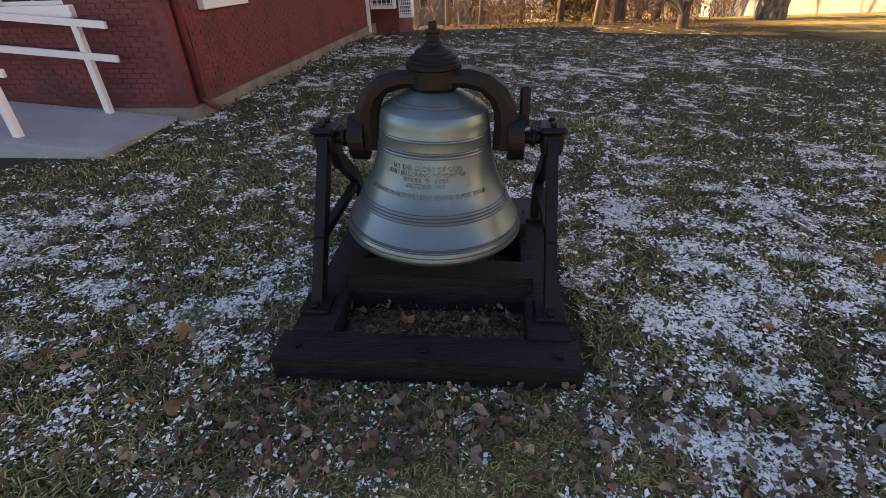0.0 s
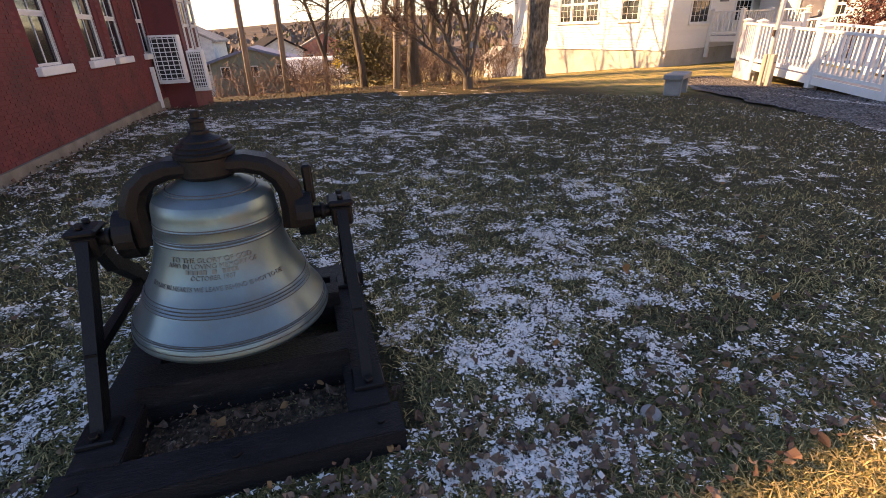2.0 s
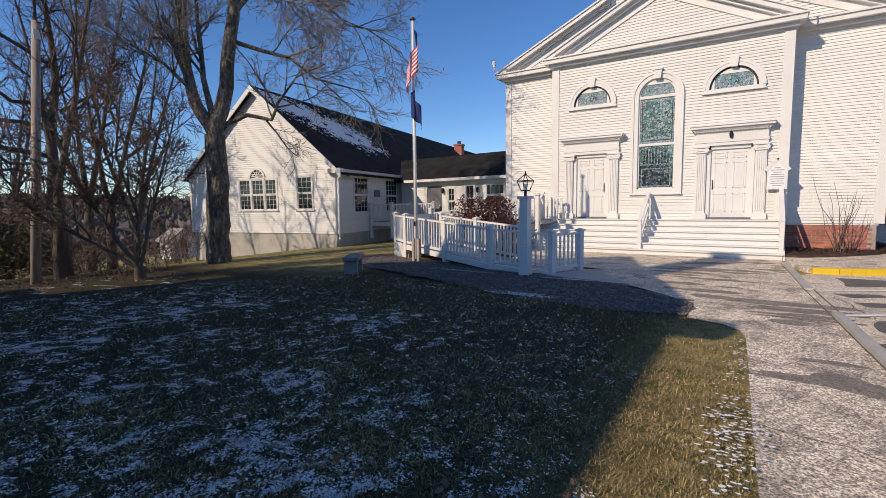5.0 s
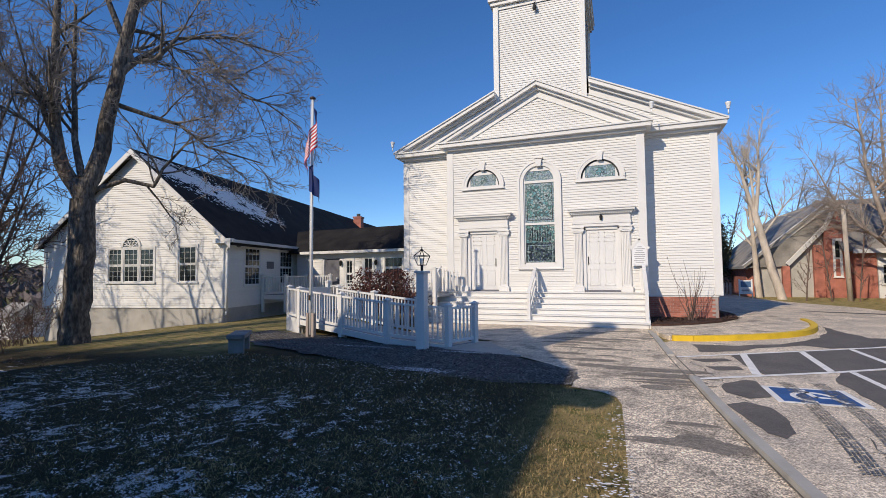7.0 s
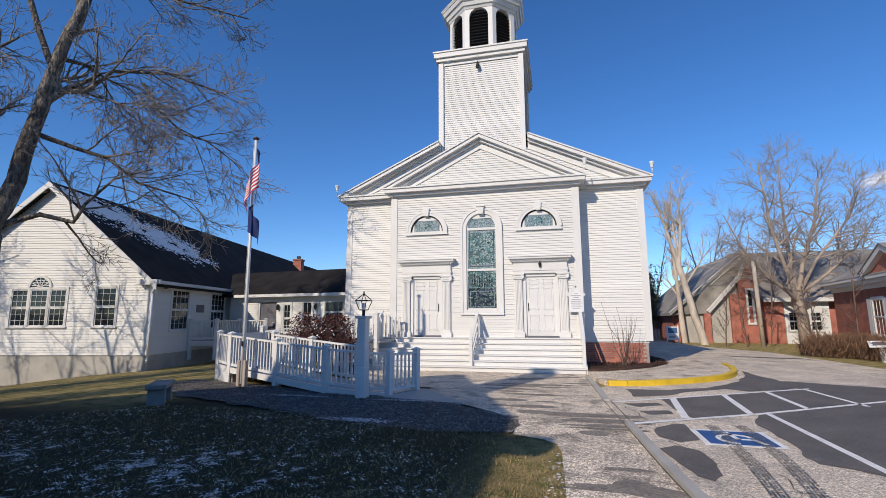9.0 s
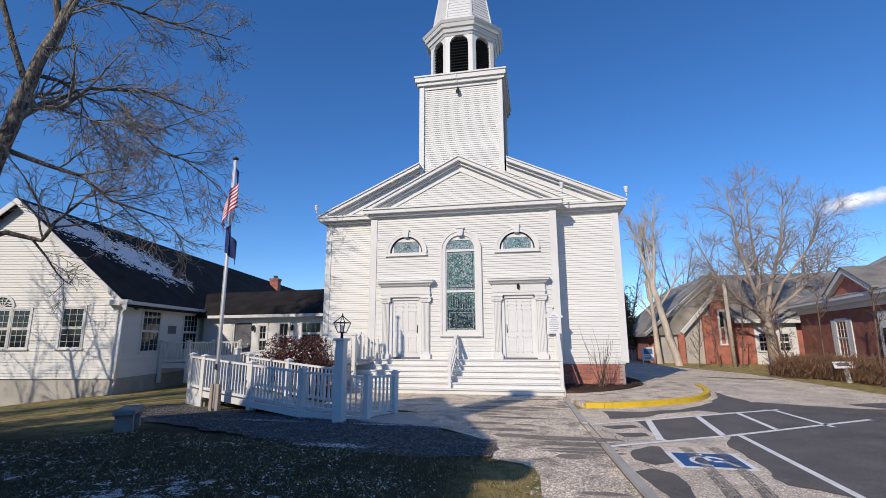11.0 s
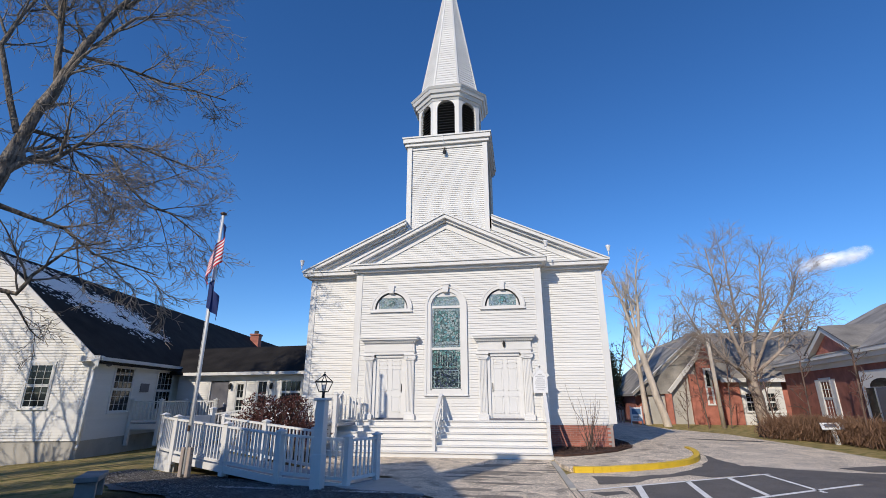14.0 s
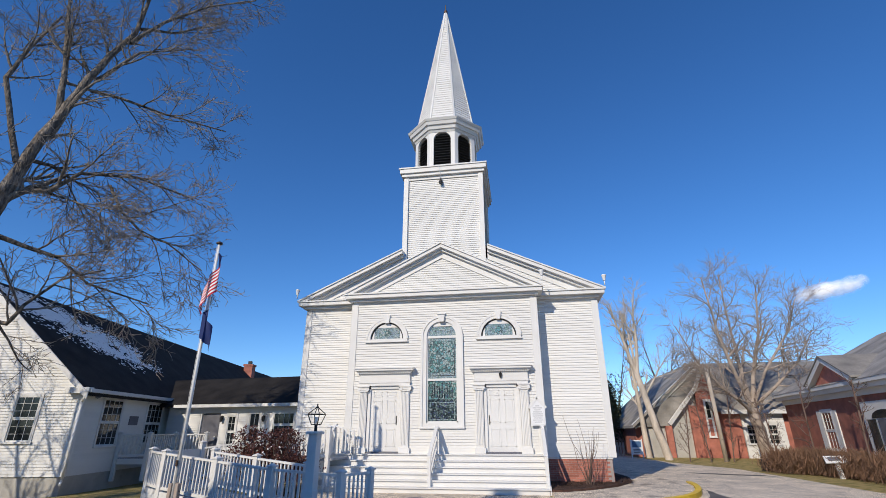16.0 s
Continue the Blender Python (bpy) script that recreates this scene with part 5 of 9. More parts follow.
def build_flagpole():
    x, y = -5.0, -6.6
    p = thing("flagpole", (x, y, 0), "white flagpole held by a grey timber foot", "flagpole")
    part("pole", rod(bmesh.new(), (0.0, 0, 0.1), (0.02, 0, 7.05), 0.05, 0.034, n=12), "white_metal", p)
    for s in (-1, 1):
        part("foot_post", bx(-0.05 + s * 0.1, 0.05 + s * 0.1, -0.06, 0.06, 0, 0.72, bevel=0.01), "pole_wood", p, "weathered grey foot timber")
    part("foot_bolt", rod(bmesh.new(), (-0.17, 0, 0.55), (0.17, 0, 0.55), 0.012, n=6), "black", p)
    part("truck", lathe(bmesh.new(), [(0.03, 7.02), (0.09, 7.05), (0.09, 7.08), (0.03, 7.12), (0, 7.13)], 10, (0.02, 0, 0)), "copper", p)
    part("halyard", rod(bmesh.new(), (-0.06, -0.02, 1.1), (-0.03, -0.02, 7.0), 0.006, n=5), "white_metal", p)
    part("cleat", bx(-0.02, 0.02, -0.09, -0.05, 1.1, 1.24), "copper", p)

    def cloth(name, top, hoist, droop, sway, colour, label):
        """A flag that hangs limp in folds over its pole; colour(s, t) picks the slot."""
        nu, nv = 40, 39
        vs, fs, slots = [], [], []
        for j in range(nv + 1):
            t = j / nv
            for i in range(nu + 1):
                s = i / nu
                a = s * 5.2 + 0.5 * t
                vs.append((0.04 + sway * (math.sin(a) - 0.5 * s - 0.35 * t * s) + 0.03 * math.sin(s * 17 + t * 3), -0.07 - 0.09 * (1 - math.cos(a)) - 0.03 * math.cos(s * 17), top - t * hoist * (1 - 0.3 * s) - droop * s ** 1.15))
        for j in range(nv):
            for i in range(nu):
                a = j * (nu + 1) + i
                fs.append((a, a + 1, a + nu + 2, a + nu + 1))
                slots.append(colour((i + 0.5) / nu, (j + 0.5) / nv))
        f = tagged(raw(name, vs, fs, ["flag_red", "flag_white", "flag_blue"], slots=slots, smooth=True), label, "flag")
        f.matrix_world = Matrix.Translation((x, y, 0)) @ Matrix.Rotation(radians(42), 4, "Z")
        return f
    cloth("national_flag", 6.75, 1.0, 1.15, 0.13, lambda s, t: 2 if s < 0.38 and t < 0.54 else (0 if int(t * 13) % 2 == 0 else 1), "limp striped red and white flag with a blue canton")
    cloth("state_flag", 5.1, 0.8, 0.65, -0.11, lambda s, t: 2, "limp dark blue flag on the same pole")


placed(RAMP_PLOT, build_flagpole)


def build_bench():
    m = Matrix.Translation((-5.0, -9.05, -0.02)) @ Matrix.Rotation(radians(-50), 4, "Z")
    b = thing("stone_bench", (0, 0, 0), "grey granite slab bench on the lawn", "bench")
    part("seat", turned(bx(-0.5, 0.5, -0.2, 0.2, 0.36, 0.46, bevel=0.012), m), "granite", b)
    for s in (-1, 1):
        part("leg", turned(bx(s * 0.36 - 0.06, s * 0.36 + 0.06, -0.17, 0.17, -0.03, 0.36, bevel=0.01), m), "granite", b)


placed(RAMP_PLOT, build_bench)


def leaf_cloud(name, centre, radii, count, size, material, seed, parent=None, flat=0.0, lumps=9):
    """Many small leaves in an uneven crown."""
    rnd = random.Random(seed)
    c = Vector(centre)
    blobs = [(Vector((rnd.uniform(-0.6, 0.6) * radii[0], rnd.uniform(-0.6, 0.6) * radii[1], rnd.uniform(-0.5, 0.55) * radii[2])), rnd.uniform(0.35, 0.6)) for _ in range(lumps)]
    vs, fs = [], []
    for _ in range(count):
        o, k = rnd.choice(blobs)
        d = Vector((rnd.gauss(0, 1), rnd.gauss(0, 1), rnd.gauss(0, 1))).normalized() * (rnd.random() ** 0.4)
        p = c + o + Vector((d.x * radii[0] * k, d.y * radii[1] * k, d.z * radii[2] * k))
        a = Vector((rnd.gauss(0, 1), rnd.gauss(0, 1), rnd.gauss(0, 1) * (1 - flat))).normalized() * size * rnd.uniform(0.6, 1.3)
        b = a.orthogonal().normalized() * size * 0.36
        b.rotate(Matrix.Rotation(rnd.uniform(0, 6.28), 3, a))
        n = len(vs)
        vs += [tuple(p - a * 0.5), tuple(p + b * 0.5), tuple(p + a * 0.5), tuple(p - b * 0.5)]
        fs.append((n, n + 1, n + 2, n + 3))
    return raw(name, vs, fs, material, parent)


def stems(name, base, tips, r, material, parent, seed, kinks=4):
    rnd = random.Random(seed)
    bm = bmesh.new()
    for t in tips:
        p, q = Vector(base) + Vector((rnd.uniform(-0.1, 0.1), rnd.uniform(-0.1, 0.1), 0)), Vector(t)
        prev, rr = p, r
        for k in range(1, kinks + 1):
            nxt = p.lerp(q, k / kinks) + Vector((rnd.gauss(0, 0.03), rnd.gauss(0, 0.03), 0)) * (q - p).length * 0.6
            rod(bm, prev, nxt, rr, rr * 0.75, n=5, caps=False)
            prev, rr = nxt, rr * 0.75
    ob = part("stem_tangle", bm, material, parent)
    ob["kind"] = "stuff"
    return ob


def build_bush():
    b = thing("rhododendron_bush", (0, 0, 0), "russet-leaved evergreen bush behind the ramp", "bush")
    rnd = random.Random(3)
    stems("stems", (-4.95, -2.7, 0), [(-4.95 + rnd.uniform(-0.9, 0.9), -2.7 + rnd.uniform(-0.7, 0.7), rnd.uniform(1.1, 1.8)) for _ in range(26)], 0.03, "bark_dark", b, 4)
    leaf_cloud("leaves", (-4.85, -2.7, 1.12), (1.6, 1.15, 1.05), 9500, 0.12, "rhodo", 8, b, lumps=26)
    leaf_cloud("pale_flowerheads", (-4.7, -3.1, 1.35), (0.75, 0.6, 0.5), 40, 0.12, "snow", 9, b)["kind"] = "stuff"


placed(RAMP_PLOT, build_bush)


# ---- parking lot, kerbs and beds ----
def band(name, p, q, w, z, material, parent, label=""):
    """A flat painted strip on the ground."""
    p, q = Vector((*p, z)), Vector((*q, z))
    s = Vector((-(q - p).y, (q - p).x, 0)).normalized() * w / 2
    return raw(name, [tuple(p - s), tuple(q - s), tuple(q + s), tuple(p + s)], [(0, 1, 2, 3)], material, parent, label)


M["cedar"] = mat("browned_cedar", (0.15, 0.125, 0.055), 0.9, vary=0.35, scale=2, object_random=0.4)
M["stain_dark"] = mat("tyre_rubber_on_asphalt", (0.13, 0.125, 0.12), 0.85, vary=0.3, scale=6, speckle=0.6, second=(0.30, 0.29, 0.27), mix=0.45)


def wobbly(pts, n=8, amp=0.06, seed=1):
    """A hand-laid outline: rounded corners and slow wavering."""
    out, m = [], len(pts)
    for i in range(m):
        p0, p1, p2, p3 = (Vector(pts[(i + k - 1) % m]) for k in range(4))
        for k in range(n):
            t = k / n
            c = 0.5 * (2 * p1 + (p2 - p0) * t * 0.6 + (2 * p2 - 2 * p1 - (p2 - p0) * 0.6) * t) * 1.0
            c = p1.lerp(p2, t).lerp(c, 0.5)
            c = c + Vector((noise.noise((c.x * 1.6, c.y * 1.6, seed)), noise.noise((c.x * 1.6, c.y * 1.6, seed + 9.5)))) * amp * 2.6 + Vector((noise.noise((c.x * 9, c.y * 9, seed)), noise.noise((c.x * 9, c.y * 9, seed + 9.5)))) * amp * 0.5
            out.append((c.x, c.y))
    for _ in range(2):
        out = [((out[i - 1][0] + 2 * out[i][0] + out[(i + 1) % len(out)][0]) / 4, (out[i - 1][1] + 2 * out[i][1] + out[(i + 1) % len(out)][1]) / 4) for i in range(len(out))]
    return out


for i, (pts, amp) in enumerate((
        ([(4.72, -6.0), (6.1, -5.12), (7.2, -4.45), (8.6, -3.6), (9.7, -4.85), (8.4, -5.95), (7.1, -6.62), (6.05, -7.3), (4.85, -8.0), (4.66, -7.1)], 0.02),
        ([(8.15, -3.95), (8.4, -2.3), (9.6, -2.9), (11.6, -3.5), (11.9, -4.6), (9.4, -5.1)], 0.05),
        ([(3.85, -6.75), (4.5, -6.45), (4.6, -6.75), (4.1, -7.1)], 0.03), ([(4.05, -7.45), (4.55, -7.3), (4.6, -7.6), (4.2, -7.75)], 0.03),
        ([(4.08, -4.7), (5.1, -4.6), (6.06, -4.15), (7.3, -2.6), (8.0, -0.9), (8.3, 0.3), (8.3, -1.41), (8.5, -2.59), (8.4, -3.6), (6.9, -4.55), (6.5, -4.2), (5.4, -4.9), (4.9, -5.5), (4.2, -5.75)], 0.04),
        ([(5.62, -8.3), (5.98, -7.42), (7.7, -6.28), (9.6, -5.02), (11.8, -4.3), (12.0, -9.0), (8.6, -13.0), (6.4, -11.0), (5.82, -10.49), (5.5, -10.4), (5.5, -9.9), (5.72, -9.2)], 0.05),
        ([(4.05, -8.78), (4.39, -8.46), (4.59, -8.49), (4.63, -8.98), (4.5, -9.48), (4.19, -9.71), (3.99, -9.44)], 0.03),
        ([(3.91, -10.11), (4.15, -9.89), (4.37, -10.12), (4.4, -10.68), (4.34, -11.05), (4.17, -11.26), (4.06, -11.16), (4.0, -10.7)], 0.03),
        ([(6.6, 7.5), (7.6, 7.0), (8.37, 2.82), (8.25, -0.1), (8.0, 1.44), (7.16, 5.46)], 0.04),
        ([(10.6, -2.4), (12.6, -1.6), (12.9, -2.6), (11.0, -3.1)], 0.05), ([(9.6, 6.8), (12.3, 5.8), (12.6, 5.2), (10.2, 6.2)], 0.05))):
    sheet("sealed_patch", wobbly(pts, 16, amp, i), 0.0115 + 0.0003 * i, "seal", "black sealed patch on the asphalt", "asphalt patch")


def build_markings():
    g = thing("parking_lines", (0, 0, 0), "worn white parking lines on the asphalt", "road marking", kind="structure")
    for p, q, w in (((3.68, -6.62), (8.4, -3.75), 0.10), ((3.71, -8.65), (6.0, -7.36), 0.11), ((6.0, -7.36), (9.6, -5.0), 0.10), ((4.95, -5.88), (4.70, -8.0), 0.13), ((6.14, -5.15), (5.90, -7.38), 0.12),
                    ((7.21, -4.52), (7.11, -6.6), 0.11), ((8.25, -3.91), (8.33, -6.1), 0.10), ((6.2, -7.3), (6.05, -12.6), 0.10)):
        band("line", p, q, w, 0.0165, "line", g)
    s = thing("access_symbol", (0, 0, 0), "blue parking symbol with a white border on the asphalt", "road marking", kind="structure")
    A, B, C, D = Vector((4.55, -8.82)), Vector((4.53, -9.75)), Vector((5.52, -9.77)), Vector((5.54, -8.81))

    def uv(u, v):
        p = A.lerp(D, u).lerp(B.lerp(C, u), v)
        return (p.x, p.y)
    part("border", pz([uv(0, 0), uv(1, 0), uv(1, 1), uv(0, 1)], "z", 0.0135, 0.017), "line", s)
    part("field", pz([uv(0.08, 0.08), uv(0.92, 0.08), uv(0.92, 0.92), uv(0.08, 0.92)], "z", 0.0145, 0.0185), "blue_mark", s)
    bm = bmesh.new()

    def blot(pts):
        prism(bm, [uv(*p) for p in pts], "z", 0.016, 0.0200)
    for i in range(14):
        a0, a1 = radians(100 + i * 17), radians(100 + (i + 1) * 17)
        blot([(0.5 + 0.2 * math.cos(a0), 0.58 + 0.24 * math.sin(a0)), (0.5 + 0.27 * math.cos(a0), 0.58 + 0.32 * math.sin(a0)), (0.5 + 0.27 * math.cos(a1), 0.58 + 0.32 * math.sin(a1)), (0.5 + 0.2 * math.cos(a1), 0.58 + 0.24 * math.sin(a1))])
    blot([(0.44, 0.25), (0.51, 0.25), (0.55, 0.62), (0.48, 0.62)])
    blot([(0.48, 0.55), (0.7, 0.55), (0.7, 0.62), (0.48, 0.62)])
    blot([(0.66, 0.55), (0.73, 0.55), (0.82, 0.82), (0.75, 0.82)])
    blot([(0.42, 0.13), (0.5, 0.13), (0.5, 0.21), (0.42, 0.21)])
    part("symbol", bm, "line", s)
    # tyre scrubs across the symbol
    t = thing("tyre_marks", (0, 0, 0), "dark tyre marks on the asphalt", "tyre mark", kind="structure")
    rnd = random.Random(4)
    for k, (x, y) in enumerate(((4.93, -8.5), (5.36, -8.45))):
        vs, fs = [], []
        for q in range(95):
            f = q / 95
            px, py = x - 0.06 * f - (0.30 + 0.1 * k) * f * f, y - 3.6 * f
            for j in range(5):
                if rnd.random() < 0.12 + 0.25 * abs(noise.noise((px * 3, py * 3, j))):
                    continue
                u, v = px + (j - 2) * 0.036, py + (0.012 if j % 2 else 0)
                b = len(vs)
                vs += [(u - 0.014, v - 0.013, 0.0215), (u + 0.014, v - 0.011, 0.0215), (u + 0.014, v + 0.013, 0.0215), (u - 0.014, v + 0.011, 0.0215)]
                fs.append((b, b + 1, b + 2, b + 3))
        tagged(raw("tread_mark", vs, fs, "stain_dark", t), kind="stuff")


build_markings()


def build_kerbs():
    k = thing("kerb", (0, 0, 0), "narrow worn concrete kerb between walk and lot", "kerb", kind="structure")
    for p, q in zip(KERB_LINE, KERB_LINE[1:]):
        if p[1] > -6.5:
            part("kerb_stone", beam(bmesh.new(), (*p, 0.01), (*q, 0.01), 0.13, 0.07), "concrete", k)
        elif p[1] < -8:
            part("kerb_stone", beam(bmesh.new(), (*p, 0.025), (*q, 0.025), 0.11, 0.09), "concrete", k)
        for o, w in ((0.072, 0.022), (-0.068, 0.018)):
            band("joint", (p[0] + o, p[1]), (q[0] + o, q[1]), w, 0.0180, "seal", k)
    i = thing("kerb_island", (0, 0, 0), "paved island with a bright yellow painted kerb", "kerb", kind="structure")
    edge = [(3.83, -4.15), (4.54, -4.05), (5.56, -3.5), (6.56, -2.75), (7.25, -1.95), (7.75, -0.9), (8.1, 0.44), (8.2, 1.55), (7.9, 4.0), (7.4, 7.0)]
    part("island_paving", pz([(x - 0.08, y + 0.08) for x, y in edge] + [(7.1, 20), (5.75, 20), (5.75, 0.72), (3.45, 0.72), (3.5, -3.0)], "z", -0.05, 0.10), "walk", i)
    rim = edge[:8]
    for _ in range(2):
        rim = [rim[0]] + [(a[0] * (1 - w) + b[0] * w, a[1] * (1 - w) + b[1] * w) for a, b in zip(rim, rim[1:]) for w in (0.25, 0.75)] + [rim[-1]]
    for p, q in zip(rim, rim[1:]):
        part("kerb_stone", beam(bmesh.new(), (*p, 0.065), (*q, 0.065), 0.16, 0.15), "yellow", i, "yellow painted kerb stone")
    m = thing("mulch_bed", (0, 0, 0), "dark bark mulch bed at the church corner", "flower bed", kind="structure")
    outline = [(3.5, 0.68), (3.5, -1.75), (3.8, -1.75), (4.68, -1.14), (5.6, -0.15), (6.3, 1.2), (6.5, 2.6), (6.3, 4.5), (5.75, 4.5), (5.72, 0.68)]
    vs, fs = [], []
    rnd = random.Random(2)
    part("bed", pz(outline, "z", 0.05, 0.16), "mulch", m)
    for _ in range(2600):
        x, y = rnd.uniform(3.5, 6.4), rnd.uniform(-1.75, 2.8)
        if (x < 5.8 and y > 0.6) or y < -1.75 + (x - 3.8) * 0.9 or x > 6.35:
            continue
        a = rnd.uniform(0, 6.28)
        d, e = Vector((math.cos(a), math.sin(a), rnd.uniform(-0.3, 0.5))) * rnd.uniform(0.02, 0.06), Vector((-math.sin(a), math.cos(a), rnd.uniform(-0.3, 0.3))) * 0.012
        c = Vector((x, y, 0.165 + rnd.uniform(0, 0.03)))
        b = len(vs)
        vs += [tuple(c - d - e), tuple(c + d - e), tuple(c + d + e), tuple(c - d + e)]
        fs.append((b, b + 1, b + 2, b + 3))
    tagged(raw("bark_chips", vs, fs, "mulch", m), kind="stuff")
    s = thing("bare_shrub", (0, 0, 0), "leafless shrub of thin pale stems in the mulch bed", "shrub")
    tips = [(4.78 + rnd.gauss(0, 0.36), -0.2 + rnd.gauss(0, 0.22), 0.9 + 1.35 * rnd.random()) for _ in range(22)]
    stems("stems", (4.75, -0.2, 0.15), tips, 0.016, "twig_warm", s, 6, 5)


build_kerbs()
M["gravel"] = mat("dark_gravel", (0.145, 0.13, 0.12), 0.95, vary=0.4, scale=3, fine=35, bump=1.0, bump_scale=30, dist=0.03)
sheet("gravel_bed", wobbly([(-7.4, -5.4), (-4.4, -6.45), (-2.5, -7.1), (-1.0, -6.9), (0.6, -7.5), (1.3, -8.1), (1.9, -8.8), (1.95, -9.7), (0.7, -9.8), (-0.4, -9.7), (-1.35, -9.4), (-3.2, -8.6), (-5.6, -7.9), (-7.4, -6.8)], 30, 0.08, 3), 0.022, "gravel", "dark grey gravel bed along the ramp", "gravel")
ramp_foot = thing("concrete_apron", (0, 0, 0), "grey concrete slab at the foot of the ramp", "slab", kind="structure")
part("slab", pz([(-1.25, -6.95), (-0.69, -5.78), (-0.37, -5.8), (0.74, -7.45), (-0.65, -7.4)], "z", -0.05, 0.03), "concrete", ramp_foot)


def build_cracks():
    """Meandering cracks and worn joints in the old asphalt."""
    rnd = random.Random(31)
    g = thing("asphalt_cracks", (0, 0, 0), "thin dark cracks in the worn asphalt", "crack", kind="structure")
    lines = [((2.7, -13.0), (3.9, -13.4)), ((2.68, -11.2), (3.8, -11.5)), ((2.8, -15.0), (4.2, -15.2)), ((2.0, -8.9), (3.7, -9.3)), ((-0.8, -5.2), (3.5, -6.3)), ((0.4, -2.8), (3.4, -4.2)), ((1.6, -2.0), (1.9, -8.2)),
             ((4.4, -11.2), (6.0, -12.4)), ((4.9, -10.9), (5.2, -13.5)), ((3.9, -7.0), (4.3, -10.0)), ((8.6, 0.9), (12.9, -2.2)), ((8.4, 3.0), (12.4, 6.4)), ((9.4, 1.0), (9.8, 10.5)), ((8.5, -7.5), (12.0, -6.0))]
    for (x, y), (u, v) in lines:
        n = int(math.hypot(u - x, v - y) / 0.12) + 2
        off, vs, fs = 0.0, [], []
        d = Vector((u - x, v - y)).normalized()
        for i in range(n + 1):
            off = off * 0.9 + rnd.gauss(0, 0.035)
            w = rnd.uniform(0.002, 0.009)
            px, py = x + (u - x) * i / n - d.y * off, y + (v - y) * i / n + d.x * off
            vs += [(px - d.y * w, py + d.x * w, 0.0155), (px + d.y * w, py - d.x * w, 0.0155)]
            if i:
                b = 2 * i
                fs.append((b - 2, b - 1, b + 1, b))
        raw("crack", vs, fs, "seal", g)
    d = thing("damp_stains", (0, 0, 0), "dark damp stains on the worn asphalt", "stain", kind="structure")
    for i in range(44):
        cx, cy = rnd.uniform(1.2, 3.3), rnd.uniform(-8.6, -2.6)
        if rnd.random() < 0.4:
            cx, cy = rnd.uniform(2.9, 3.6), rnd.uniform(-12.5, -8)
        sx, sy = rnd.uniform(0.15, 0.75), rnd.uniform(0.05, 0.2)
        rim = [(cx + sx * math.cos(k * math.tau / 28) * (1 + 0.45 * noise.noise((k * 0.9, i, 0))), cy + sy * math.sin(k * math.tau / 28) * (1 + 0.6 * noise.noise((k * 1.3, i, 5)))) for k in range(28)]
        raw("stain", [(px, py, 0.0130 + 0.00008 * i) for px, py in rim], [tuple(range(28))], "stain", d)


M["stain"] = mat("damp_asphalt", (0.23, 0.20, 0.165), 0.88, vary=0.2, scale=4, fine=80, bump=0.5, bump_scale=110, speckle=0.9, grit=75)
build_cracks()


def build_cloud():
    """A thin torn bank of vapour, bulging towards the south, far over the trees."""
    c = tagged(new("cloud"), "small white fair-weather cloud low over the trees", "cloud", kind="structure")
    vs, fs = [], []
    nu, nv = 40, 16
    for j in range(nv + 1):
        v = 2 * j / nv - 1
        for i in range(nu + 1):
            u = 2 * i / nu - 1
            p = Vector((520, 822, 216)) + Vector((0.85, -0.53, 0)) * u * 72 + Vector((0, 0, u * 10 + v * 22)) + Vector((-0.47, -0.88, 0)) * 14 * (1 - u * u) * (1 - v * v)
            vs.append(tuple(p))
    for j in range(nv):
        for i in range(nu):
            a = j * (nu + 1) + i
            fs.append((a, a + 1, a + nu + 2, a + nu + 1))
    o = raw("vapour", vs, fs, "cloud_white", c, smooth=True)
    o["kind"] = "stuff"
    edge = o.data.attributes.new("thickness", "FLOAT", "POINT")
    edge.data.foreach_set("value", [(1 - (2 * i / nu - 1) ** 2) * (1 - abs(2 * j / nv - 1) ** 1.4) for j in range(nv + 1) for i in range(nu + 1)])
    o.visible_shadow = False


M["cloud_white"] = mat("cloud_white", (0.85, 0.86, 0.88), 1.0, vary=0.03, scale=0.05, bump=0)
cn = M["cloud_white"].node_tree
thick = cn.nodes.new("ShaderNodeAttribute")
thick.attribute_name = "thickness"
wisp = cn.nodes.new("ShaderNodeTexNoise")
wisp.inputs["Scale"].default_value, wisp.inputs["Detail"].default_value = 0.035, 5.0
cn.links.new(cn.nodes["Geometry"].outputs["Position"], wisp.inputs["Vector"])
both = cn.nodes.new("ShaderNodeMath")
both.operation = "MULTIPLY_ADD"
both.inputs[1].default_value = 1.1
cn.links.new(wisp.outputs["Fac"], both.inputs[0])
cn.links.new(thick.outputs["Fac"], both.inputs[2])
soft_edge = cn.nodes.new("ShaderNodeMapRange")
soft_edge.inputs[1].default_value, soft_edge.inputs[2].default_value = 0.95, 1.5
cn.links.new(both.outputs[0], soft_edge.inputs[0])
cn.links.new(soft_edge.outputs[0], cn.nodes["Principled BSDF"].inputs["Alpha"])
build_cloud()


# ---- bell ----
BX, BY = 1.8, -17.78


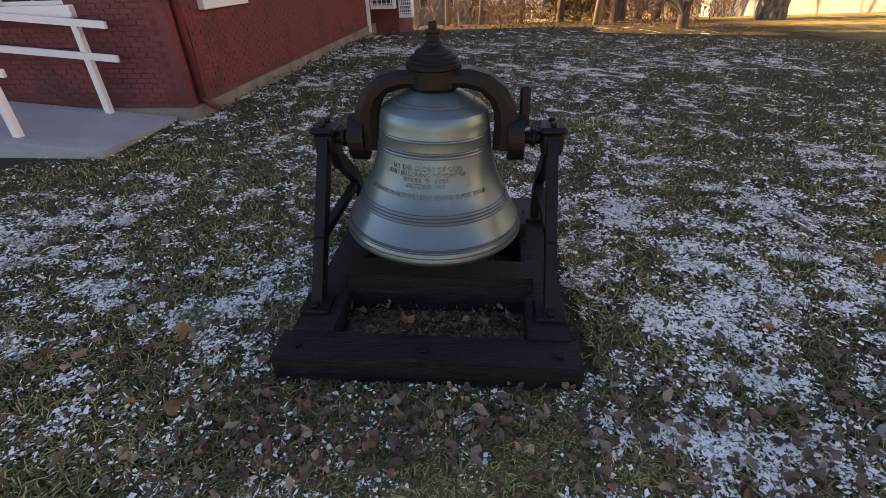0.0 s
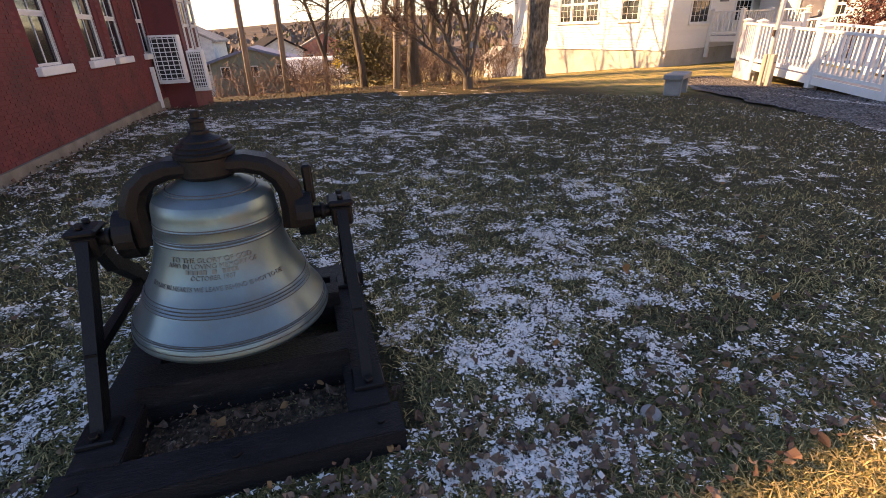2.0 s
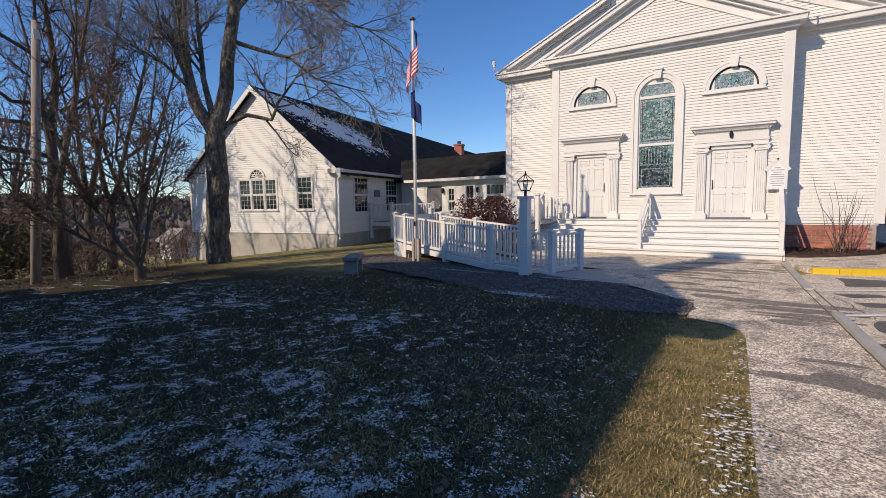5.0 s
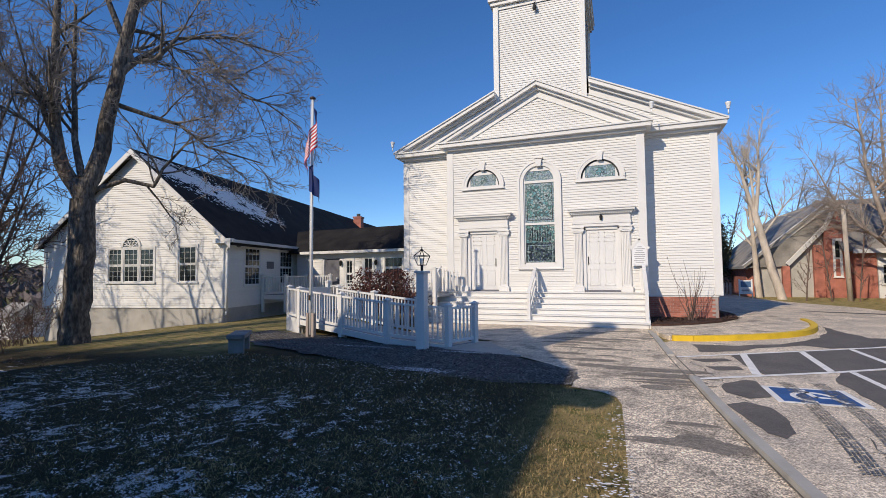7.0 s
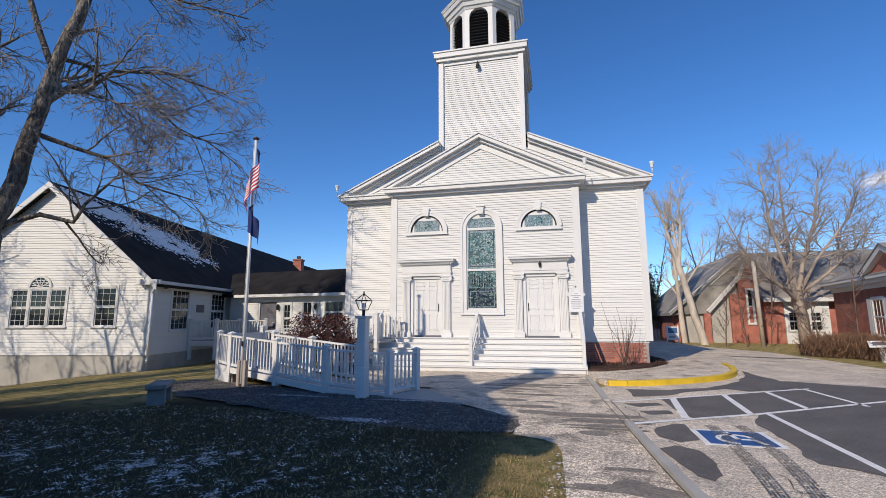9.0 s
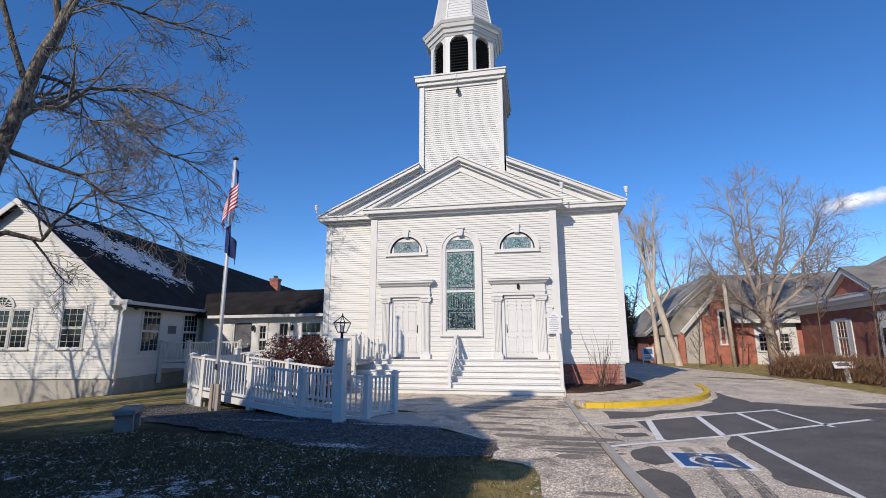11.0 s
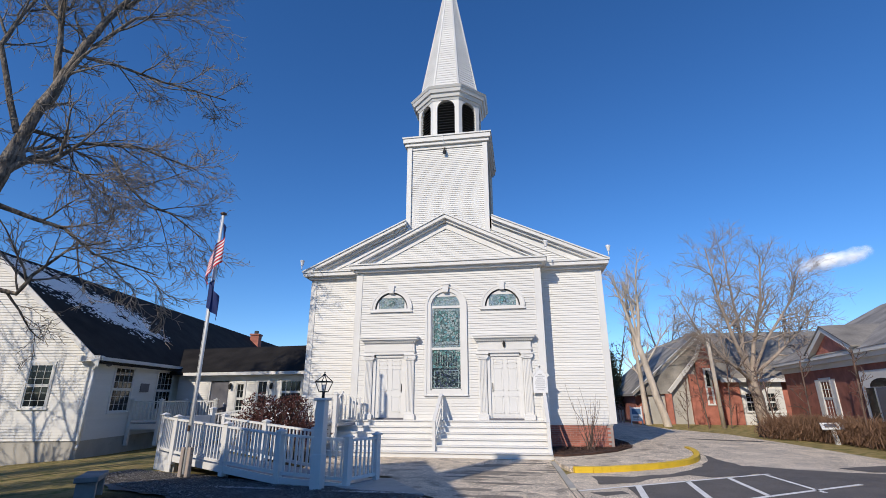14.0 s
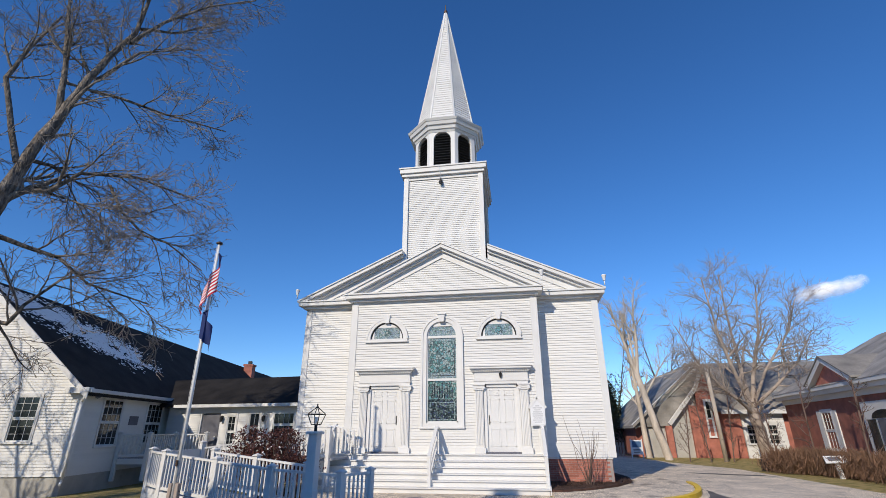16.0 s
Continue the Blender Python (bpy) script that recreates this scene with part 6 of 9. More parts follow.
def build_bell():
    b = thing("bell_stand", (BX, BY, 0), "black timber base with iron stands for a bell", "bell frame")
    b.location = (0, 0, 0)

    def timber(name, x0, x1, y0, y1, z0, z1, worn=0.006):
        bm = bx(x0, x1, y0, y1, z0, z1)
        long_y = (y1 - y0) > (x1 - x0)
        bmesh.ops.subdivide_edges(bm, edges=[e for e in bm.edges if abs((e.verts[0].co - e.verts[1].co)[1 if long_y else 0]) > 0.3], cuts=14)
        bmesh.ops.bevel(bm, geom=[e for e in bm.edges if len(e.link_faces) == 2 and e.calc_face_angle(0) > 1.0], offset=worn, segments=2, affect="EDGES")
        for v in bm.verts:
            v.co += Vector((noise.noise(v.co * 5), noise.noise(v.co * 5 + Vector((9, 0, 0))), noise.noise(v.co * 5 + Vector((0, 9, 0))))) * 0.0035
        return part(name, bm, "black_wood", b)
    timber("front_beam", 2.58, 2.79, -18.57, -16.99, 0.0, 0.16)
    timber("rear_beam", 0.85, 1.05, -18.57, -16.99, 0.0, 0.16)
    for y0, y1 in ((-18.52, -18.29), (-17.25, -17.03)):
        timber("side_beam", 1.0, 2.60, y0, y1, 0.01, 0.17)
    timber("cross_beam", 2.0, 2.2, -18.32, -17.2, 0.02, 0.27)
    timber("cross_beam", 1.35, 1.52, -18.32, -17.2, 0.02, 0.27)
    for x in (2.7,):
        for y in (-18.45, -17.1, -17.78):
            part("bolt", rod(bmesh.new(), (x, y, 0.16), (x, y, 0.175), 0.022, n=8), "black_iron", b)
    for side, yb in ((-1, -18.44), (1, -17.12)):
        st = part("stand", bx(BX - 0.07, BX + 0.07, yb - 0.06, yb + 0.06, 0.90, 1.02, bevel=0.012), "black_iron", b, "black iron A-shaped stand")
        for fx, top in ((2.38, 1.80), (1.22, 1.80)):
            bm = bmesh.new()
            s = 1 if fx > BX else -1
            # a broad curved leg with a thin edge rib
            prof = [(fx, 0.17), (BX + s * 0.04, 0.97)] if s > 0 else [(fx, 0.17), (fx - s * 0.02, 0.4), (fx - s * 0.18, 0.60), (BX + s * 0.18, 0.76), (BX + s * 0.05, 0.95)]
            for (xa, za), (xb, zb) in zip(prof, prof[1:]):
                beam(bm, (xa, yb, za - 0.01), (xb, yb, zb + 0.01), 0.085, 0.06, up=(0, 1, 0))
            part("leg", bm, "black_iron", st)
            part("foot", bx(fx - 0.09, fx + 0.09, yb - 0.085, yb + 0.085, 0.168, 0.20, bevel=0.008), "black_iron", st)
            part("foot_bolt", rod(bmesh.new(), (fx + s * 0.05, yb, 0.2), (fx + s * 0.05, yb, 0.225), 0.022, n=6), "black_iron", st)
        part("brace", beam(bmesh.new(), (2.2, yb, 0.5), (1.4, yb, 0.5), 0.05, 0.05), "black_iron", st)
        part("bearing_cap", bx(BX - 0.085, BX + 0.085, yb - 0.075, yb + 0.075, 1.02, 1.06, bevel=0.014), "black_iron", st)
        for s in (-1, 1):
            part("cap_bolt", rod(bmesh.new(), (BX + s * 0.05, yb, 1.06), (BX + s * 0.05, yb, 1.085), 0.018, n=6), "black_iron", st)

    # the bell itself with its yoke
    t = thing("church_bell", (0, 0, 0), "pale bronze church bell with raised inscription in an iron yoke", "bell")
    prof = [(0.50, 0.44), (0.535, 0.435), (0.545, 0.455), (0.542, 0.475), (0.53, 0.50), (0.531, 0.507), (0.526, 0.514), (0.527, 0.521), (0.521, 0.528), (0.497, 0.565), (0.470, 0.605), (0.453, 0.635), (0.456, 0.643),
            (0.447, 0.652), (0.449, 0.660), (0.440, 0.669), (0.442, 0.677), (0.430, 0.690), (0.405, 0.735), (0.378, 0.79), (0.356, 0.85), (0.340, 0.91), (0.330, 0.965), (0.332, 0.972), (0.327, 0.982), (0.329, 0.990), (0.323, 1.0),
            (0.319, 1.045), (0.321, 1.052), (0.316, 1.062), (0.313, 1.11), (0.308, 1.14), (0.295, 1.168), (0.27, 1.188), (0.235, 1.202), (0.237, 1.208), (0.228, 1.213), (0.18, 1.235), (0.15, 1.255), (0.11, 1.262), (0.10, 1.30)]
    inner = [(0.09, 1.22), (0.24, 1.14), (0.27, 1.0), (0.31, 0.8), (0.40, 0.6), (0.47, 0.5), (0.50, 0.44)]
    shell = part("bell", lathe(bmesh.new(), inner + prof[1:], 96, (BX, BY, 0)), "bronze", t)
    swing = Matrix.Translation((BX, BY, 1.28)) @ Matrix.Rotation(radians(-2.4), 4, "X") @ Matrix.Translation((-BX, -BY, -1.28))
    # shade of the ring grooves, painted as thin dark bands on the shell
    for z in (0.479, 0.512, 0.524, 0.640, 0.655, 0.672, 0.687, 0.968, 0.981, 0.996, 1.048, 1.060, 1.204, 1.214):
        rr = max(r for r, _ in [(r0 + (r1 - r0) * (z - z0) / max(1e-6, z1 - z0), 0) for (r0, z0), (r1, z1) in zip(prof[1:], prof[2:]) if z0 <= z <= z1]) + 0.0015
        part("ring_line", lathe(bmesh.new(), [(rr - 0.012, z - 0.003), (rr, z - 0.003), (rr - 0.001, z + 0.003), (rr - 0.012, z + 0.003)], 72, (BX, BY, 0)), "bronze_dark", shell)
    part("clapper", lathe(bmesh.new(), [(0.02, 1.2), (0.02, 0.6), (0.07, 0.52), (0.08, 0.46), (0.05, 0.40), (0, 0.39)], 16, (BX, BY, 0)), "black_iron", t)
    yoke = part("yoke", lathe(bmesh.new(), [(0.0, 1.26), (0.125, 1.262), (0.135, 1.28), (0.135, 1.365), (0.15, 1.375), (0.152, 1.392), (0.14, 1.40), (0.142, 1.408), (0.128, 1.42), (0.13, 1.43), (0.10, 1.448), (0.10, 1.458), (0.085, 1.466), (0.055, 1.48), (0.05, 1.485),
                                          (0.05, 1.50), (0.036, 1.505), (0.036, 1.54), (0.04, 1.545), (0.04, 1.56), (0.022, 1.565), (0.022, 1.595), (0.018, 1.6), (0, 1.6)], 32, (BX, BY, 0)), "black_iron", t, "black cast iron yoke")
    for s in (-1, 1):
        path = [(0.10, 1.325), (0.19, 1.322), (0.28, 1.295), (0.35, 1.235), (0.388, 1.155), (0.40, 1.06), (0.395, 0.93)]
        bm = bmesh.new()
        ring = []
        for i, (d, z) in enumerate(path):
            a = Vector(path[max(0, i - 1)])
            c = Vector(path[min(len(path) - 1, i + 1)])
            tan = (c - a).normalized()
            nrm = Vector((-tan.y, tan.x))
            th, wd = (0.045, 0.05, 0.052, 0.056, 0.062, 0.068, 0.07)[i], 0.08 + (0.01 if i == 0 else 0)
            ring.append([bm.verts.new((BX + wx * wd * k, BY + s * (d + nrm.x * e * th), z + nrm.y * e * th)) for e, k, wx in ((-1, 0.75, -1), (-1, 0.75, 1), (-0.4, 1, 1), (0.4, 1, 1), (1, 0.75, 1), (1, 0.75, -1), (0.4, 1, -1), (-0.4, 1, -1))])
        for a, c in zip(ring, ring[1:]):
            for i in range(8):
                bm.faces.new((a[i], a[(i + 1) % 8], c[(i + 1) % 8], c[i]))
        bm.faces.new(ring[0])
        bm.faces.new(ring[-1])
        bmesh.ops.recalc_face_normals(bm, faces=bm.faces)
        arm = part("arm", bm, "black_iron", yoke)
        # the rounded cheek that holds the axle
        bm = bmesh.new()
        pts = [(BX + 0.125 * math.cos(k * math.tau / 20), 0.99 + 0.135 * math.sin(k * math.tau / 20)) for k in range(20)]
        ya, yb2 = sorted((BY + s * 0.41, BY + s * 0.50))
        prism(bm, pts, "y", ya, yb2)
        part("cheek", bm, "black_iron", arm)
        part("axle", rod(bmesh.new(), (BX, BY + s * 0.45, 0.985), (BX, BY + s * 0.66, 0.985), 0.038, n=14), "black_iron", arm)
        part("axle_collar", rod(bmesh.new(), (BX, BY + s * 0.54, 0.985), (BX, BY + s * 0.565, 0.985), 0.052, n=14), "black_iron", arm)
    part("lever_stub", bx(BX - 0.05, BX + 0.03, BY + 0.47, BY + 0.525, 1.05, 1.27, bevel=0.012), "black_iron", yoke)

    # cast inscription, wrapped round the waist
    def radius(z):
        for (r0, z0), (r1, z1) in zip(prof[1:], prof[2:]):
            if z0 <= z <= z1:
                return r0 + (r1 - r0) * (z - z0) / max(1e-6, z1 - z0)
        return 0.35

    def wrap(bm, z):
        """Bends flat relief (x along, y up, z out) round the bell, facing the viewer's side at +x."""
        for v in bm.verts:
            u, h, o = v.co
            zz = z + h
            r = radius(zz) + o
            a = u / radius(z) - 0.03
            v.co = (BX + r * math.cos(a), BY + r * math.sin(a), zz)
        return bm

    def words(text, z, size):
        cu = bpy.data.curves.new("inscription", "FONT")
        cu.body, cu.size, cu.align_x, cu.extrude = text, size, "CENTER", 0.003
        ob = new("inscription", cu)
        me = bpy.data.meshes.new_from_object(ob.evaluated_get(bpy.context.evaluated_depsgraph_get()))
        bpy.data.objects.remove(ob)
        bm = bmesh.new()
        bm.from_mesh(me)
        bpy.data.meshes.remove(me)
        for v in bm.verts:
            v.co.z += 0.001
        part("inscription", wrap(bm, z), "bronze_mid", shell)["kind"] = "stuff"

    def bars(spans, z, h):
        bm = bmesh.new()
        for a, c in spans:
            n = max(1, int((c - a) / 0.02))
            for i in range(n):
                box(bm, a + (c - a) * i / n, a + (c - a) * (i + 0.72) / n, 0, h, -0.001, 0.004)
        part("inscription", wrap(bm, z), "bronze_mid", shell)["kind"] = "stuff"
    words("TO THE GLORY OF GOD", 0.905, 0.036)
    words("AND IN LOVING MEMORY OF", 0.875, 0.034)
    bars([(-0.13, -0.02), (0.0, 0.03), (0.05, 0.13)], 0.848, 0.020)
    words("OCTOBER 1907", 0.818, 0.032)
    words("TO LIVE IN HEARTS WE LEAVE BEHIND IS NOT TO DIE", 0.765, 0.031)

    # the bell hangs a little out of true
    for o in (shell, *shell.children, *[c for c in t.children if c.name.startswith("clapper")]):
        o.data.transform(swing)


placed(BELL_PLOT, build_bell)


# ---- trees ----
def tube(vs, fs, pts, r0, r1, n):
    """A tapering tube along a polyline."""
    prev = None
    m = len(pts)
    ref = Vector((0.31, 0.87, 0.38))
    for i, p in enumerate(pts):
        d = (pts[min(i + 1, m - 1)] - pts[max(i - 1, 0)]).normalized()
        s = d.cross(ref)
        s = s.normalized() if s.length > 1e-3 else d.orthogonal().normalized()
        t = d.cross(s)
        r = r0 + (r1 - r0) * i / (m - 1)
        b = len(vs)
        for k in range(n):
            a = k * math.tau / n
            q = p + (s * math.cos(a) + t * math.sin(a)) * r
            vs.append((q.x, q.y, q.z))
        if prev is not None:
            for k in range(n):
                fs.append((prev + k, prev + (k + 1) % n, b + (k + 1) % n, b + k))
        prev = b


def along(pts, t):
    f = t * (len(pts) - 1)
    i = min(int(f), len(pts) - 2)
    return pts[i].lerp(pts[i + 1], f - i), (pts[i + 1] - pts[i]).normalized()


def make_branch(rnd, p, d, length, segs, wob, lift):
    pts = [p.copy()]
    d = d.copy()
    for _ in range(segs):
        d = (d + Vector((rnd.gauss(0, wob), rnd.gauss(0, wob), rnd.gauss(0, wob) + lift))).normalized()
        pts.append(pts[-1] + d * (length / segs))
    return pts


def grow(rnd, store, pts, r0, r1, level, kids, lengths, spread, lift, wob=0.16, start=0.3):
    """Adds a limb to its level's mesh and lets side shoots grow from it."""
    vs, fs = store[min(level, len(store) - 1)]
    tube(vs, fs, pts, r0, r1, (9, 6, 4, 3, 3)[min(level, 4)])
    if level >= len(kids):
        return
    n = kids[level]
    for i in range(n):
        t = start + (1 - start) * (i + rnd.random()) / n
        p, d = along(pts, min(t, 0.995))
        side = d.orthogonal().normalized()
        side.rotate(Matrix.Rotation(rnd.uniform(0, math.tau), 3, d))
        ang = radians(rnd.uniform(*spread))
        nd = (d * math.cos(ang) + side * math.sin(ang)).normalized()
        ln = lengths[level] * rnd.uniform(0.55, 1.15) * (1.1 - 0.45 * t)
        r = max(0.010, (r0 + (r1 - r0) * t) * rnd.uniform(0.5, 0.72))
        grow(rnd, store, make_branch(rnd, p, nd, ln, (6, 5, 4, 3)[min(level, 3)], wob, lift), r, max(0.0055, r * 0.32), level + 1, kids, lengths, spread, lift, wob, 0.15)


def tree(name, label, limbs, kids, lengths, seed, bark="bark", twig="twig", spread=(28, 62), lift=0.05, wob=0.16, start=0.3, group=""):
    """limbs: (list of points, radius at foot, radius at tip); the first is the trunk, and only the others branch when there are others."""
    rnd = random.Random(seed)
    t = thing(name, (0, 0, 0), label, "tree", group)
    store = [([], []), ([], []), ([], []), ([], [])]
    for k, (pts, r0, r1) in enumerate(limbs):
        pts = [Vector(p) for p in pts]
        fine = []
        for a, b in zip(pts, pts[1:]):
            fine += [a.lerp(b, j / 3) + Vector((rnd.gauss(0, 1), rnd.gauss(0, 1), 0)) * 0.12 * min(r0, 0.3) * (1 if j else 0) for j in range(3)]
        fine.append(pts[-1])
        if k == 0 and len(limbs) > 1:
            tube(*store[0], fine, r0, r1, 12)
        else:
            grow(rnd, store, fine, r0, r1, 0, kids, lengths, spread, lift, wob, start)
    for nm, (vs, fs), m in zip(("trunk", "bough", "branchwork", "twig_growth"), store, (bark, bark, twig, twig)):
        if fs:
            ob = raw(nm, vs, fs, m, t, smooth=True)
            if nm != "trunk":
                ob["kind"] = "stuff"
    return t


def build_maple():
    """The big maple on the lawn: a forked trunk, one limb that leans over the lawn, boughs that reach east."""
    fork = (-11.97, -7.99, 3.95)
    stem = [([(-12.03, -8.06, -0.35), (-12.02, -8.05, 0.3), (-12.0, -8.03, 1.4), (-11.97, -7.99, 2.85), fork], 0.40, 0.31)]
    stem += [([fork, (-12.28, -8.38, 4.9), (-12.43, -8.5, 5.9), (-12.5, -8.5, 7.1), (-12.56, -8.5, 9.1), (-12.6, -8.45, 12.0)], 0.22, 0.06),
             ([fork, (-11.8, -7.72, 5.05), (-11.7, -7.54, 6.5), (-11.55, -7.3, 8.4), (-11.38, -7.0, 10.3), (-11.12, -6.6, 12.25), (-10.87, -6.2, 14.15), (-10.62, -5.75, 15.6), (-10.5, -5.6, 18.2)], 0.26, 0.05),
             ([(-12.0, -8.02, 4.6), (-12.32, -8.05, 5.75), (-12.6, -7.97, 7.6), (-12.83, -7.85, 10.1)], 0.11, 0.04)]
    high = [([(-11.27, -6.83, 11.2), (-11.5, -6.9, 12.6), (-11.78, -7.03, 14.2), (-12.2, -7.4, 17.4)], 0.11, 0.04),
            ([(-10.95, -6.3, 13.0), (-10.54, -6.14, 13.6), (-10.05, -5.85, 14.5), (-9.04, -4.7, 15.6)], 0.08, 0.02),
            ([(-10.99, -6.38, 12.5), (-10.38, -5.75, 12.6), (-9.53, -4.74, 12.6), (-8.23, -3.0, 12.9)], 0.06, 0.024),
            ([(-10.64, -5.8, 15.1), (-10.0, -5.3, 16.5), (-9.1, -4.3, 18.3), (-8.0, -3.0, 19.9)], 0.07, 0.024),
            ([(-10.55, -5.65, 15.9), (-10.2, -4.5, 16.8), (-9.6, -2.9, 18.9)], 0.06, 0.024),
            ([(-11.56, -7.3, 9.2), (-12.27, -7.9, 11.9), (-12.4, -7.55, 13.4), (-12.4, -7.0, 15.4)], 0.09, 0.03)]
    low = [([(-11.41, -7.06, 9.4), (-11.25, -6.54, 9.5), (-11.04, -5.94, 9.3), (-10.78, -5.25, 9.2)], 0.07, 0.02),
           ([(-11.39, -7.03, 8.4), (-10.9, -6.67, 8.5), (-10.42, -6.3, 9.3), (-9.46, -5.15, 9.7), (-8.37, -3.8, 9.5)], 0.09, 0.024),
           ([(-10.32, -5.3, 9.4), (-9.84, -5.05, 8.5), (-9.22, -4.6, 7.8), (-8.64, -4.24, 7.65), (-7.8, -3.4, 6.9)], 0.05, 0.02),
           ([(-11.1, -6.55, 8.55), (-10.5, -6.13, 8.4), (-9.9, -5.74, 8.1)], 0.04, 0.02),
           ([(-11.6, -7.35, 6.95), (-10.96, -6.8, 6.7), (-10.32, -6.22, 6.5), (-9.7, -5.7, 5.85), (-8.63, -4.4, 5.5)], 0.08, 0.02),
           ([(-11.85, -7.8, 4.25), (-11.24, -7.28, 4.6), (-10.64, -6.8, 4.45), (-10.32, -6.78, 4.95), (-9.8, -6.43, 5.75), (-9.12, -5.8, 6.2)], 0.08, 0.02),
           ([(-12.34, -8.59, 6.5), (-12.88, -9.0, 7.0), (-13.5, -9.5, 7.8)], 0.07, 0.024),
           ([(-12.27, -8.48, 5.3), (-12.47, -9.2, 6.0), (-12.7, -10.0, 6.4)], 0.06, 0.024)]
    tree("maple_tree", "large bare maple with a thick mottled trunk on the lawn", stem + high + low, (9, 6, 4, 2), (2.3, 1.25, 0.7, 0.36), 11, spread=(24, 58), lift=0.02, wob=0.12)


build_maple()


def plain(name, label, x, y, h, r, seed, lean=(0, 0), kids=(11, 6, 4), lengths=(3.0, 1.5, 0.75), bark="bark_dark", twig="twig_warm", forks=1, start=0.3, spread=(25, 55), lift=0.07, group="", z=None):
    z = (gz(x, y) if z is None else z) - 0.1
    limbs = []
    rnd = random.Random(seed * 7 + 1)
    if forks > 1:
        hf = h * rnd.uniform(0.2, 0.35)
        f = (x + lean[0] * 0.3, y + lean[1] * 0.3, z + hf)
        limbs.append(([(x, y, z), f], r, r * 0.8))
        for i in range(forks):
            a = i * math.tau / forks + rnd.uniform(0, 1)
            e = 0.17 * h
            limbs.append(([f, (f[0] + math.cos(a) * e * 0.45, f[1] + math.sin(a) * e * 0.45, z + hf + (h - hf) * 0.35), (x + lean[0] + math.cos(a) * e, y + lean[1] + math.sin(a) * e, z + h * rnd.uniform(0.85, 1.05))], r * 0.62, 0.025))
    else:
        limbs.append(([(x, y, z), (x + lean[0] * 0.35, y + lean[1] * 0.35, z + h * 0.4), (x + lean[0], y + lean[1], z + h)], r, 0.03))
    return tree(name, label, limbs, kids, lengths, seed, bark, twig, spread, lift, start=start, group=group)


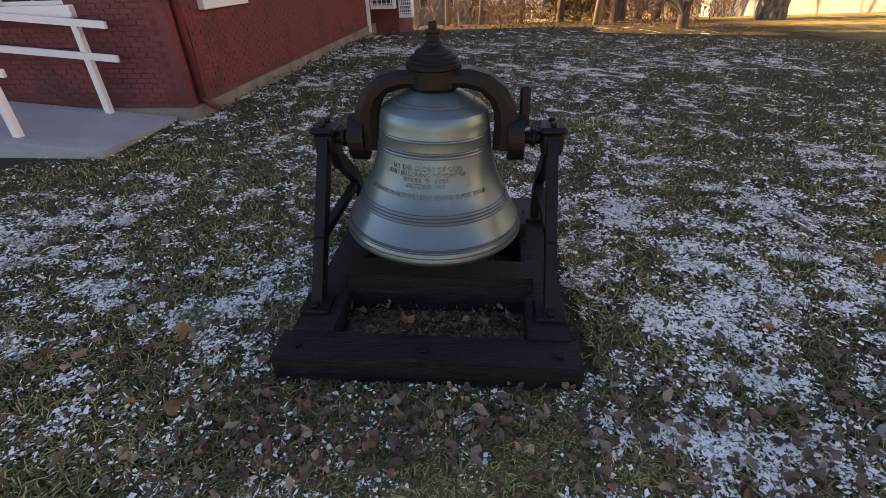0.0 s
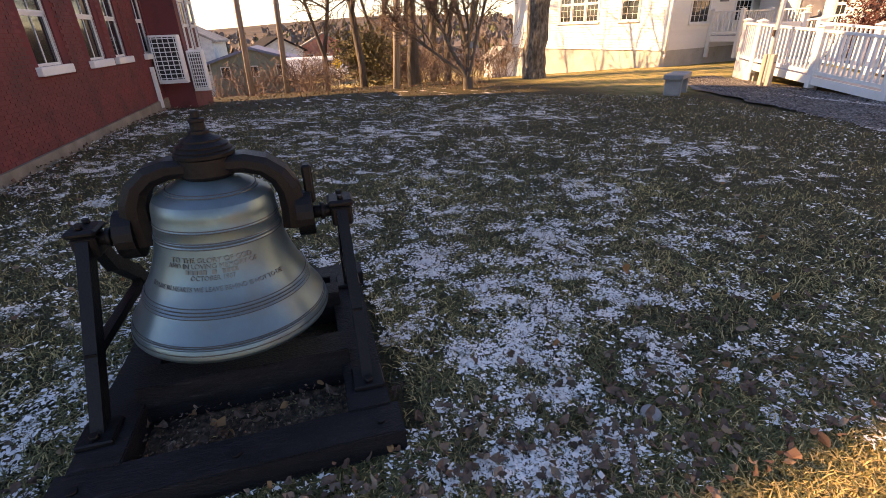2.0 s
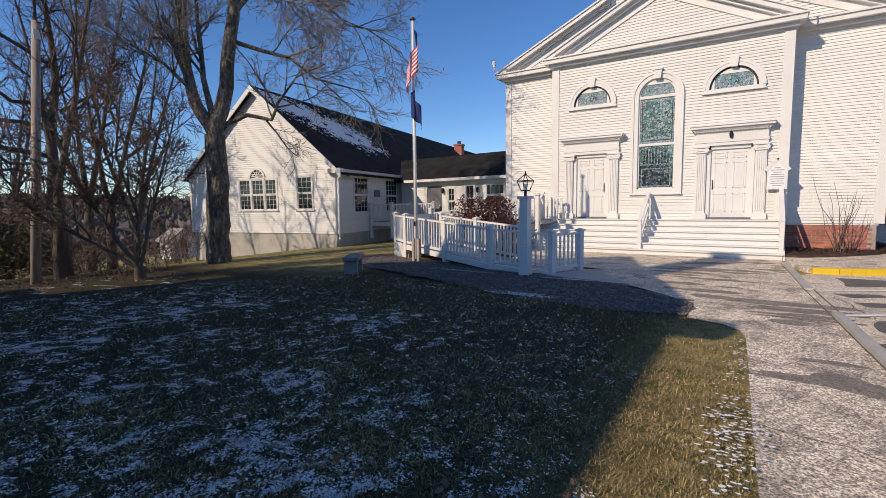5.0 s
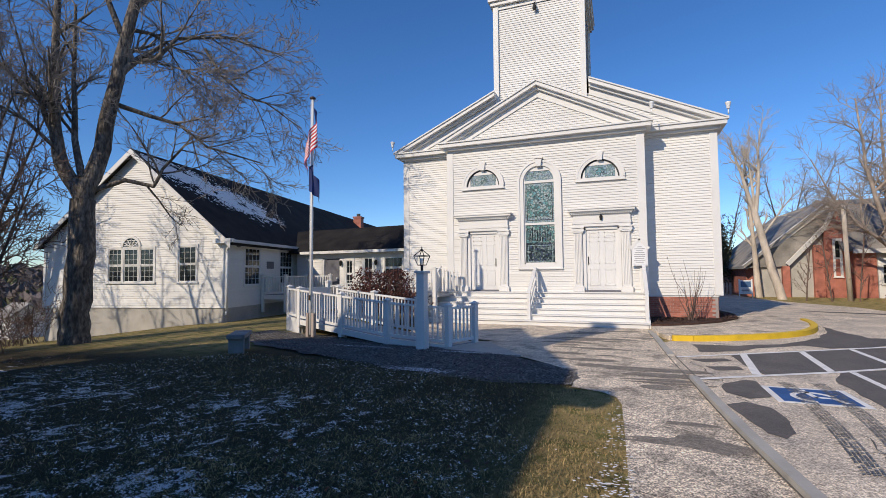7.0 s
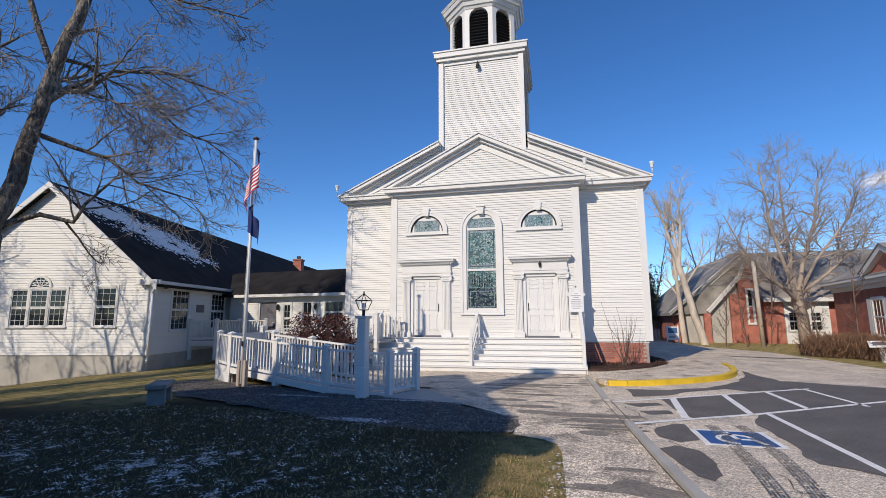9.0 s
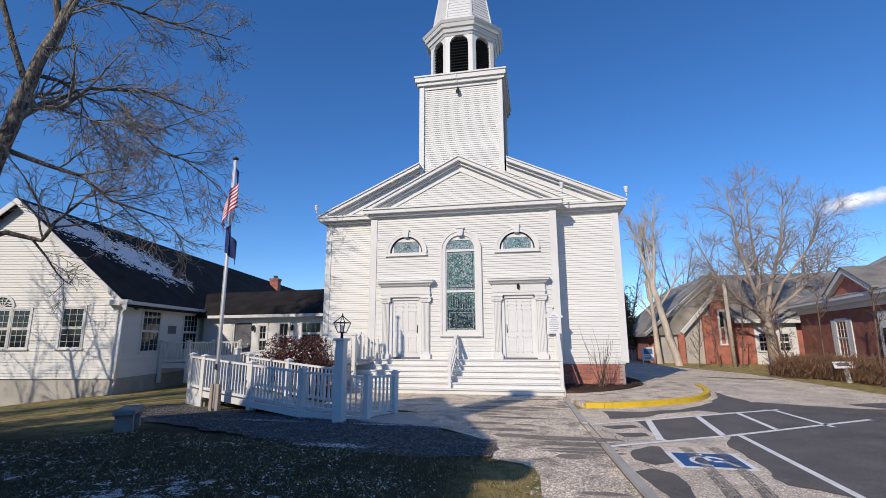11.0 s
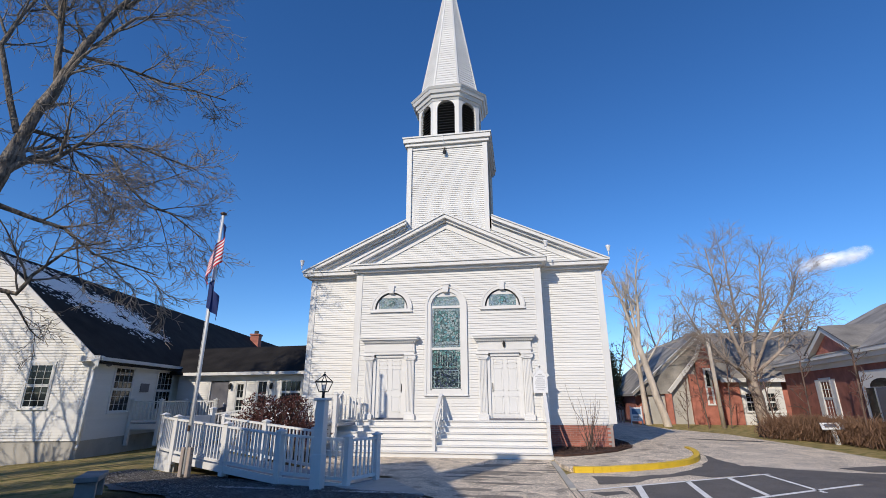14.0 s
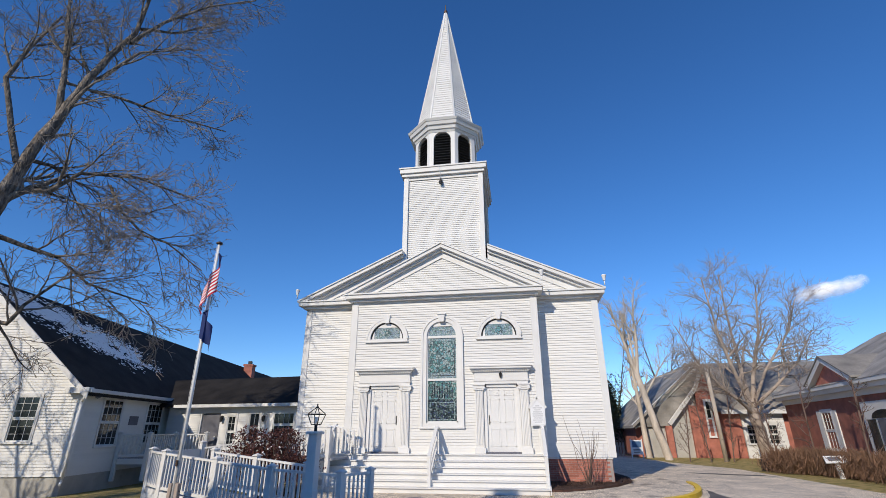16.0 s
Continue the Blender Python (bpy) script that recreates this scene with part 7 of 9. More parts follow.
def build_west_trees():
    g = "bare trees by the west bank"
    lab = "tall bare tree with dark trunk on the west bank"
    plain("bare_tree", lab, -13.6, -13.6, 11, 0.17, 21, (0.3, 0.4), forks=2, group=g)
    plain("bare_tree", lab, -26.2, -9.9, 17, 0.27, 22, (0.5, 0.6), forks=3, group=g)
    plain("bare_tree", lab, -17.8, -11.1, 12, 0.18, 23, (-0.4, 0.5), forks=2, group=g)
    plain("bare_tree", lab, -15.6, -15.2, 12, 0.16, 24, (-0.5, -0.6), forks=2, group=g)
    plain("bare_tree", lab, -25.5, -8.0, 16, 0.24, 25, (0.3, 0.8), forks=3, group=g)
    plain("bare_tree", lab, -26.7, -13.1, 14, 0.2, 26, (0.5, 0.2), forks=3, group=g)
    plain("bare_tree", lab, -22.5, -16.5, 11, 0.17, 27, (-0.5, 0.2), forks=3, group=g)
    # the crooked fruit tree with several stems
    tx, ty, tz = -9.8, -12.6, gz(-9.8, -12.6)
    tree("fruit_tree", "low crooked bare fruit tree with several dark stems", [
        ([(tx, ty, tz - 0.1), (tx, ty, tz + 0.35)], 0.16, 0.14),
        ([(tx, ty, tz + 0.3), (tx - 0.3, ty - 0.5, tz + 1.3), (tx - 0.8, ty - 0.9, tz + 2.4), (tx - 0.9, ty - 1.5, tz + 4.2)], 0.07, 0.016),
        ([(tx, ty, tz + 0.3), (tx + 0.0, ty + 0.3, tz + 1.5), (tx - 0.2, ty + 0.8, tz + 3.0), (tx - 0.2, ty + 1.3, tz + 4.8)], 0.065, 0.016),
        ([(tx, ty, tz + 0.3), (tx - 0.5, ty - 0.8, tz + 1.0), (tx - 0.7, ty - 1.9, tz + 1.8), (tx - 0.6, ty - 2.8, tz + 3.2)], 0.06, 0.016),
        ([(tx, ty, tz + 0.3), (tx - 0.2, ty + 0.1, tz + 1.8), (tx - 0.5, ty - 0.2, tz + 3.4), (tx - 0.4, ty, tz + 5.2)], 0.055, 0.016),
    ], (15, 9, 5), (1.6, 0.9, 0.45), 31, "bark_dark", "twig_warm", (25, 70), 0.03)
    # brush along the bank
    for i, (bx_, by_, hh) in enumerate(((-14.5, -16.8, 1.3), (-16.5, -17.8, 1.5), (-18.5, -12.5, 2.2), (-17.0, -9.0, 2.2), (-20.5, -17.0, 2.4), (-13.0, -11.8, 1.6), (-21, -12, 2.6), (-19, -19.5, 1.6))):
        s = thing("bare_shrub", (0, 0, 0), "tangled leafless brush on the bank", "shrub", "brush on the bank")
        rnd = random.Random(70 + i)
        z0 = gz(bx_, by_)
        st = [([], [])]
        for _ in range(40):
            d = Vector((rnd.gauss(0, 0.55), rnd.gauss(0, 0.55), 1)).normalized()
            b = Vector((bx_ + rnd.gauss(0, 0.6), by_ + rnd.gauss(0, 0.6), z0 - 0.05))
            grow(rnd, st, make_branch(rnd, b, d, hh * rnd.uniform(0.6, 1.1), 5, 0.2, 0.0), 0.014, 0.004, 3, (0, 0, 0, 4, 2), (0, 0, 0, hh * 0.4, hh * 0.2), (25, 60), 0.0)
        raw("stem_tangle", *st[0], "twig_warm", s)["kind"] = "stuff"
    # poles
    for (px, py), (qx, qy), h, r in (((-12.73, -14.33), (-12.6, -13.8), 7.45, 0.13), ((-15.4, -19.5), (-15.4, -19.3), 9.0, 0.11), ((-15.5, -18.2), (-15.5, -17.9), 9.0, 0.11)):
        p = thing("utility_pole", (0, 0, 0), "weathered grey wooden utility pole on the bank", "pole", "utility poles")
        z0 = gz(px, py) - 0.1
        part("pole", rod(bmesh.new(), (px, py, z0), (qx, qy, z0 + h), r, r * 0.78, n=12), "pole_wood", p)
        if h > 8:
            part("crossarm", beam(bmesh.new(), (qx - 0.1, qy - 0.7, z0 + h - 0.5), (qx - 0.1, qy + 0.7, z0 + h - 0.5), 0.09, 0.11), "pole_wood", p)
        else:
            part("pole_cap", bx(qx - 0.1, qx + 0.1, qy - 0.1, qy + 0.1, z0 + h - 0.5, z0 + h - 0.25), "white_metal", p, "grey metal plate")
    for k, (a, b) in enumerate((((-15.4, -19.3, 7.9), (-60, -40, 5)), ((-15.4, -19.3, 7.9), (-15.5, -17.9, 7.9)), ((-15.5, -17.9, 7.9), (-30, 30, 6)), ((-15.4, -19.3, 5.2), (-45, 40, 4)))):
        a, b = Vector(a), Vector(b)
        bm = bmesh.new()
        pts = [a.lerp(b, i / 8) - Vector((0, 0, 4 * (i / 8) * (1 - i / 8) * 0.6)) for i in range(9)]
        for p, q in zip(pts, pts[1:]):
            rod(bm, p, q, 0.012, n=4, caps=False)
        tagged(part("overhead_wire", bm, "black"), "thin black overhead wire between poles", "wire", "overhead wires")
    # evergreen scrub behind the pole
    for cx, cy, h, w, s in ((-21.4, -14.6, 3.4, 1.6, 1), (-24.0, -12.5, 3.6, 1.6, 2)):
        e = thing("cedar_shrub", (0, 0, 0), "shaggy yellow-green evergreen shrub on the bank", "shrub", "evergreen shrubs")
        z0 = gz(cx, cy)
        part("trunk", rod(bmesh.new(), (cx, cy, z0 - 0.1), (cx, cy, z0 + h * 0.8), 0.1, 0.03, n=8), "bark_dark", e)
        leaf_cloud("foliage", (cx, cy, z0 + h * 0.5), (w, w, h * 0.55), 5000, 0.22, "cedar", s, e, lumps=18)


placed(WEST_PLOT, build_west_trees)


def build_spreading_tree():
    """The tree behind the near pole: long level limbs that reach south and droop at the tips."""
    tree("spreading_tree", "dark bare tree with long level limbs on the west bank", [
        ([(-14.04, -11.49, -0.9), (-14.1, -11.69, 1.87), (-14.09, -11.64, 3.44)], 0.17, 0.13),
        ([(-14.09, -11.64, 3.4), (-14.02, -11.43, 5.2), (-14.1, -11.5, 7.4), (-14.0, -11.2, 9.6)], 0.12, 0.03),
        ([(-14.0, -11.75, 3.12), (-13.98, -12.93, 3.3), (-14.2, -13.59, 3.2), (-14.43, -14.32, 3.29), (-14.78, -15.4, 3.33), (-15.1, -16.6, 3.1)], 0.07, 0.012),
        ([(-13.98, -11.66, 3.85), (-13.97, -12.26, 3.99), (-14.27, -13.17, 4.02), (-14.5, -13.9, 3.66), (-14.77, -14.7, 3.58), (-15.0, -15.6, 3.2)], 0.065, 0.012),
        ([(-14.1, -11.45, 4.6), (-14.5, -12.3, 4.6), (-14.77, -12.9, 5.2), (-15.0, -14.1, 5.6), (-15.3, -15.6, 5.5)], 0.06, 0.012),
        ([(-14.05, -11.6, 2.4), (-13.58, -12.65, 2.69), (-13.77, -13.26, 2.56), (-13.99, -13.94, 2.22), (-14.24, -14.7, 1.73)], 0.05, 0.012),
        ([(-14.2, -11.6, 2.94), (-14.85, -12.38, 2.92), (-14.99, -12.79, 3.32), (-15.24, -13.58, 3.07), (-15.46, -14.24, 2.62)], 0.05, 0.012),
        ([(-14.0, -11.4, 5.6), (-13.9, -12.6, 6.2), (-14.2, -14.0, 6.6), (-14.5, -15.6, 6.4)], 0.06, 0.012),
        ([(-14.0, -11.4, 4.4), (-13.7, -10.6, 5.0), (-13.5, -9.9, 6.2)], 0.05, 0.012)],
        (10, 5, 3), (1.3, 0.7, 0.4), 61, "bark_dark", "bark_dark", (25, 60), -0.02, 0.14)


build_spreading_tree()


def build_east_trees():
    # trees across the drive
    tree("leaning_tree", "pale leaning bare tree beside the drive", [
        ([(11.65, 16.3, -0.1), (11.15, 16.9, 2.6), (10.65, 17.4, 5.4)], 0.25, 0.19),
        ([(10.65, 17.4, 5.4), (10.3, 17.6, 7.0), (9.9, 17.9, 8.8), (9.6, 18.0, 10.4)], 0.15, 0.03),
        ([(10.7, 17.3, 5.1), (10.95, 17.5, 7.0), (11.1, 17.8, 9.0), (11.3, 18.0, 10.9)], 0.14, 0.03),
        ([(10.7, 17.4, 5.4), (10.6, 17.6, 7.6), (10.5, 17.8, 9.4)], 0.10, 0.03),
        ([(11.0, 17.1, 3.9), (12.0, 17.2, 5.4), (12.9, 17.3, 6.6)], 0.07, 0.02)],
        (9, 5, 4), (2.0, 1.1, 0.6), 41, "bark_pale", "bark_pale", (25, 60), 0.08)
    plain("bare_tree", "pale straight bare tree beside the drive", 11.0, 18.6, 10.2, 0.22, 42, (-0.5, 0.3), kids=(14, 5, 4), lengths=(2.2, 1.1, 0.6), bark="bark_pale", twig="bark_pale", start=0.4, lift=0.1)
    bx0, by0 = 17.3, 17.05
    tree("oak_tree", "broad bare oak with a rounded crown before a brick house", [
        ([(bx0 + 0.35, by0, -0.1), (bx0 + 0.2, by0, 1.2), (bx0, by0, 3.0)], 0.36, 0.30),
        ([(bx0, by0, 2.9), (bx0 - 0.6, by0 - 0.4, 4.8), (bx0 - 1.3, by0 - 0.6, 7.6), (bx0 - 1.7, by0 - 0.8, 11.6)], 0.17, 0.04),
        ([(bx0, by0, 2.9), (bx0 + 0.6, by0 + 0.2, 5.0), (bx0 + 1.6, by0 + 0.3, 7.8), (bx0 + 2.2, by0 + 0.4, 11.2)], 0.17, 0.04),
        ([(bx0, by0, 2.8), (bx0 - 1.4, by0 - 0.3, 4.1), (bx0 - 2.7, by0 - 0.2, 5.8), (bx0 - 3.7, by0, 8.4)], 0.12, 0.03),
        ([(bx0, by0, 3.0), (bx0 + 1.6, by0 - 0.2, 4.3), (bx0 + 3.3, by0 - 0.3, 5.9), (bx0 + 4.6, by0 - 0.2, 7.8)], 0.12, 0.03),
        ([(bx0, by0, 3.0), (bx0 + 0.1, by0 + 0.6, 5.8), (bx0 + 0.1, by0 + 0.8, 8.8), (bx0 + 0.1, by0 + 0.8, 12.2)], 0.15, 0.03),
        ([(bx0 + 0.05, by0, 2.6), (bx0 - 1.0, by0 - 1.0, 3.4), (bx0 - 2.2, by0 - 1.6, 4.2), (bx0 - 3.0, by0 - 2.0, 5.6)], 0.11, 0.03),
        ([(bx0, by0, 2.9), (bx0 + 0.9, by0 - 0.9, 5.2), (bx0 + 2.6, by0 - 1.3, 7.6), (bx0 + 3.4, by0 - 1.5, 9.6)], 0.11, 0.03)],
        (13, 8, 5), (2.7, 1.5, 0.9), 51, "twig_tan", "twig_tan", (28, 64), 0.03)
    for k, (sx, sy, h) in enumerate(((12.3, 14.6, 3.0), (13.4, 14.4, 3.4), (14.8, 14.9, 3.6), (15.2, 11.0, 3.4), (14.7, 9.2, 2.6), (14.9, 6.6, 3.4), (15.0, 3.4, 3.6))):
        plain("sapling", "slender leafless sapling before the brick house", sx, sy, h, 0.035, 80 + k, (random.Random(k).uniform(-0.4, 0.4), 0.1), kids=(9, 4, 2), lengths=(1.0, 0.5, 0.25), bark="twig_warm", twig="twig_warm", group="saplings", start=0.2)
    p = thing("utility_pole", (0, 0, 0), "pale wooden utility pole across the drive", "pole", "utility poles")
    part("pole", rod(bmesh.new(), (14.41, 14.98, -0.1), (14.3, 14.98, 5.3), 0.13, 0.10, n=10), "bark_pale", p)
    # wood behind the brick house
    for k in range(9):
        plain("background_tree", "bare tree behind the brick house", 7 + k * 4.2, 44 + (k % 3) * 4, 11 + (k % 4), 0.2, 100 + k, kids=(12, 6), lengths=(3.0, 1.2), bark="bark_dark", twig="twig_warm", forks=2, group="background trees", z=0.0)
    for k, (cx, cy, h) in enumerate(((9.3, 24.5, 5.4), (10.6, 29, 6.6), (8.6, 31, 7.2))):
        e = thing("evergreen_tree", (0, 0, 0), "dark green evergreen behind the church", "tree", "evergreen trees")
        part("trunk", rod(bmesh.new(), (cx, cy, -0.1), (cx, cy, h * 0.8), 0.16, 0.04, n=8), "bark_dark", e)
        leaf_cloud("foliage", (cx, cy, h * 0.52), (1.5, 1.5, h * 0.5), 5000, 0.24, "evergreen", 200 + k, e, lumps=20)


build_east_trees()


# ---- brick house to the south ----
def build_brick_house():
    r = thing("brick_house", (0, 0, 0), "dark red painted brick house with white window sills", "house")
    x0, x1, yn, eave = -14.4, -2.1, -22.0, 8.6
    site = HOUSE_PLOT.inverted()
    wins = [(-4.25, -3.12, 1.58, 3.4), (-7.3, -6.25, 1.58, 3.4), (-9.62, -8.62, 1.58, 3.4), (-11.15, -10.25, 1.58, 3.4), (-13.5, -12.7, 1.58, 3.4)]
    north = Matrix.Translation((0, yn, 0)) @ Matrix.Rotation(math.pi, 4, "Z")
    flip = [(-b, -a, c, d) for a, b, c, d in wins]
    bm = wall_slab(bmesh.new(), -x1, -x0, 0.2, eave, 0.016, 0.35, flip)
    part("wall", turned(bm, north), "mortar_red", r)
    part("gable", turned(pz([(-2.6, 6.1), (-12.4, 6.1), (-12.4, 6.45), (-7.5, 10.4), (-2.6, 6.45)], "y", -20.1, -19.85), site), "brick_paint", r)
    east = Matrix.Translation((x1, 0, 0)) @ Matrix.Rotation(math.pi / 2, 4, "Z")
    ewins = [(-24.45, -23.42, 1.58, 3.4)]
    part("wall", turned(wall_slab(bmesh.new(), -50, yn - 0.35, 0.2, eave, 0.016, 0.35, ewins), east), "mortar_red", r)
    part("wall", bx(x0, x0 + 0.35, -50, yn - 0.36, 0.2, eave), "mortar_red", r)
    part("interior", bx(x0 + 0.6, x1 - 0.6, -49, yn - 0.6, 0.2, eave - 0.2), "blind", r, "pale curtains inside")
    part("foundation", prism(bmesh.new(), [(x0 - 0.05, -50), (x1 + 0.05, -50), (x1 + 0.05, yn + 0.06), (x0 - 0.05, yn + 0.06)], "z", -1.2, 0.2), "stone_found", r, "rough weathered stone foundation")
    # unseen roof, gutter, return and chimney, shaped to cast the lawn's shade
    part("roof", turned(pz([(-2.84, 6.72), (-7.5, 10.48), (-12.2, 6.72), (-12.2, 6.98), (-7.5, 10.76), (-2.84, 6.98)], "y", -42, -19.6), site), "roof", r, "dark shingle roof")
    part("gutter", turned(bx(-2.9, -2.72, -42, -20.3, 6.5, 6.72), site), "white", r)
    part("cornice_return", turned(bx(-2.6, -1.62, -20.2, -19.62, 5.9, 6.18), site), "white", r)
    part("chimney", turned(bx(-6.37, -5.67, -21.7, -20.95, 8.6, 12.2), site), "brick", r, "tall brick chimney")
    # pilaster strip and rainwater pipe at the corner
    part("corner_strip", bx(x1 - 0.12, x1 + 0.03, yn - 0.12, yn + 0.03, 0.2, eave), "brick_paint", r)
    bm = rod(bmesh.new(), (x1 - 0.22, yn + 0.07, 0.28), (x1 - 0.22, yn + 0.07, eave), 0.05, n=10)
    rod(bm, (x1 - 0.22, yn + 0.07, 0.28), (x1 - 0.30, yn + 0.25, 0.10), 0.05, n=10)
    part("rain_pipe", bm, "brick_paint", r, "red-brown rainwater pipe")
    bm = bmesh.new()
    pts = [Vector((x1 - 0.36 + 0.03 * math.sin(i * 1.7), yn + 0.04 + 0.01 * math.cos(i), 0.1 + i * 0.35)) for i in range(15)]
    for p, q in zip(pts, pts[1:]):
        rod(bm, p, q, 0.013, n=5, caps=False)
    part("cable", bm, "black", r, "loose black cable")
    for a, b, c, d in flip:
        sash_window(r, a, b, c, d, 0.10, 2, 2, north, casing=0.06, dark="pane")
        part("stone_sill", turned(bx(a - 0.14, b + 0.14, -0.09, 0.1, c - 0.16, c - 0.0, bevel=0.012), north), "white", r, "white painted stone sill")
        part("stone_lintel", turned(bx(a - 0.14, b + 0.14, -0.03, 0.1, d + 0.03, d + 0.22, bevel=0.008), north), "white", r)
    for a, b, c, d in ewins:
        sash_window(r, a, b, c, d, 0.10, 2, 2, east, casing=0.06)
        part("stone_sill", turned(bx(a - 0.14, b + 0.14, -0.09, 0.1, c - 0.16, c, bevel=0.012), east), "white", r, "white painted stone sill")
    # west extension with its plant
    x = thing("brick_extension", (0, 0, 0), "low red brick extension at the end of the house", "house")
    part("wall", bx(-16.5, -13.65, -34, -21.1, -1.2, 3.7), "brick_paint", x)
    part("roof", bx(-16.7, -13.6, -34, -20.95, 3.7, 3.9), "roof", x)
    for k, (a, b) in enumerate(((-14.9, -14.2), (-16.1, -15.4))):
        sash_window(x, -b, -a, 1.6, 3.1, -0.9, 1, 2, north, casing=0.06)
    for xf, ya, yb, za, zb in ((-13.1, -21.95, -21.12, 0.72, 2.08), (-13.62, -21.08, -20.6, 0.4, 1.6)):
        u = thing("air_conditioner", (0, 0, 0), "white outdoor air conditioning unit on the house wall", "air conditioner", "air conditioners")
        part("casing", bx(xf - 0.42, xf, ya, yb, za, zb, bevel=0.02), "white_metal", u)
        # flat black sheet on the casing stands in for the shade inside
        part("recess", bx(xf, xf + 0.006, ya + 0.06, yb - 0.06, za + 0.06, zb - 0.06), "black", u, "flat black panel for the shade behind the grille")
        for i in range(10):
            z = za + 0.1 + i * (zb - za - 0.2) / 9
            part("grille_bar", bx(xf + 0.006, xf + 0.018, ya + 0.06, yb - 0.06, z - 0.012, z + 0.012), "white_metal", u)
        for i in range(5):
            yy = ya + 0.1 + i * (yb - ya - 0.2) / 4
            part("grille_bar", bx(xf + 0.018, xf + 0.028, yy - 0.012, yy + 0.012, za + 0.06, zb - 0.06), "trim_grey", u)
        part("bracket", bx(xf - 0.4, xf - 0.05, ya, yb, za - 0.06, za), "white_metal", u)
    part("white_downpipe", bx(-12.75, -12.63, -21.98, -21.88, 0.0, 1.2), "white", x)
    # deck with its rails
    d = thing("entrance_deck", (0, 0, 0), "low grey painted plank deck beside the brick house", "deck")
    n = 9
    up = 0.09          # the deck climbs to the door as a ramp
    for i in range(n):
        xa = x1 + 0.151 + i * 0.168
        part("plank", beam(bmesh.new(), (xa, -22.24, 0.065), (xa, -28.5, 0.065 + 6.26 * up), 0.163, 0.04), "deck", d)
    part("skirt", pz([(-28.4, -0.08), (-22.28, -0.08), (-22.28, 0.045), (-28.4, 0.045 + 6.1 * up)], "x", x1 + 0.1, x1 + 0.07 + n * 0.168 - 0.03), "deck", d)
    for gx, posts, reach in ((-1.93, (-23.2, -25.3, -27.4), 0.5), (-0.72, (-23.5, -25.8, -28.0), 0.3)):
        g = thing("deck_railing", (0, 0, 0), "white painted board railing on the deck", "railing", "deck railings")
        for py in posts:
            rise = (-22.24 - py) * up
            part("post", bx(gx - 0.045, gx + 0.045, py - 0.045, py + 0.045, 0.06 + rise, 1.3 + rise, bevel=0.006), "white", g)
        for z in (1.30, 0.88):
            y0 = posts[0] + reach
            part("rail", beam(bmesh.new(), (gx + 0.068, y0, z + (-22.24 - y0) * up), (gx + 0.068, -28.4, z + 6.16 * up), 0.044, 0.09), "white", g)
    # brick courses
    build_bricks(r, (x1, -26.6, 0.21), (0, 1, 0), 22, 30, "brick_paint", proud=0.0045, keep=lambda p: p.y > -23.9 and p.z < 1.5, skip=lambda a, z, l, h: a + l > 4.5 or (-24.6 < -26.6 + a + l and -26.6 + a < -23.3 and 1.36 < z + 0.21 + h))

    def over_window(a, z, l, h):
        u, z = x1 - a, z + 0.21
        return any(p - 0.18 < u and u - l < q + 0.18 and c - 0.2 < z + h and z < t + 0.25 for p, q, c, t in wins) or u - l < x0
    build_bricks(r, (x1, yn, 0.21), (-1, 0, 0), 60, 64, "brick_paint", stop=0, proud=0.0045, skip=over_window)


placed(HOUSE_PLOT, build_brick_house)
# brick base of the church beside the mulch bed
base = [o for o in church.children if o.name.startswith("foundation")][0]
build_bricks(base, (3.5, MY + 0.03, 0.02), (1, 0, 0), 11, 12, "brick", skip=lambda a, z, l, h: a + l > 2.18)
build_bricks(base, (NX + MW - 0.03, MY + 0.03, 0.02), (0, 1, 0), 20, 12, "brick", stop=0)


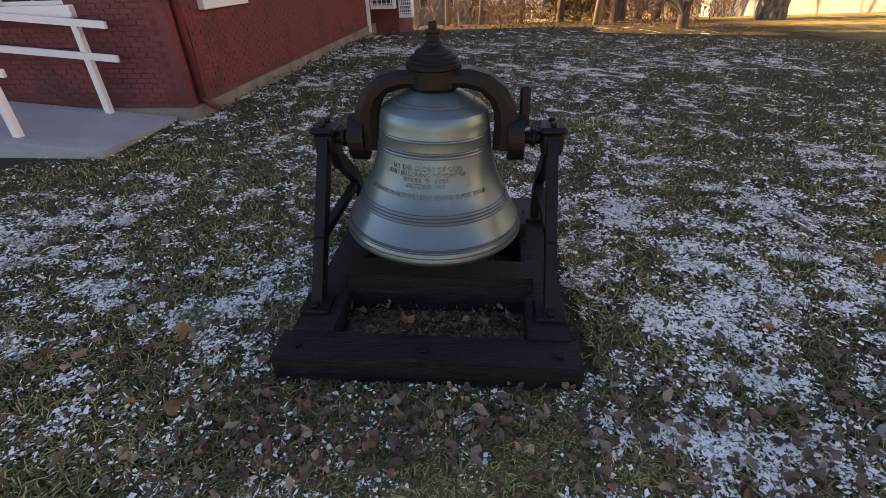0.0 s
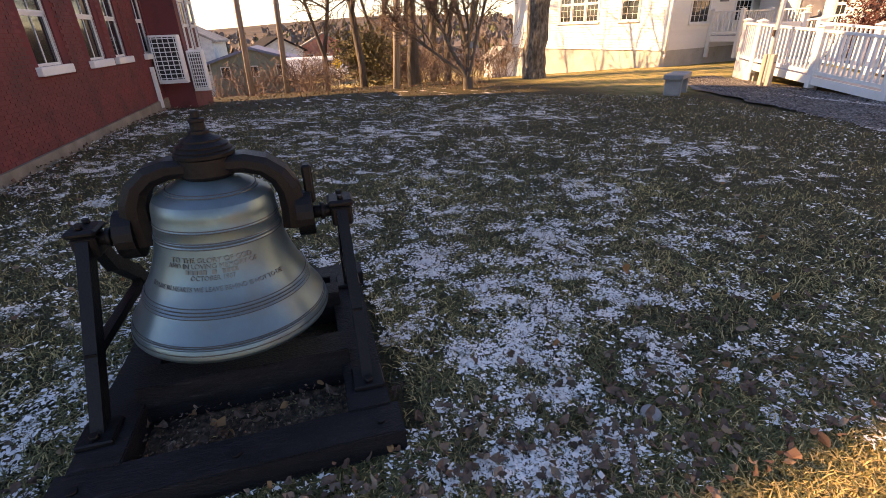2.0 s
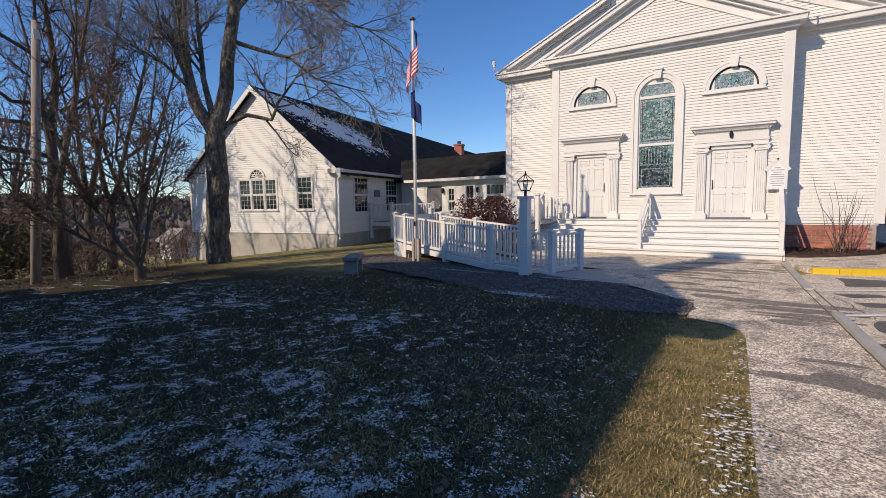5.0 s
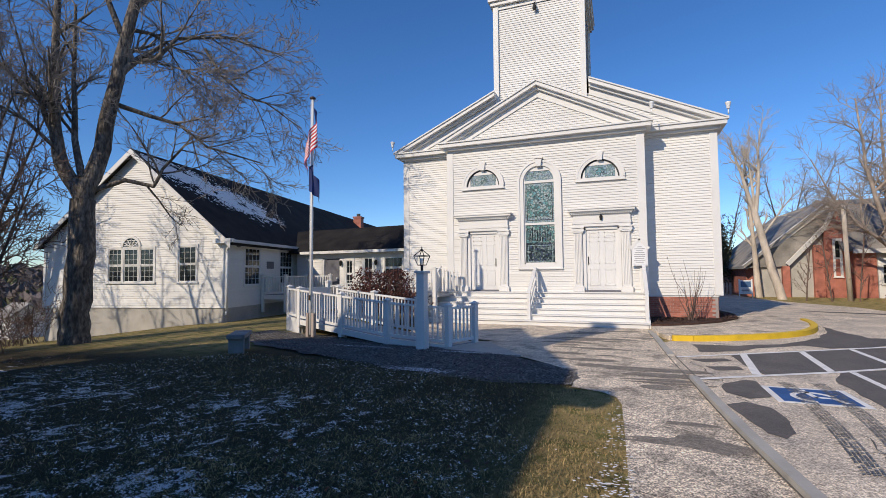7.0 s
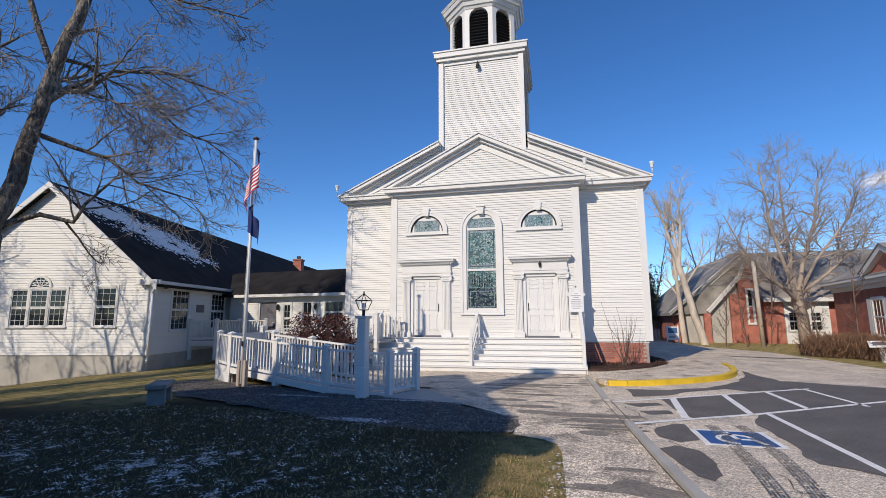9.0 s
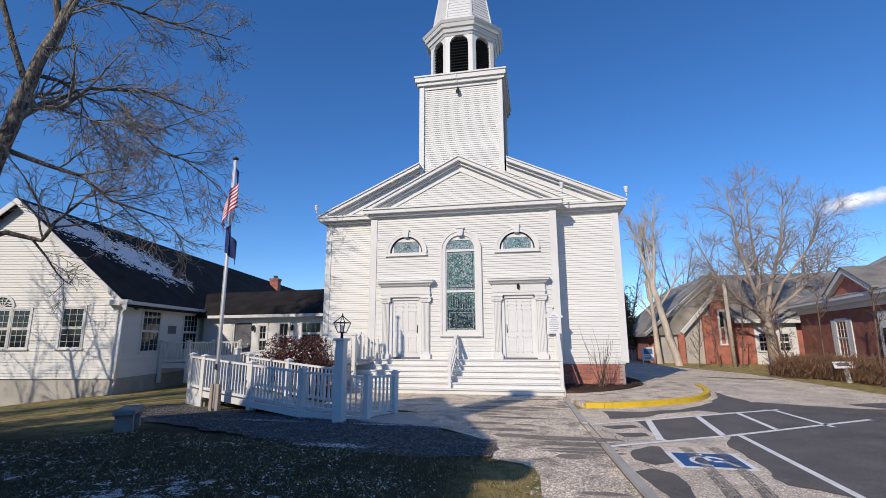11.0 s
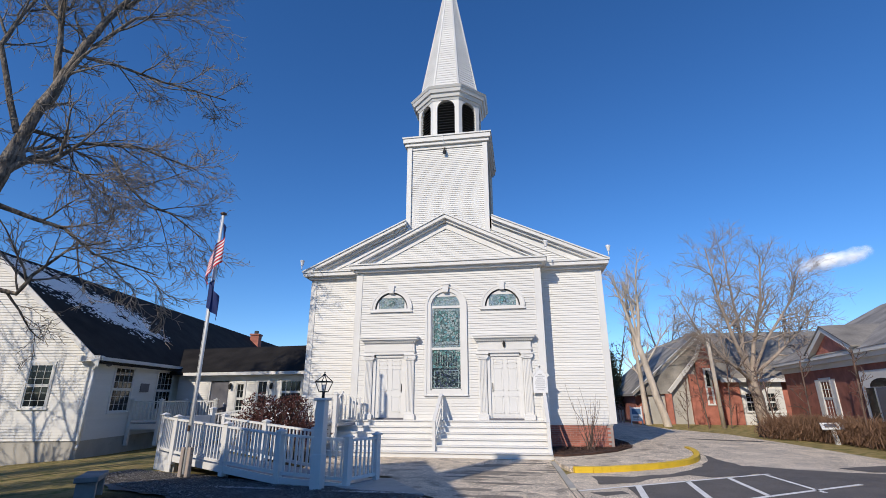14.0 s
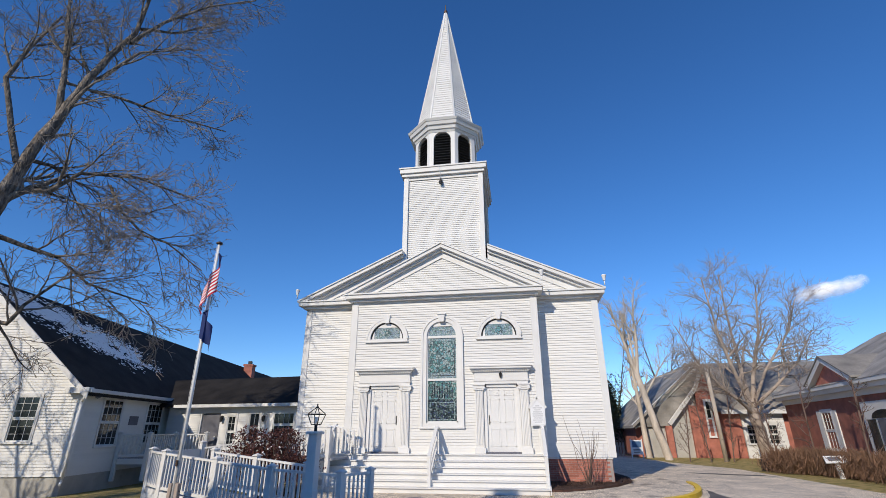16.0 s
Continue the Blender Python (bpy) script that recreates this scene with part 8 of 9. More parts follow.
# ---- across the drive ----
def build_brick_chapel():
    c = thing("brick_chapel", (0, 0, 0), "red brick chapel with a steep grey prow roof", "house")
    P, E1, E2 = (15.3, 19.0, 6.15), (10.4, 19.4, 1.95), (12.7, 19.1, 2.1)
    part("wall", bx(10.6, 12.6, 19.9, 30, -0.1, 2.0), "brick", c)
    part("upper_gable", pz([(10.4, 1.9), (12.75, 2.0), (14.75, 4.35), (15.25, 5.7), (15.3, 6.1)], "y", 19.08, 19.3), "roof_grey", c, "grey shingled upper gable")
    part("gable", pz([(11.3, -0.1), (14.7, -0.1), (14.7, 4.25), (12.75, 2.05), (11.3, 2.0)], "y", 19.31, 19.5), "concrete", c, "pale grey rendered gable")
    part("brick_pier", bx(12.45, 12.85, 19.0, 19.3, -0.1, 2.0), "brick", c)
    part("brick_pier", bx(14.15, 14.69, 19.05, 19.3, -0.1, 3.3), "brick", c)
    bm = bmesh.new()
    for p, q, w in ((E1, P, 0.36), (E2, (14.75, 19.0, 4.45), 0.24), ((14.75, 19.0, 4.45), (15.25, 19.0, 5.6), 0.2)):
        beam(bm, Vector(p) - Vector((0, 0.14, 0)), Vector(q) - Vector((0, 0.14, 0)), 0.14, w, up=(0, -0.2, 1))
    part("rake_board", bm, "white", c)
    part("roof", turned(pz([(0, 0), (-5.05, -4.3), (-5.05, -4.12), (0, 0.18)], "y", -0.2, 13.0), Matrix.Translation((15.3, 19.0, 6.15))), "roof_grey", c, "steep grey shingle roof")
    part("brick_prow", pz([(14.7, -0.1), (16.1, -0.1), (16.1, 2.9), (15.35, 5.7), (14.7, 4.2)], "y", 19.0, 19.14), "brick", c)
    part("brick_pier", bx(16.1, 17.15, 18.7, 19.4, -0.1, 2.8), "brick", c)
    sash_window(c, 15.2, 15.5, 1.3, 3.6, 19.0, 1, 4)
    # the long wing
    part("wing_roof", pz([(18.35, 2.85), (22.5, 6.35), (26.5, 2.85), (26.5, 3.0), (22.5, 6.52), (18.35, 3.0)], "x", 15.4, 27.0), "roof_grey", c, "long grey shingle roof")
    part("fascia", bx(15.9, 27, 18.22, 18.34, 2.72, 2.98), "white", c)
    part("wall", bx(17.2, 27, 19.0, 26, -0.1, 2.85), "brick", c)
    part("white_bay", bx(17.2, 19.75, 18.7, 19.0, -0.1, 2.8), "white", c, "white clapboard bay")
    part("bay_siding", clapboards(bmesh.new(), lambda z: (17.2, 19.75), 0.2, 2.7, [(17.35, 18.0, 0.75, 2.15), (18.6, 19.3, 0.75, 2.15)], y=18.7), "siding", c)
    sash_window(c, 17.4, 17.95, 0.85, 2.05, 18.68, 2, 4)
    sash_window(c, 18.65, 19.25, 0.85, 2.05, 18.68, 2, 4)
    # the rectory, in its own axes: its drive front lies in the plane x = 0 and faces -x
    h = thing("brick_rectory", (17.45, 13.3, 0), "red brick house with a grey hipped roof and white pediment", "house")
    h.rotation_euler.z = radians(-9.0)
    x1, y0, y1, z = 9.5, -17.0, 0.0, 3.1
    west = Matrix.Rotation(-math.pi / 2, 4, "Z")
    part("wall", bx(0, x1, y0, y1, -0.1, z), "brick", h)
    for za, zb, o in ((z - 0.1, z + 0.12, 0.08), (z + 0.12, z + 0.30, 0.30), (z + 0.30, z + 0.45, 0.42)):
        part("cornice", bx(-o, x1 + o, y0 - o, y1 + o, za, zb), "white", h)
    o, rz, zt = 0.44, z + 0.452, 6.45
    a, b, c2, d = (-o, y0 - o, rz), (x1 + o, y0 - o, rz), (x1 + o, y1 + o, rz), (-o, y1 + o, rz)
    raw("roof", [a, b, c2, d, (4.6, y0 + 4.6, zt), (4.6, y1 - 1.6, zt)], [(0, 1, 4), (1, 2, 5, 4), (2, 3, 5), (3, 0, 4, 5)], "roof_grey", h, "grey shingle hipped roof")
    yc = -7.4
    part("pediment_wall", pz([(yc - 1.9, z + 0.46), (yc + 1.9, z + 0.46), (yc, z + 1.42)], "x", -0.3, 2.4), "brick", h)
    bm = bmesh.new()
    for k in (-1, 1):
        beam(bm, (-0.40, yc + k * 2.2, z + 0.5), (-0.40, yc, z + 1.5), 0.22, 0.24, up=(-1, 0, 0))
    part("pediment_rake", bm, "white", h)
    for k in (-1, 1):
        part("pediment_roof", pz([(yc + k * 2.4, z + 0.54), (yc, z + 1.62), (yc, z + 1.68), (yc + k * 2.4, z + 0.6)], "x", -0.56, 3.4), "roof_grey", h)
    yc = -10.4
    part("door_surround", bx(-0.12, -0.002, yc - 1.6, yc + 1.6, 0.0, 2.75), "white", h, "white entrance surround")
    part("door", bx(-0.16, -0.12, yc - 0.5, yc + 0.5, 0.05, 2.1), "sign_ink", h, "dark entrance door")
    for k in (-1, 1):
        part("sidelight", bx(-0.15, -0.12, yc + k * 1.0 - 0.28, yc + k * 1.0 + 0.28, 0.7, 2.1), "pane", h)
    part("fanlight", pz([(yc + 0.9 * math.cos(i * math.pi / 10), 2.14 + 0.3 * math.sin(i * math.pi / 10)) for i in range(11)], "x", -0.15, -0.12), "pane", h)
    for ym in (-5.2, -14.4):
        sash_window(h, -ym - 0.5, -ym + 0.5, 0.9, 2.5, 0.0, 3, 4, west, casing=0.12)
        for k in (-1, 1):
            yy = ym + k * 0.85
            part("shutter", bx(-0.05, -0.002, yy - 0.2, yy + 0.2, 0.85, 2.55), "white", h)


build_brick_chapel()


def build_hedge():
    h = thing("bare_hedge", (0, 0, 0), "clipped leafless brown hedge along the drive", "hedge")
    rnd = random.Random(44)
    vs, fs = [], []
    path = [Vector((13.6, 7.3, 0)), Vector((14.7, 6.2, 0)), Vector((15.2, 4.0, 0)), Vector((15.2, 0, 0))]
    for _ in range(9000):
        p, d = along(path, rnd.random())
        p = p + Vector((rnd.gauss(0, 0.3), rnd.gauss(0, 0.3), rnd.uniform(0, 0.75)))
        e = p + Vector((rnd.gauss(0, 0.16), rnd.gauss(0, 0.16), rnd.uniform(0.1, 0.42)))
        tube(vs, fs, [p, e], 0.012, 0.005, 3)
    raw("hedge_growth", vs, fs, "hedge", h)["kind"] = "stuff"


build_hedge()


def build_roadside():
    b = thing("notice_lectern", (0, 0, 0), "white slanted notice board on a post by the hedge", "sign")
    part("post", beam(bmesh.new(), (14.62, 4.6, 0), (14.55, 4.6, 0.62), 0.12, 0.12, up=(1, 0, 0)), "sign_white", b)
    part("panel", beam(bmesh.new(), (14.2, 4.7, 0.66), (14.86, 4.47, 0.69), 0.36, 0.04, up=(-0.2, -0.6, 0.8)), "sign_white", b)
    part("writing_bar", beam(bmesh.new(), (14.3, 4.64, 0.69), (14.64, 4.53, 0.70), 0.17, 0.045, up=(-0.2, -0.6, 0.8)), "sign_ink", b)
    for k in (-0.17, 0.17):
        o = thing("waste_bin", (0, 0, 0), "small black waste bin at the edge of the drive", "bin", "waste bins")
        part("body", lathe(bmesh.new(), [(0, 0), (0.14, 0), (0.17, 0.4), (0.18, 0.42), (0, 0.43)], 14, (13.8 + k * 1.1, 8.6 + k, 0)), "black", o)
        part("lid", lathe(bmesh.new(), [(0.19, 0.42), (0.19, 0.46), (0.05, 0.5), (0, 0.5)], 14, (13.8 + k * 1.1, 8.6 + k, 0)), "black", o)
    s = thing("blue_sign", (0, 0, 0), "white sign with a blue panel on two posts beside the drive", "sign")
    for x in (9.75, 10.45):
        part("post", bx(x - 0.03, x + 0.03, 17.77, 17.83, 0, 1.2), "sign_white", s)
    part("board", bx(9.75, 10.45, 17.74, 17.77, 0.25, 1.12), "sign_white", s)
    part("panel", bx(9.82, 10.38, 17.73, 17.74, 0.68, 1.05), "sign_blue", s)
    for i in range(3):
        part("line_of_writing", bx(9.86, 10.25, 17.732, 17.74, 0.36 + 0.09 * i, 0.40 + 0.09 * i), "sign_ink", s)
    f = thing("picket_fence", (0, 0, 0), "pale weathered picket fence behind the church", "fence")
    for i in range(14):
        part("picket", bx(7.2 + i * 0.2, 7.33 + i * 0.2, 21.0, 21.03, 0, 0.9), "pole_wood", f)
    part("fence_rail", bx(7.2, 10.0, 21.03, 21.07, 0.6, 0.68), "pole_wood", f)


build_roadside()


# ---- the valley to the west ----
def far_house(name, label, x, y, w, d, h, rise, wall, roof, turn=0.0, wins=2, z=None):
    m = Matrix.Translation((x, y, gz(x, y) if z is None else z)) @ Matrix.Rotation(turn, 4, "Z")
    o = thing(name, (0, 0, 0), label, "house")
    part("wall", turned(prism(bx(-d / 2, d / 2, -w / 2, w / 2, -1, h), [(-w / 2, h), (w / 2, h), (0, h + rise)], "x", -d / 2, d / 2), m), wall, o)
    e = w / 2 + 0.4
    k = rise / (w / 2)
    part("roof", turned(pz([(-e, h - 0.4 * k), (0, h + rise), (e, h - 0.4 * k), (e, h - 0.4 * k + 0.2), (0, h + rise + 0.22), (-e, h - 0.4 * k + 0.2)], "x", -d / 2 - 0.3, d / 2 + 0.3), m), roof, o)
    for i in range(wins):
        yy = -w / 2 + w * (i + 0.5) / wins
        wn_ = part("window", turned(bx(d / 2, d / 2 + 0.06, yy - 0.4, yy + 0.4, h * 0.36, h * 0.36 + 0.95), m), "pale_wall", o)
        part("pane", turned(bx(d / 2 + 0.06, d / 2 + 0.08, yy - 0.33, yy + 0.33, h * 0.36 + 0.07, h * 0.36 + 0.88), m), "pane", wn_)
    return o


def build_road():
    # the road along the foot of the bank
    pts = [(-27.5, y) for y in range(-70, 80, 5)]
    vs, fs = [], []
    for i, (x, y) in enumerate(pts):
        for dx in (0, -3.5, -7):
            vs.append((x + dx, y, max(gz(x + dx + k, y + j) for k in (-1, 0, 1) for j in (-2, 0, 2)) + 0.10))
    for i in range(len(pts) - 1):
        for k in (0, 1):
            b = i * 3 + k
            fs.append((b, b + 3, b + 4, b + 1))
    tagged(raw("road", vs, fs, "asphalt"), "grey road at the foot of the bank, snow at its edges", "road", kind="structure")


def build_valley():
    far_house("red_house", "red house with a grey roof across the road", -74, -15.2, 6.4, 8, 3.0, 1.6, "brick", "roof_grey", 0, 3, z=-3.2)
    far_house("sage_house", "low sage-green house with a blue-grey roof", -46, -22.4, 7.0, 7, 2.0, 1.0, "green_wall", "tile_blue", 0, 3, z=-2.6)
    far_house("tall_house", "pale two-storey house across the road", -52, -29.5, 6.5, 8, 4.4, 1.6, "pale_wall", "roof_grey", 0, 3, z=-3.2)
    far_house("white_shed", "small white gabled shed down the slope", -51.6, 4.3, 2.6, 3, 1.5, 1.0, "white", "roof_grey", 0, 1, z=-3.3)
    far_house("grey_house", "small grey house among the trees", -66, -22, 6, 7, 2.6, 1.5, "pale_wall", "roof", 0.3, 2, z=-3.0)
    v = thing("parked_van", (-37.6, -17.1, -2.0), "long white van parked beside the road", "van")
    part("body", bx(-1.0, 1.0, -2.3, 1.9, 0.35, 1.75, bevel=0.12), "white_metal", v)
    part("bonnet", bx(-0.95, 0.95, 1.85, 2.6, 0.35, 1.05, bevel=0.12), "white_metal", v)
    part("windscreen", bx(-0.85, 0.85, 1.86, 1.93, 1.0, 1.55), "pane", v)
    part("side_window", bx(0.98, 1.02, 0.6, 1.6, 1.05, 1.5), "pane", v)
    for yy in (-1.5, 1.7):
        for xx in (-0.95, 0.85):
            w = part("wheel", rod(bmesh.new(), (xx, yy, 0.33), (xx + 0.12, yy, 0.33), 0.33, n=16), "black", v)
            part("rim", rod(bmesh.new(), (xx + 0.1, yy, 0.33), (xx + 0.13, yy, 0.33), 0.2, n=12), "white_metal", w)
    s = thing("yellow_road_sign", (-33.5, -15.5, -2.2), "yellow diamond warning sign by the road", "sign")
    part("post", rod(bmesh.new(), (0, 0, 0), (0, 0, 1.5), 0.04, n=8), "white_metal", s)
    part("panel", pz([(0, 1.2), (0.42, 1.62), (0, 2.04), (-0.42, 1.62)], "x", 0.04, 0.07), "yellow", s)
    # woods on the far slopes
    rnd = random.Random(9)
    vs, fs, slots = [], [], []
    for i in range(5200):
        a = rnd.uniform(radians(60), radians(330))
        r = rnd.uniform(75, 420)
        x, y = math.cos(a) * r, math.sin(a) * r - 8
        if -100 < x < -20 and -30 < y < -8 and r < 85:
            continue
        z = gz(x, y)
        h = rnd.uniform(3.0, 6.5) * (0.75 + r / 700)
        green = rnd.random() < 0.28
        w = h * (0.22 if green else 0.33)
        for k in range(5):
            c = Vector((x + rnd.gauss(0, w * 0.5), y + rnd.gauss(0, w * 0.5), z + h * rnd.uniform(0.3, 0.8)))
            q = [c + Vector((rnd.gauss(0, w * 0.5), rnd.gauss(0, w * 0.5), s * h * rnd.uniform(0.15, 0.35))) for s in (-1, 1)]
            sv = Vector((rnd.gauss(0, 1), rnd.gauss(0, 1), 0)).normalized() * w * 0.6
            b = len(vs)
            vs += [tuple(q[0]), tuple(c + sv), tuple(q[1]), tuple(c - sv)]
            fs.append((b, b + 1, b + 2, b + 3))
            slots.append(1 if green else 0)
    tagged(raw("far_woods", vs, fs, ["far_wood", "evergreen"], slots=slots), "brown and green winter woods on the far slopes", "woods", kind="stuff")
    # nearer brush between the bank and the houses
    st = [([], [])]
    for i in range(75):
        x, y = rnd.uniform(-48, -20), rnd.uniform(-26, 30)
        if x > -26 and y > -6 or -37 < x < -24 and rnd.random() < 0.8:
            continue
        z = gz(x, y)
        for _ in range(9):
            d = Vector((rnd.gauss(0, 0.45), rnd.gauss(0, 0.45), 1)).normalized()
            hh = rnd.uniform(1.0, 3.2)
            grow(rnd, st, make_branch(rnd, Vector((x + rnd.gauss(0, 0.5), y + rnd.gauss(0, 0.5), z)), d, hh, 4, 0.2, 0.02), 0.03, 0.008, 3, (0, 0, 0, 5, 3), (0, 0, 0, hh * 0.4, hh * 0.2), (25, 60), 0.0)
    tagged(raw("slope_brush", *st[0], "twig_warm"), "leafless brush on the slope below the bank", "brush", kind="stuff")


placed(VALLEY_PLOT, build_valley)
build_road()


# ---- turf, leaves and frost on the lawn ----
M["blade_green"] = mat("grass_blade", (0.088, 0.084, 0.030), 0.75, vary=0.3, scale=1.2, object_random=1.0)
M["blade_straw"] = mat("straw_blade", (0.38, 0.275, 0.115), 0.8, vary=0.3, scale=1.2, object_random=0.6)
M["blade_frost"] = mat("frosted_blade", (0.80, 0.775, 0.735), 0.7, vary=0.08)
M["chip_dark"] = mat("dark_stone_chip", (0.065, 0.06, 0.056), 0.9, vary=0.2, object_random=0.5)
M["chip_mid"] = mat("grey_stone_chip", (0.13, 0.122, 0.115), 0.9, vary=0.2, object_random=0.5)
M["chip_pale"] = mat("pale_stone_chip", (0.25, 0.235, 0.22), 0.9, vary=0.2, object_random=0.5)
M["leaf_tan"] = mat("tan_leaf", (0.24, 0.155, 0.105), 0.8, vary=0.3, object_random=0.8)
M["leaf_orange"] = mat("orange_leaf", (0.30, 0.12, 0.045), 0.8, vary=0.3, object_random=0.5)


def mesh_of_quads(name, co, slots, materials):
    """One mesh object out of an array of four-cornered pieces, shaped (n, 4, 3)."""
    n = len(co)
    me = bpy.data.meshes.new(name)
    me.vertices.add(n * 4)
    me.vertices.foreach_set("co", np.ascontiguousarray(co, dtype=np.float32).ravel())
    me.loops.add(n * 4)
    me.loops.foreach_set("vertex_index", np.arange(n * 4, dtype=np.int32))
    me.polygons.add(n)
    me.polygons.foreach_set("loop_start", np.arange(0, n * 4, 4, dtype=np.int32))
    for x in materials:
        me.materials.append(M[x])
    me.polygons.foreach_set("material_index", np.asarray(slots, dtype=np.int32))
    me.update(calc_edges=True)
    return new(name, me)


def build_turf():
    rng = np.random.default_rng(77)
    n = 225000
    # dense near the middle of the walk, thinning with distance
    r = 0.7 + 10.5 * rng.random(n) ** 1.7
    a = rng.uniform(radians(72), radians(254), n)
    x, y = 2.5 + r * np.cos(a), -17.0 + r * np.sin(a)
    keep = ~((x > np.interp(y, [-20.5, -17.5, -15.0, -13.1, -11.8, -10.5, -10.1, -9.8], [3.08, 2.88, 2.73, 2.68, 2.66, 2.62, 2.5, 1.96])) | (y < np.where(x < -2.69, -19.9 - 0.08 * (x + 2.69), -20.04 - 0.504 * (x + 2.69))) | ((y > -9.6) & (x > -1.4)) | (y > -8.9))
    keep &= ~((x > -0.28) & (x < 1.2) & (y > -17.7) & (y < -16.5) & (rng.random(n) > 0.05))
    x, y, r = x[keep], y[keep], r[keep]
    n = len(x)
    pts = list(zip(x.tolist(), y.tolist()))
    z = np.array([gz(u, v) + (0.035 * noise.noise((u * 0.45, v * 0.45, 0)) if u < 1.8 else 0) for u, v in pts])
    cover = np.array([snow_here(u, v) for u, v in pts])
    dry = np.array([0.30 * noise.noise((u * 1.2, v * 1.2, 5)) + 0.2 * noise.noise((u * 5, v * 5, 2)) for u, v in pts]) + np.clip((x - 1.75) / 0.3, 0, 1) * 0.34 + 0.30
    big = 1 + r * 0.12

    def blades(x, y, z, big, lean, slots):
        k = len(x)
        h, w = rng.uniform(0.008, 0.027, k) * big ** 0.5, 0.0018 * big
        t = rng.uniform(0, math.tau, k)
        l = rng.uniform(0.4, 1.6, k) * h * lean
        c, s = np.cos(t), np.sin(t)
        bend = rng.uniform(0.25, 0.6, k)
        lo = np.stack([np.stack([x - s * w, y + c * w, z - 0.004], 1), np.stack([x + s * w, y - c * w, z - 0.004], 1),
                       np.stack([x + c * l * bend + s * w, y + s * l * bend - c * w, z + h * 0.8], 1), np.stack([x + c * l * bend - s * w, y + s * l * bend + c * w, z + h * 0.8], 1)], 1)
        e = rng.uniform(0.55, 1.05, k)
        hi = np.stack([lo[:, 3], lo[:, 2], np.stack([x + c * l + s * w * 0.2, y + s * l - c * w * 0.2, z + h * e], 1), np.stack([x + c * l - s * w * 0.2, y + s * l + c * w * 0.2, z + h * e], 1)], 1)
        return np.concatenate([lo, hi]), np.concatenate([slots, slots])
    tone = np.where(rng.random(n) < dry, 1, 0)
    bare = rng.random(n) > cover * 0.6
    co, sl = blades(x[bare], y[bare], z[bare], big[bare], 1.7, tone[bare])
    more = (r < 5) & bare
    co2, sl2 = blades(x[more] + rng.normal(0, 0.02, more.sum()), y[more] + rng.normal(0, 0.02, more.sum()), z[more], big[more], 1.9, tone[more])
    # crumbs of snow held on the blades, gathered into patches
    sx, sy, sz, sb = [], [], [], []
    for _ in range(4):
        hold = (rng.random(n) < cover * np.where(r < 4.5, 0.9, 0.62)) & (cover > 0.1)
        k = hold.sum()
        sx.append(x[hold] + rng.normal(0, 0.014, k) * big[hold])
        sy.append(y[hold] + rng.normal(0, 0.014, k) * big[hold])
        sz.append(z[hold] + rng.uniform(0.008, 0.026, k))
        sb.append(big[hold])
    sx, sy, sz, sb = map(np.concatenate, (sx, sy, sz, sb))
    k = len(sx)
    t = rng.uniform(0, math.tau, k)
    c, s = np.cos(t), np.sin(t)
    ln, wd = (0.003 + 0.012 * rng.random(k) ** 2) * sb, (0.002 + 0.008 * rng.random(k) ** 2) * sb
    tilt = rng.normal(0, 0.22, k)
    crumbs = []
    for u, v in ((-1, 0.1), (-0.1, -1), (1, 0.2), (0.2, 1)):
        ju, jv = u * ln * rng.uniform(0.6, 1.3, k), v * wd * rng.uniform(0.6, 1.4, k)
        crumbs.append(np.stack([sx + ju * c - jv * s, sy + ju * s + jv * c, sz + ju * tilt], 1))
    co = np.concatenate([co, co2, np.stack(crumbs, 1)])
    sl = np.concatenate([sl, sl2, np.full(k, 2)])
    tagged(mesh_of_quads("grass", co, sl, ["blade_green", "blade_straw", "blade_frost"]), "short winter grass with frost and thin snow", "grass", kind="stuff")


build_turf()
M["soil"] = mat("dark_soil", (0.075, 0.045, 0.028), 0.98, vary=0.5, scale=9, fine=70, bump=1.0, bump_scale=40, dist=0.03, second=(0.15, 0.105, 0.075), mix=0.3, speckle=1.1, grit=45)
soil = raw("bare_soil", [(0.9, -18.5, 0.012), (2.7, -18.5, 0.012), (2.7, -17.05, 0.012), (0.9, -17.05, 0.012)], [(0, 1, 2, 3)], "soil")
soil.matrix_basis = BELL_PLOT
tagged(soil, "bare dark soil with crumbs between the beams", "soil", kind="structure")


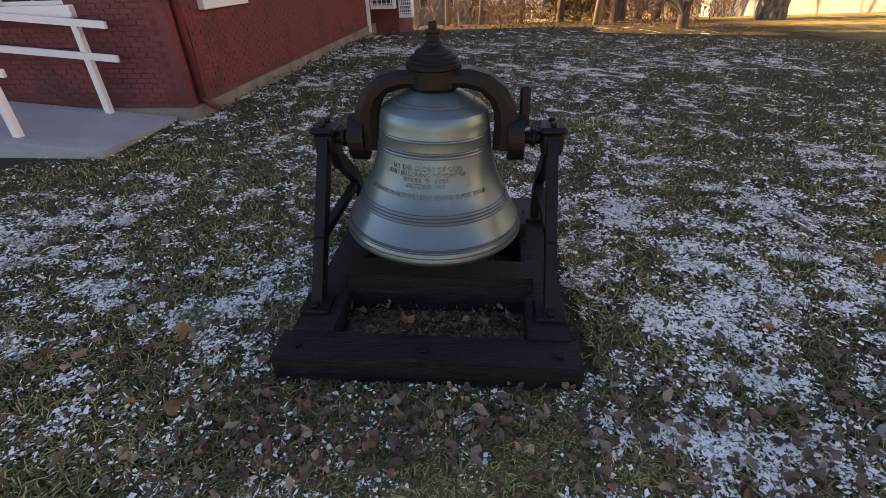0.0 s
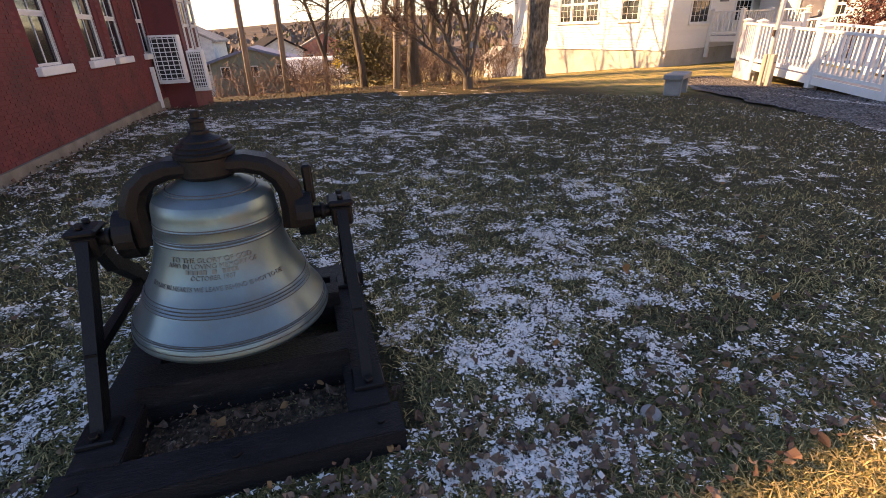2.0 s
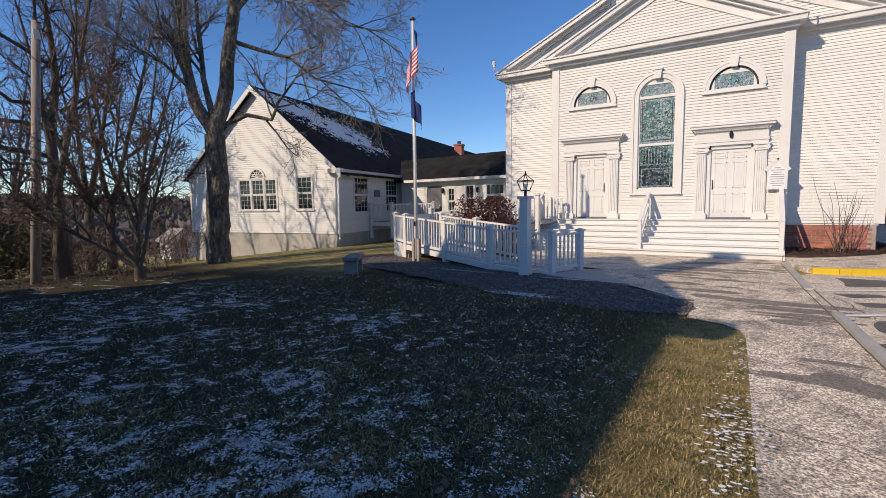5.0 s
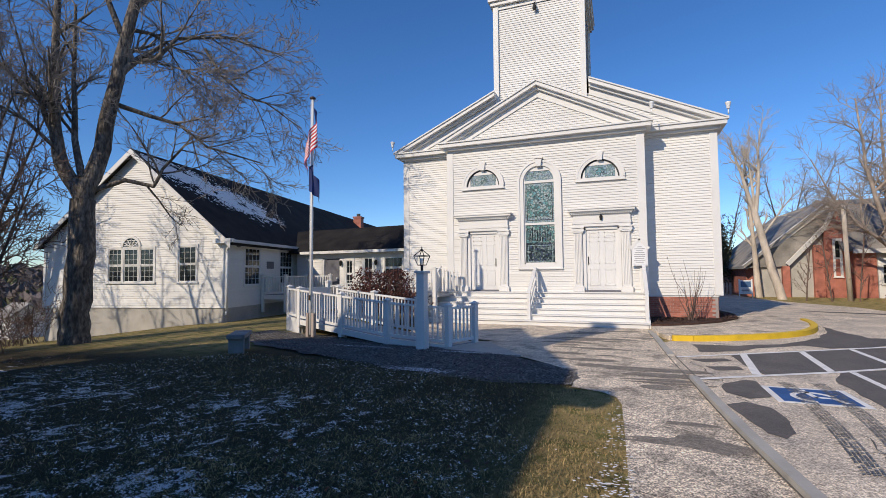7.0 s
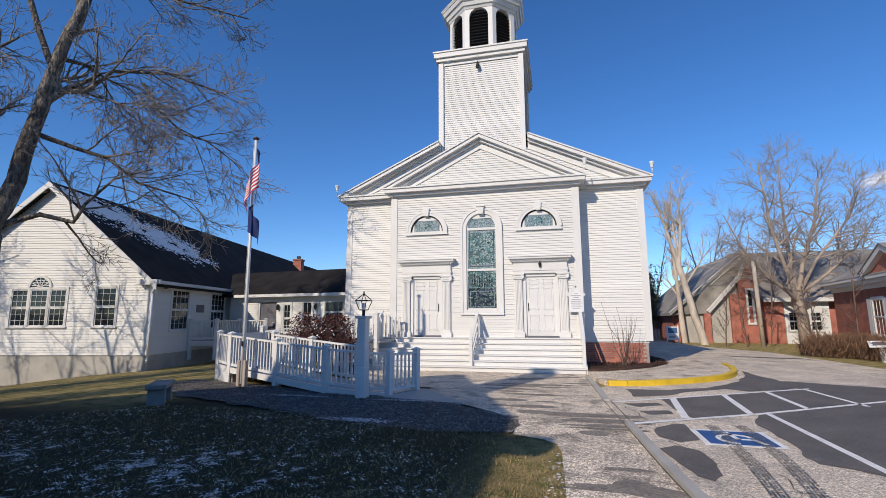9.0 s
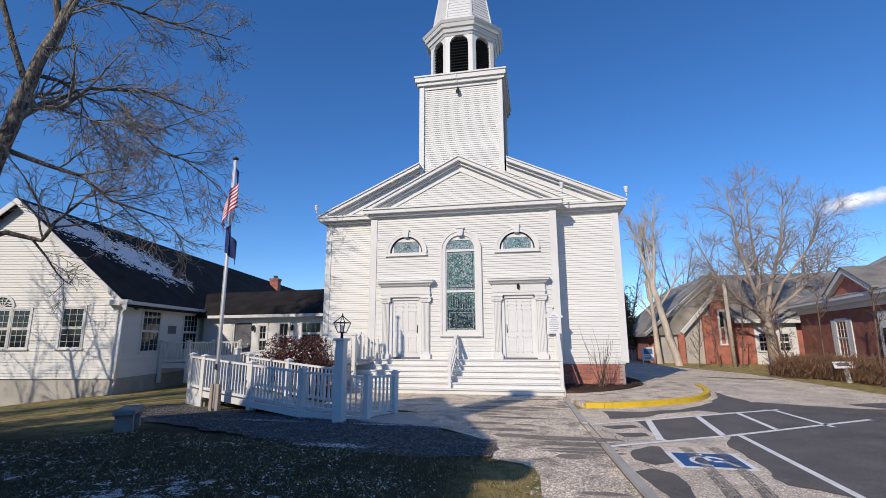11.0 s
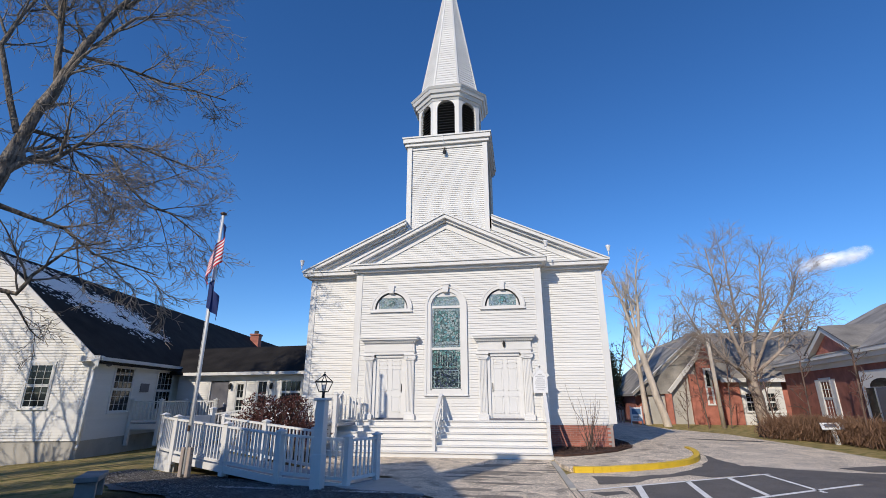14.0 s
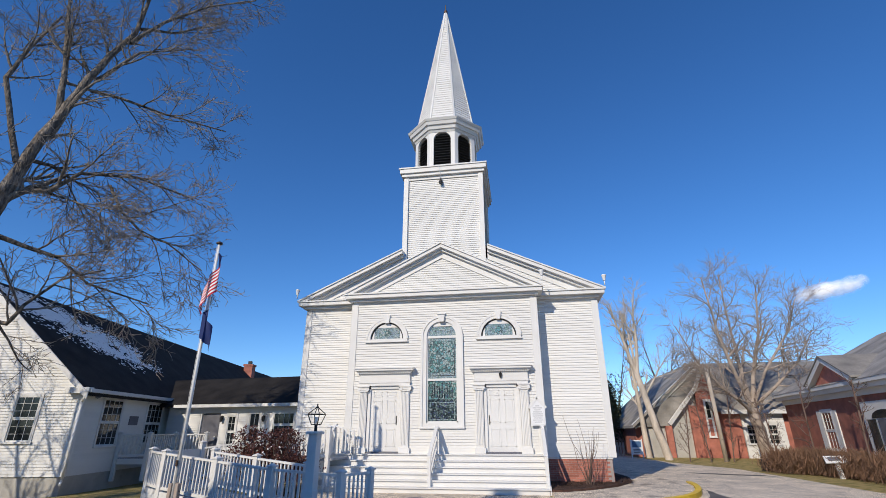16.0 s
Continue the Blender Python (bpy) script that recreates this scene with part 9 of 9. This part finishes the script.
def build_leaves():
    rnd = random.Random(12)
    vs, fs, slots = [], [], []

    def leaf(x, y, size, slot):
        z = gz(x, y) + 0.03 + rnd.uniform(0, 0.03)
        m = Matrix.Translation((x, y, z)) @ Euler((rnd.gauss(0, 0.6), rnd.gauss(0, 0.6), rnd.uniform(0, 6.28))).to_matrix().to_4x4()
        curl = rnd.uniform(-0.4, 1.3)
        twist = rnd.uniform(-0.8, 0.8)
        b = len(vs)
        rim = [(1.0, 0), (0.55, 0.42), (0.1, 0.5), (-0.5, 0.36), (-0.8, 0), (-0.5, -0.36), (0.1, -0.5), (0.55, -0.42)]
        pts = [(0.0, 0.0)] + [(u * rnd.uniform(0.45, 1.2), v * rnd.uniform(0.4, 1.35)) for u, v in rim]
        for u, v in pts:
            vs.append(tuple(m @ Vector((u * size, v * size, size * (curl * (v * v * 1.8 + 0.35 * u * u) + twist * u * v + rnd.gauss(0, 0.12))))))
        for i in range(8):
            fs.append((b, b + 1 + i, b + 1 + (i + 1) % 8))
            slots.append(slot)
    spots = [((1.42, -17.28), (0.13, 0.55), 420), ((1.55, -16.0), (0.3, 0.6), 420), ((1.7, -15.2), (0.35, 0.5), 200), ((1.25, -18.0), (0.4, 0.4), 150), ((0.93, -17.16), (0.09, 0.3), 60), ((1.0, -14.4), (0.65, 0.75), 170), ((-0.2, -18.25), (1.5, 0.9), 140), ((-0.8, -14.8), (2.2, 2.2), 160)]
    for (cx, cy), (sx, sy), n in spots:
        for _ in range(n):
            x, y = rnd.gauss(cx, sx), rnd.gauss(cy, sy)
            if 0.98 < x < 1.24 and -17.75 < y < -16.55 or x > 1.85:
                continue
            leaf(x, y, rnd.uniform(0.014, 0.038), rnd.choice((0, 0, 0, 1, 1, 2) if rnd.random() < 0.12 else (0, 0, 0, 1)))
    # crumbs and scraps between the beams
    for _ in range(520):
        leaf(rnd.uniform(0.70, 1.0), rnd.uniform(-17.52, -16.72), rnd.uniform(0.004, 0.011), rnd.choice((0, 0, 1)))
    for x, y, q in ((0.78, -17.36, 0.05), (0.9, -17.0, 0.03), (0.82, -16.85, 0.028), (0.96, -17.2, 0.026)):
        leaf(x, y, q, 2)
    # drift of leaves along the foot of the brick wall and under the trees
    for _ in range(500):
        u = rnd.uniform(-11.5, -2.9)
        leaf(u, -19.66 - 0.08 * (u + 2.5) + abs(rnd.gauss(0, 0.32)), rnd.uniform(0.02, 0.04), rnd.choice((0, 0, 1)))
    for _ in range(900):
        x = rnd.gauss(-11.5, 1.9)
        leaf(x, rnd.uniform(-18.5, -10.5), rnd.uniform(0.025, 0.05), rnd.choice((0, 0, 1)))
    for x, y, s in ((0.53, -14.99, 0.05), (1.32, -18.07, 0.05), (0.92, -18.22, 0.058), (0.89, -17.26, 0.055)):
        leaf(x, y, s, 2)
    tagged(raw("fallen_leaves", vs, fs, ["leaf_brown", "leaf_tan", "leaf_orange"], slots=slots), "curled brown and tan fallen leaves on the lawn", "leaves", kind="stuff")
    s = thing("field_stone", (1.47, -15.67, 0.015), "small grey rounded stone in the grass", "stone")
    bm = bmesh.new()
    bmesh.ops.create_icosphere(bm, subdivisions=3, radius=0.04)
    for v in bm.verts:
        v.co *= 1 + 0.25 * noise.noise(v.co * 18)
        v.co.z *= 0.65
    part("stone_body", bm, "granite", s)
    # thin leftovers of snow on the gravel
    vs, fs = [], []
    for cx, cy, sx, sy, n in ((-0.6, -9.5, 0.35, 0.08, 420), (-2.9, -7.5, 0.5, 0.06, 300), (-0.4, -7.55, 0.45, 0.035, 260), (2.58, -13.3, 0.09, 0.4, 240), (2.6, -11.6, 0.06, 0.5, 80)):
        for _ in range(n):
            x, y = rnd.gauss(cx, sx), rnd.gauss(cy, sy)
            r = rnd.uniform(0.005, 0.015)
            b = len(vs)
            for j in range(7):
                q = r * rnd.uniform(0.5, 1.2)
                vs.append((x + q * 1.5 * math.cos(j * math.tau / 7), y + q * math.sin(j * math.tau / 7), 0.046 + 0.0002 * (len(fs) % 40)))
            fs.append(tuple(range(b, b + 7)))
    rng = np.random.default_rng(5)
    n = 30000
    u, v = rng.uniform(-7.3, 1.95, n), rng.uniform(-0.75, 0.75, n)
    mid = np.interp(u, [-7.3, -5, -2, 0.3, 1.3, 1.95], [-6.1, -7.0, -8.1, -8.6, -9.0, -9.25])
    half = np.interp(u, [-7.3, -5, -2, 0.3, 1.3, 1.95], [0.6, 0.9, 1.0, 1.1, 0.75, 0.45])
    py = mid + v * half * 1.45
    t = rng.uniform(0, math.tau, n)
    q = rng.uniform(0.008, 0.022, n) * (1 + 0.4 * rng.random(n))
    stones = np.stack([np.stack([u + q * rng.uniform(0.6, 1.2, n) * np.cos(t + k * math.pi / 2), py + q * rng.uniform(0.6, 1.2, n) * np.sin(t + k * math.pi / 2), 0.026 + rng.uniform(0, 0.016, n)], 1) for k in range(4)], 1)
    tagged(mesh_of_quads("gravel_stones", stones, rng.integers(0, 3, n), ["chip_dark", "chip_mid", "chip_pale"]), "loose dark grey gravel stones along the ramp", "gravel", kind="stuff")
    tagged(raw("snow_remnants", vs, fs, "snow"), "thin leftover snow on gravel and verge", "snow", kind="stuff")


build_leaves()
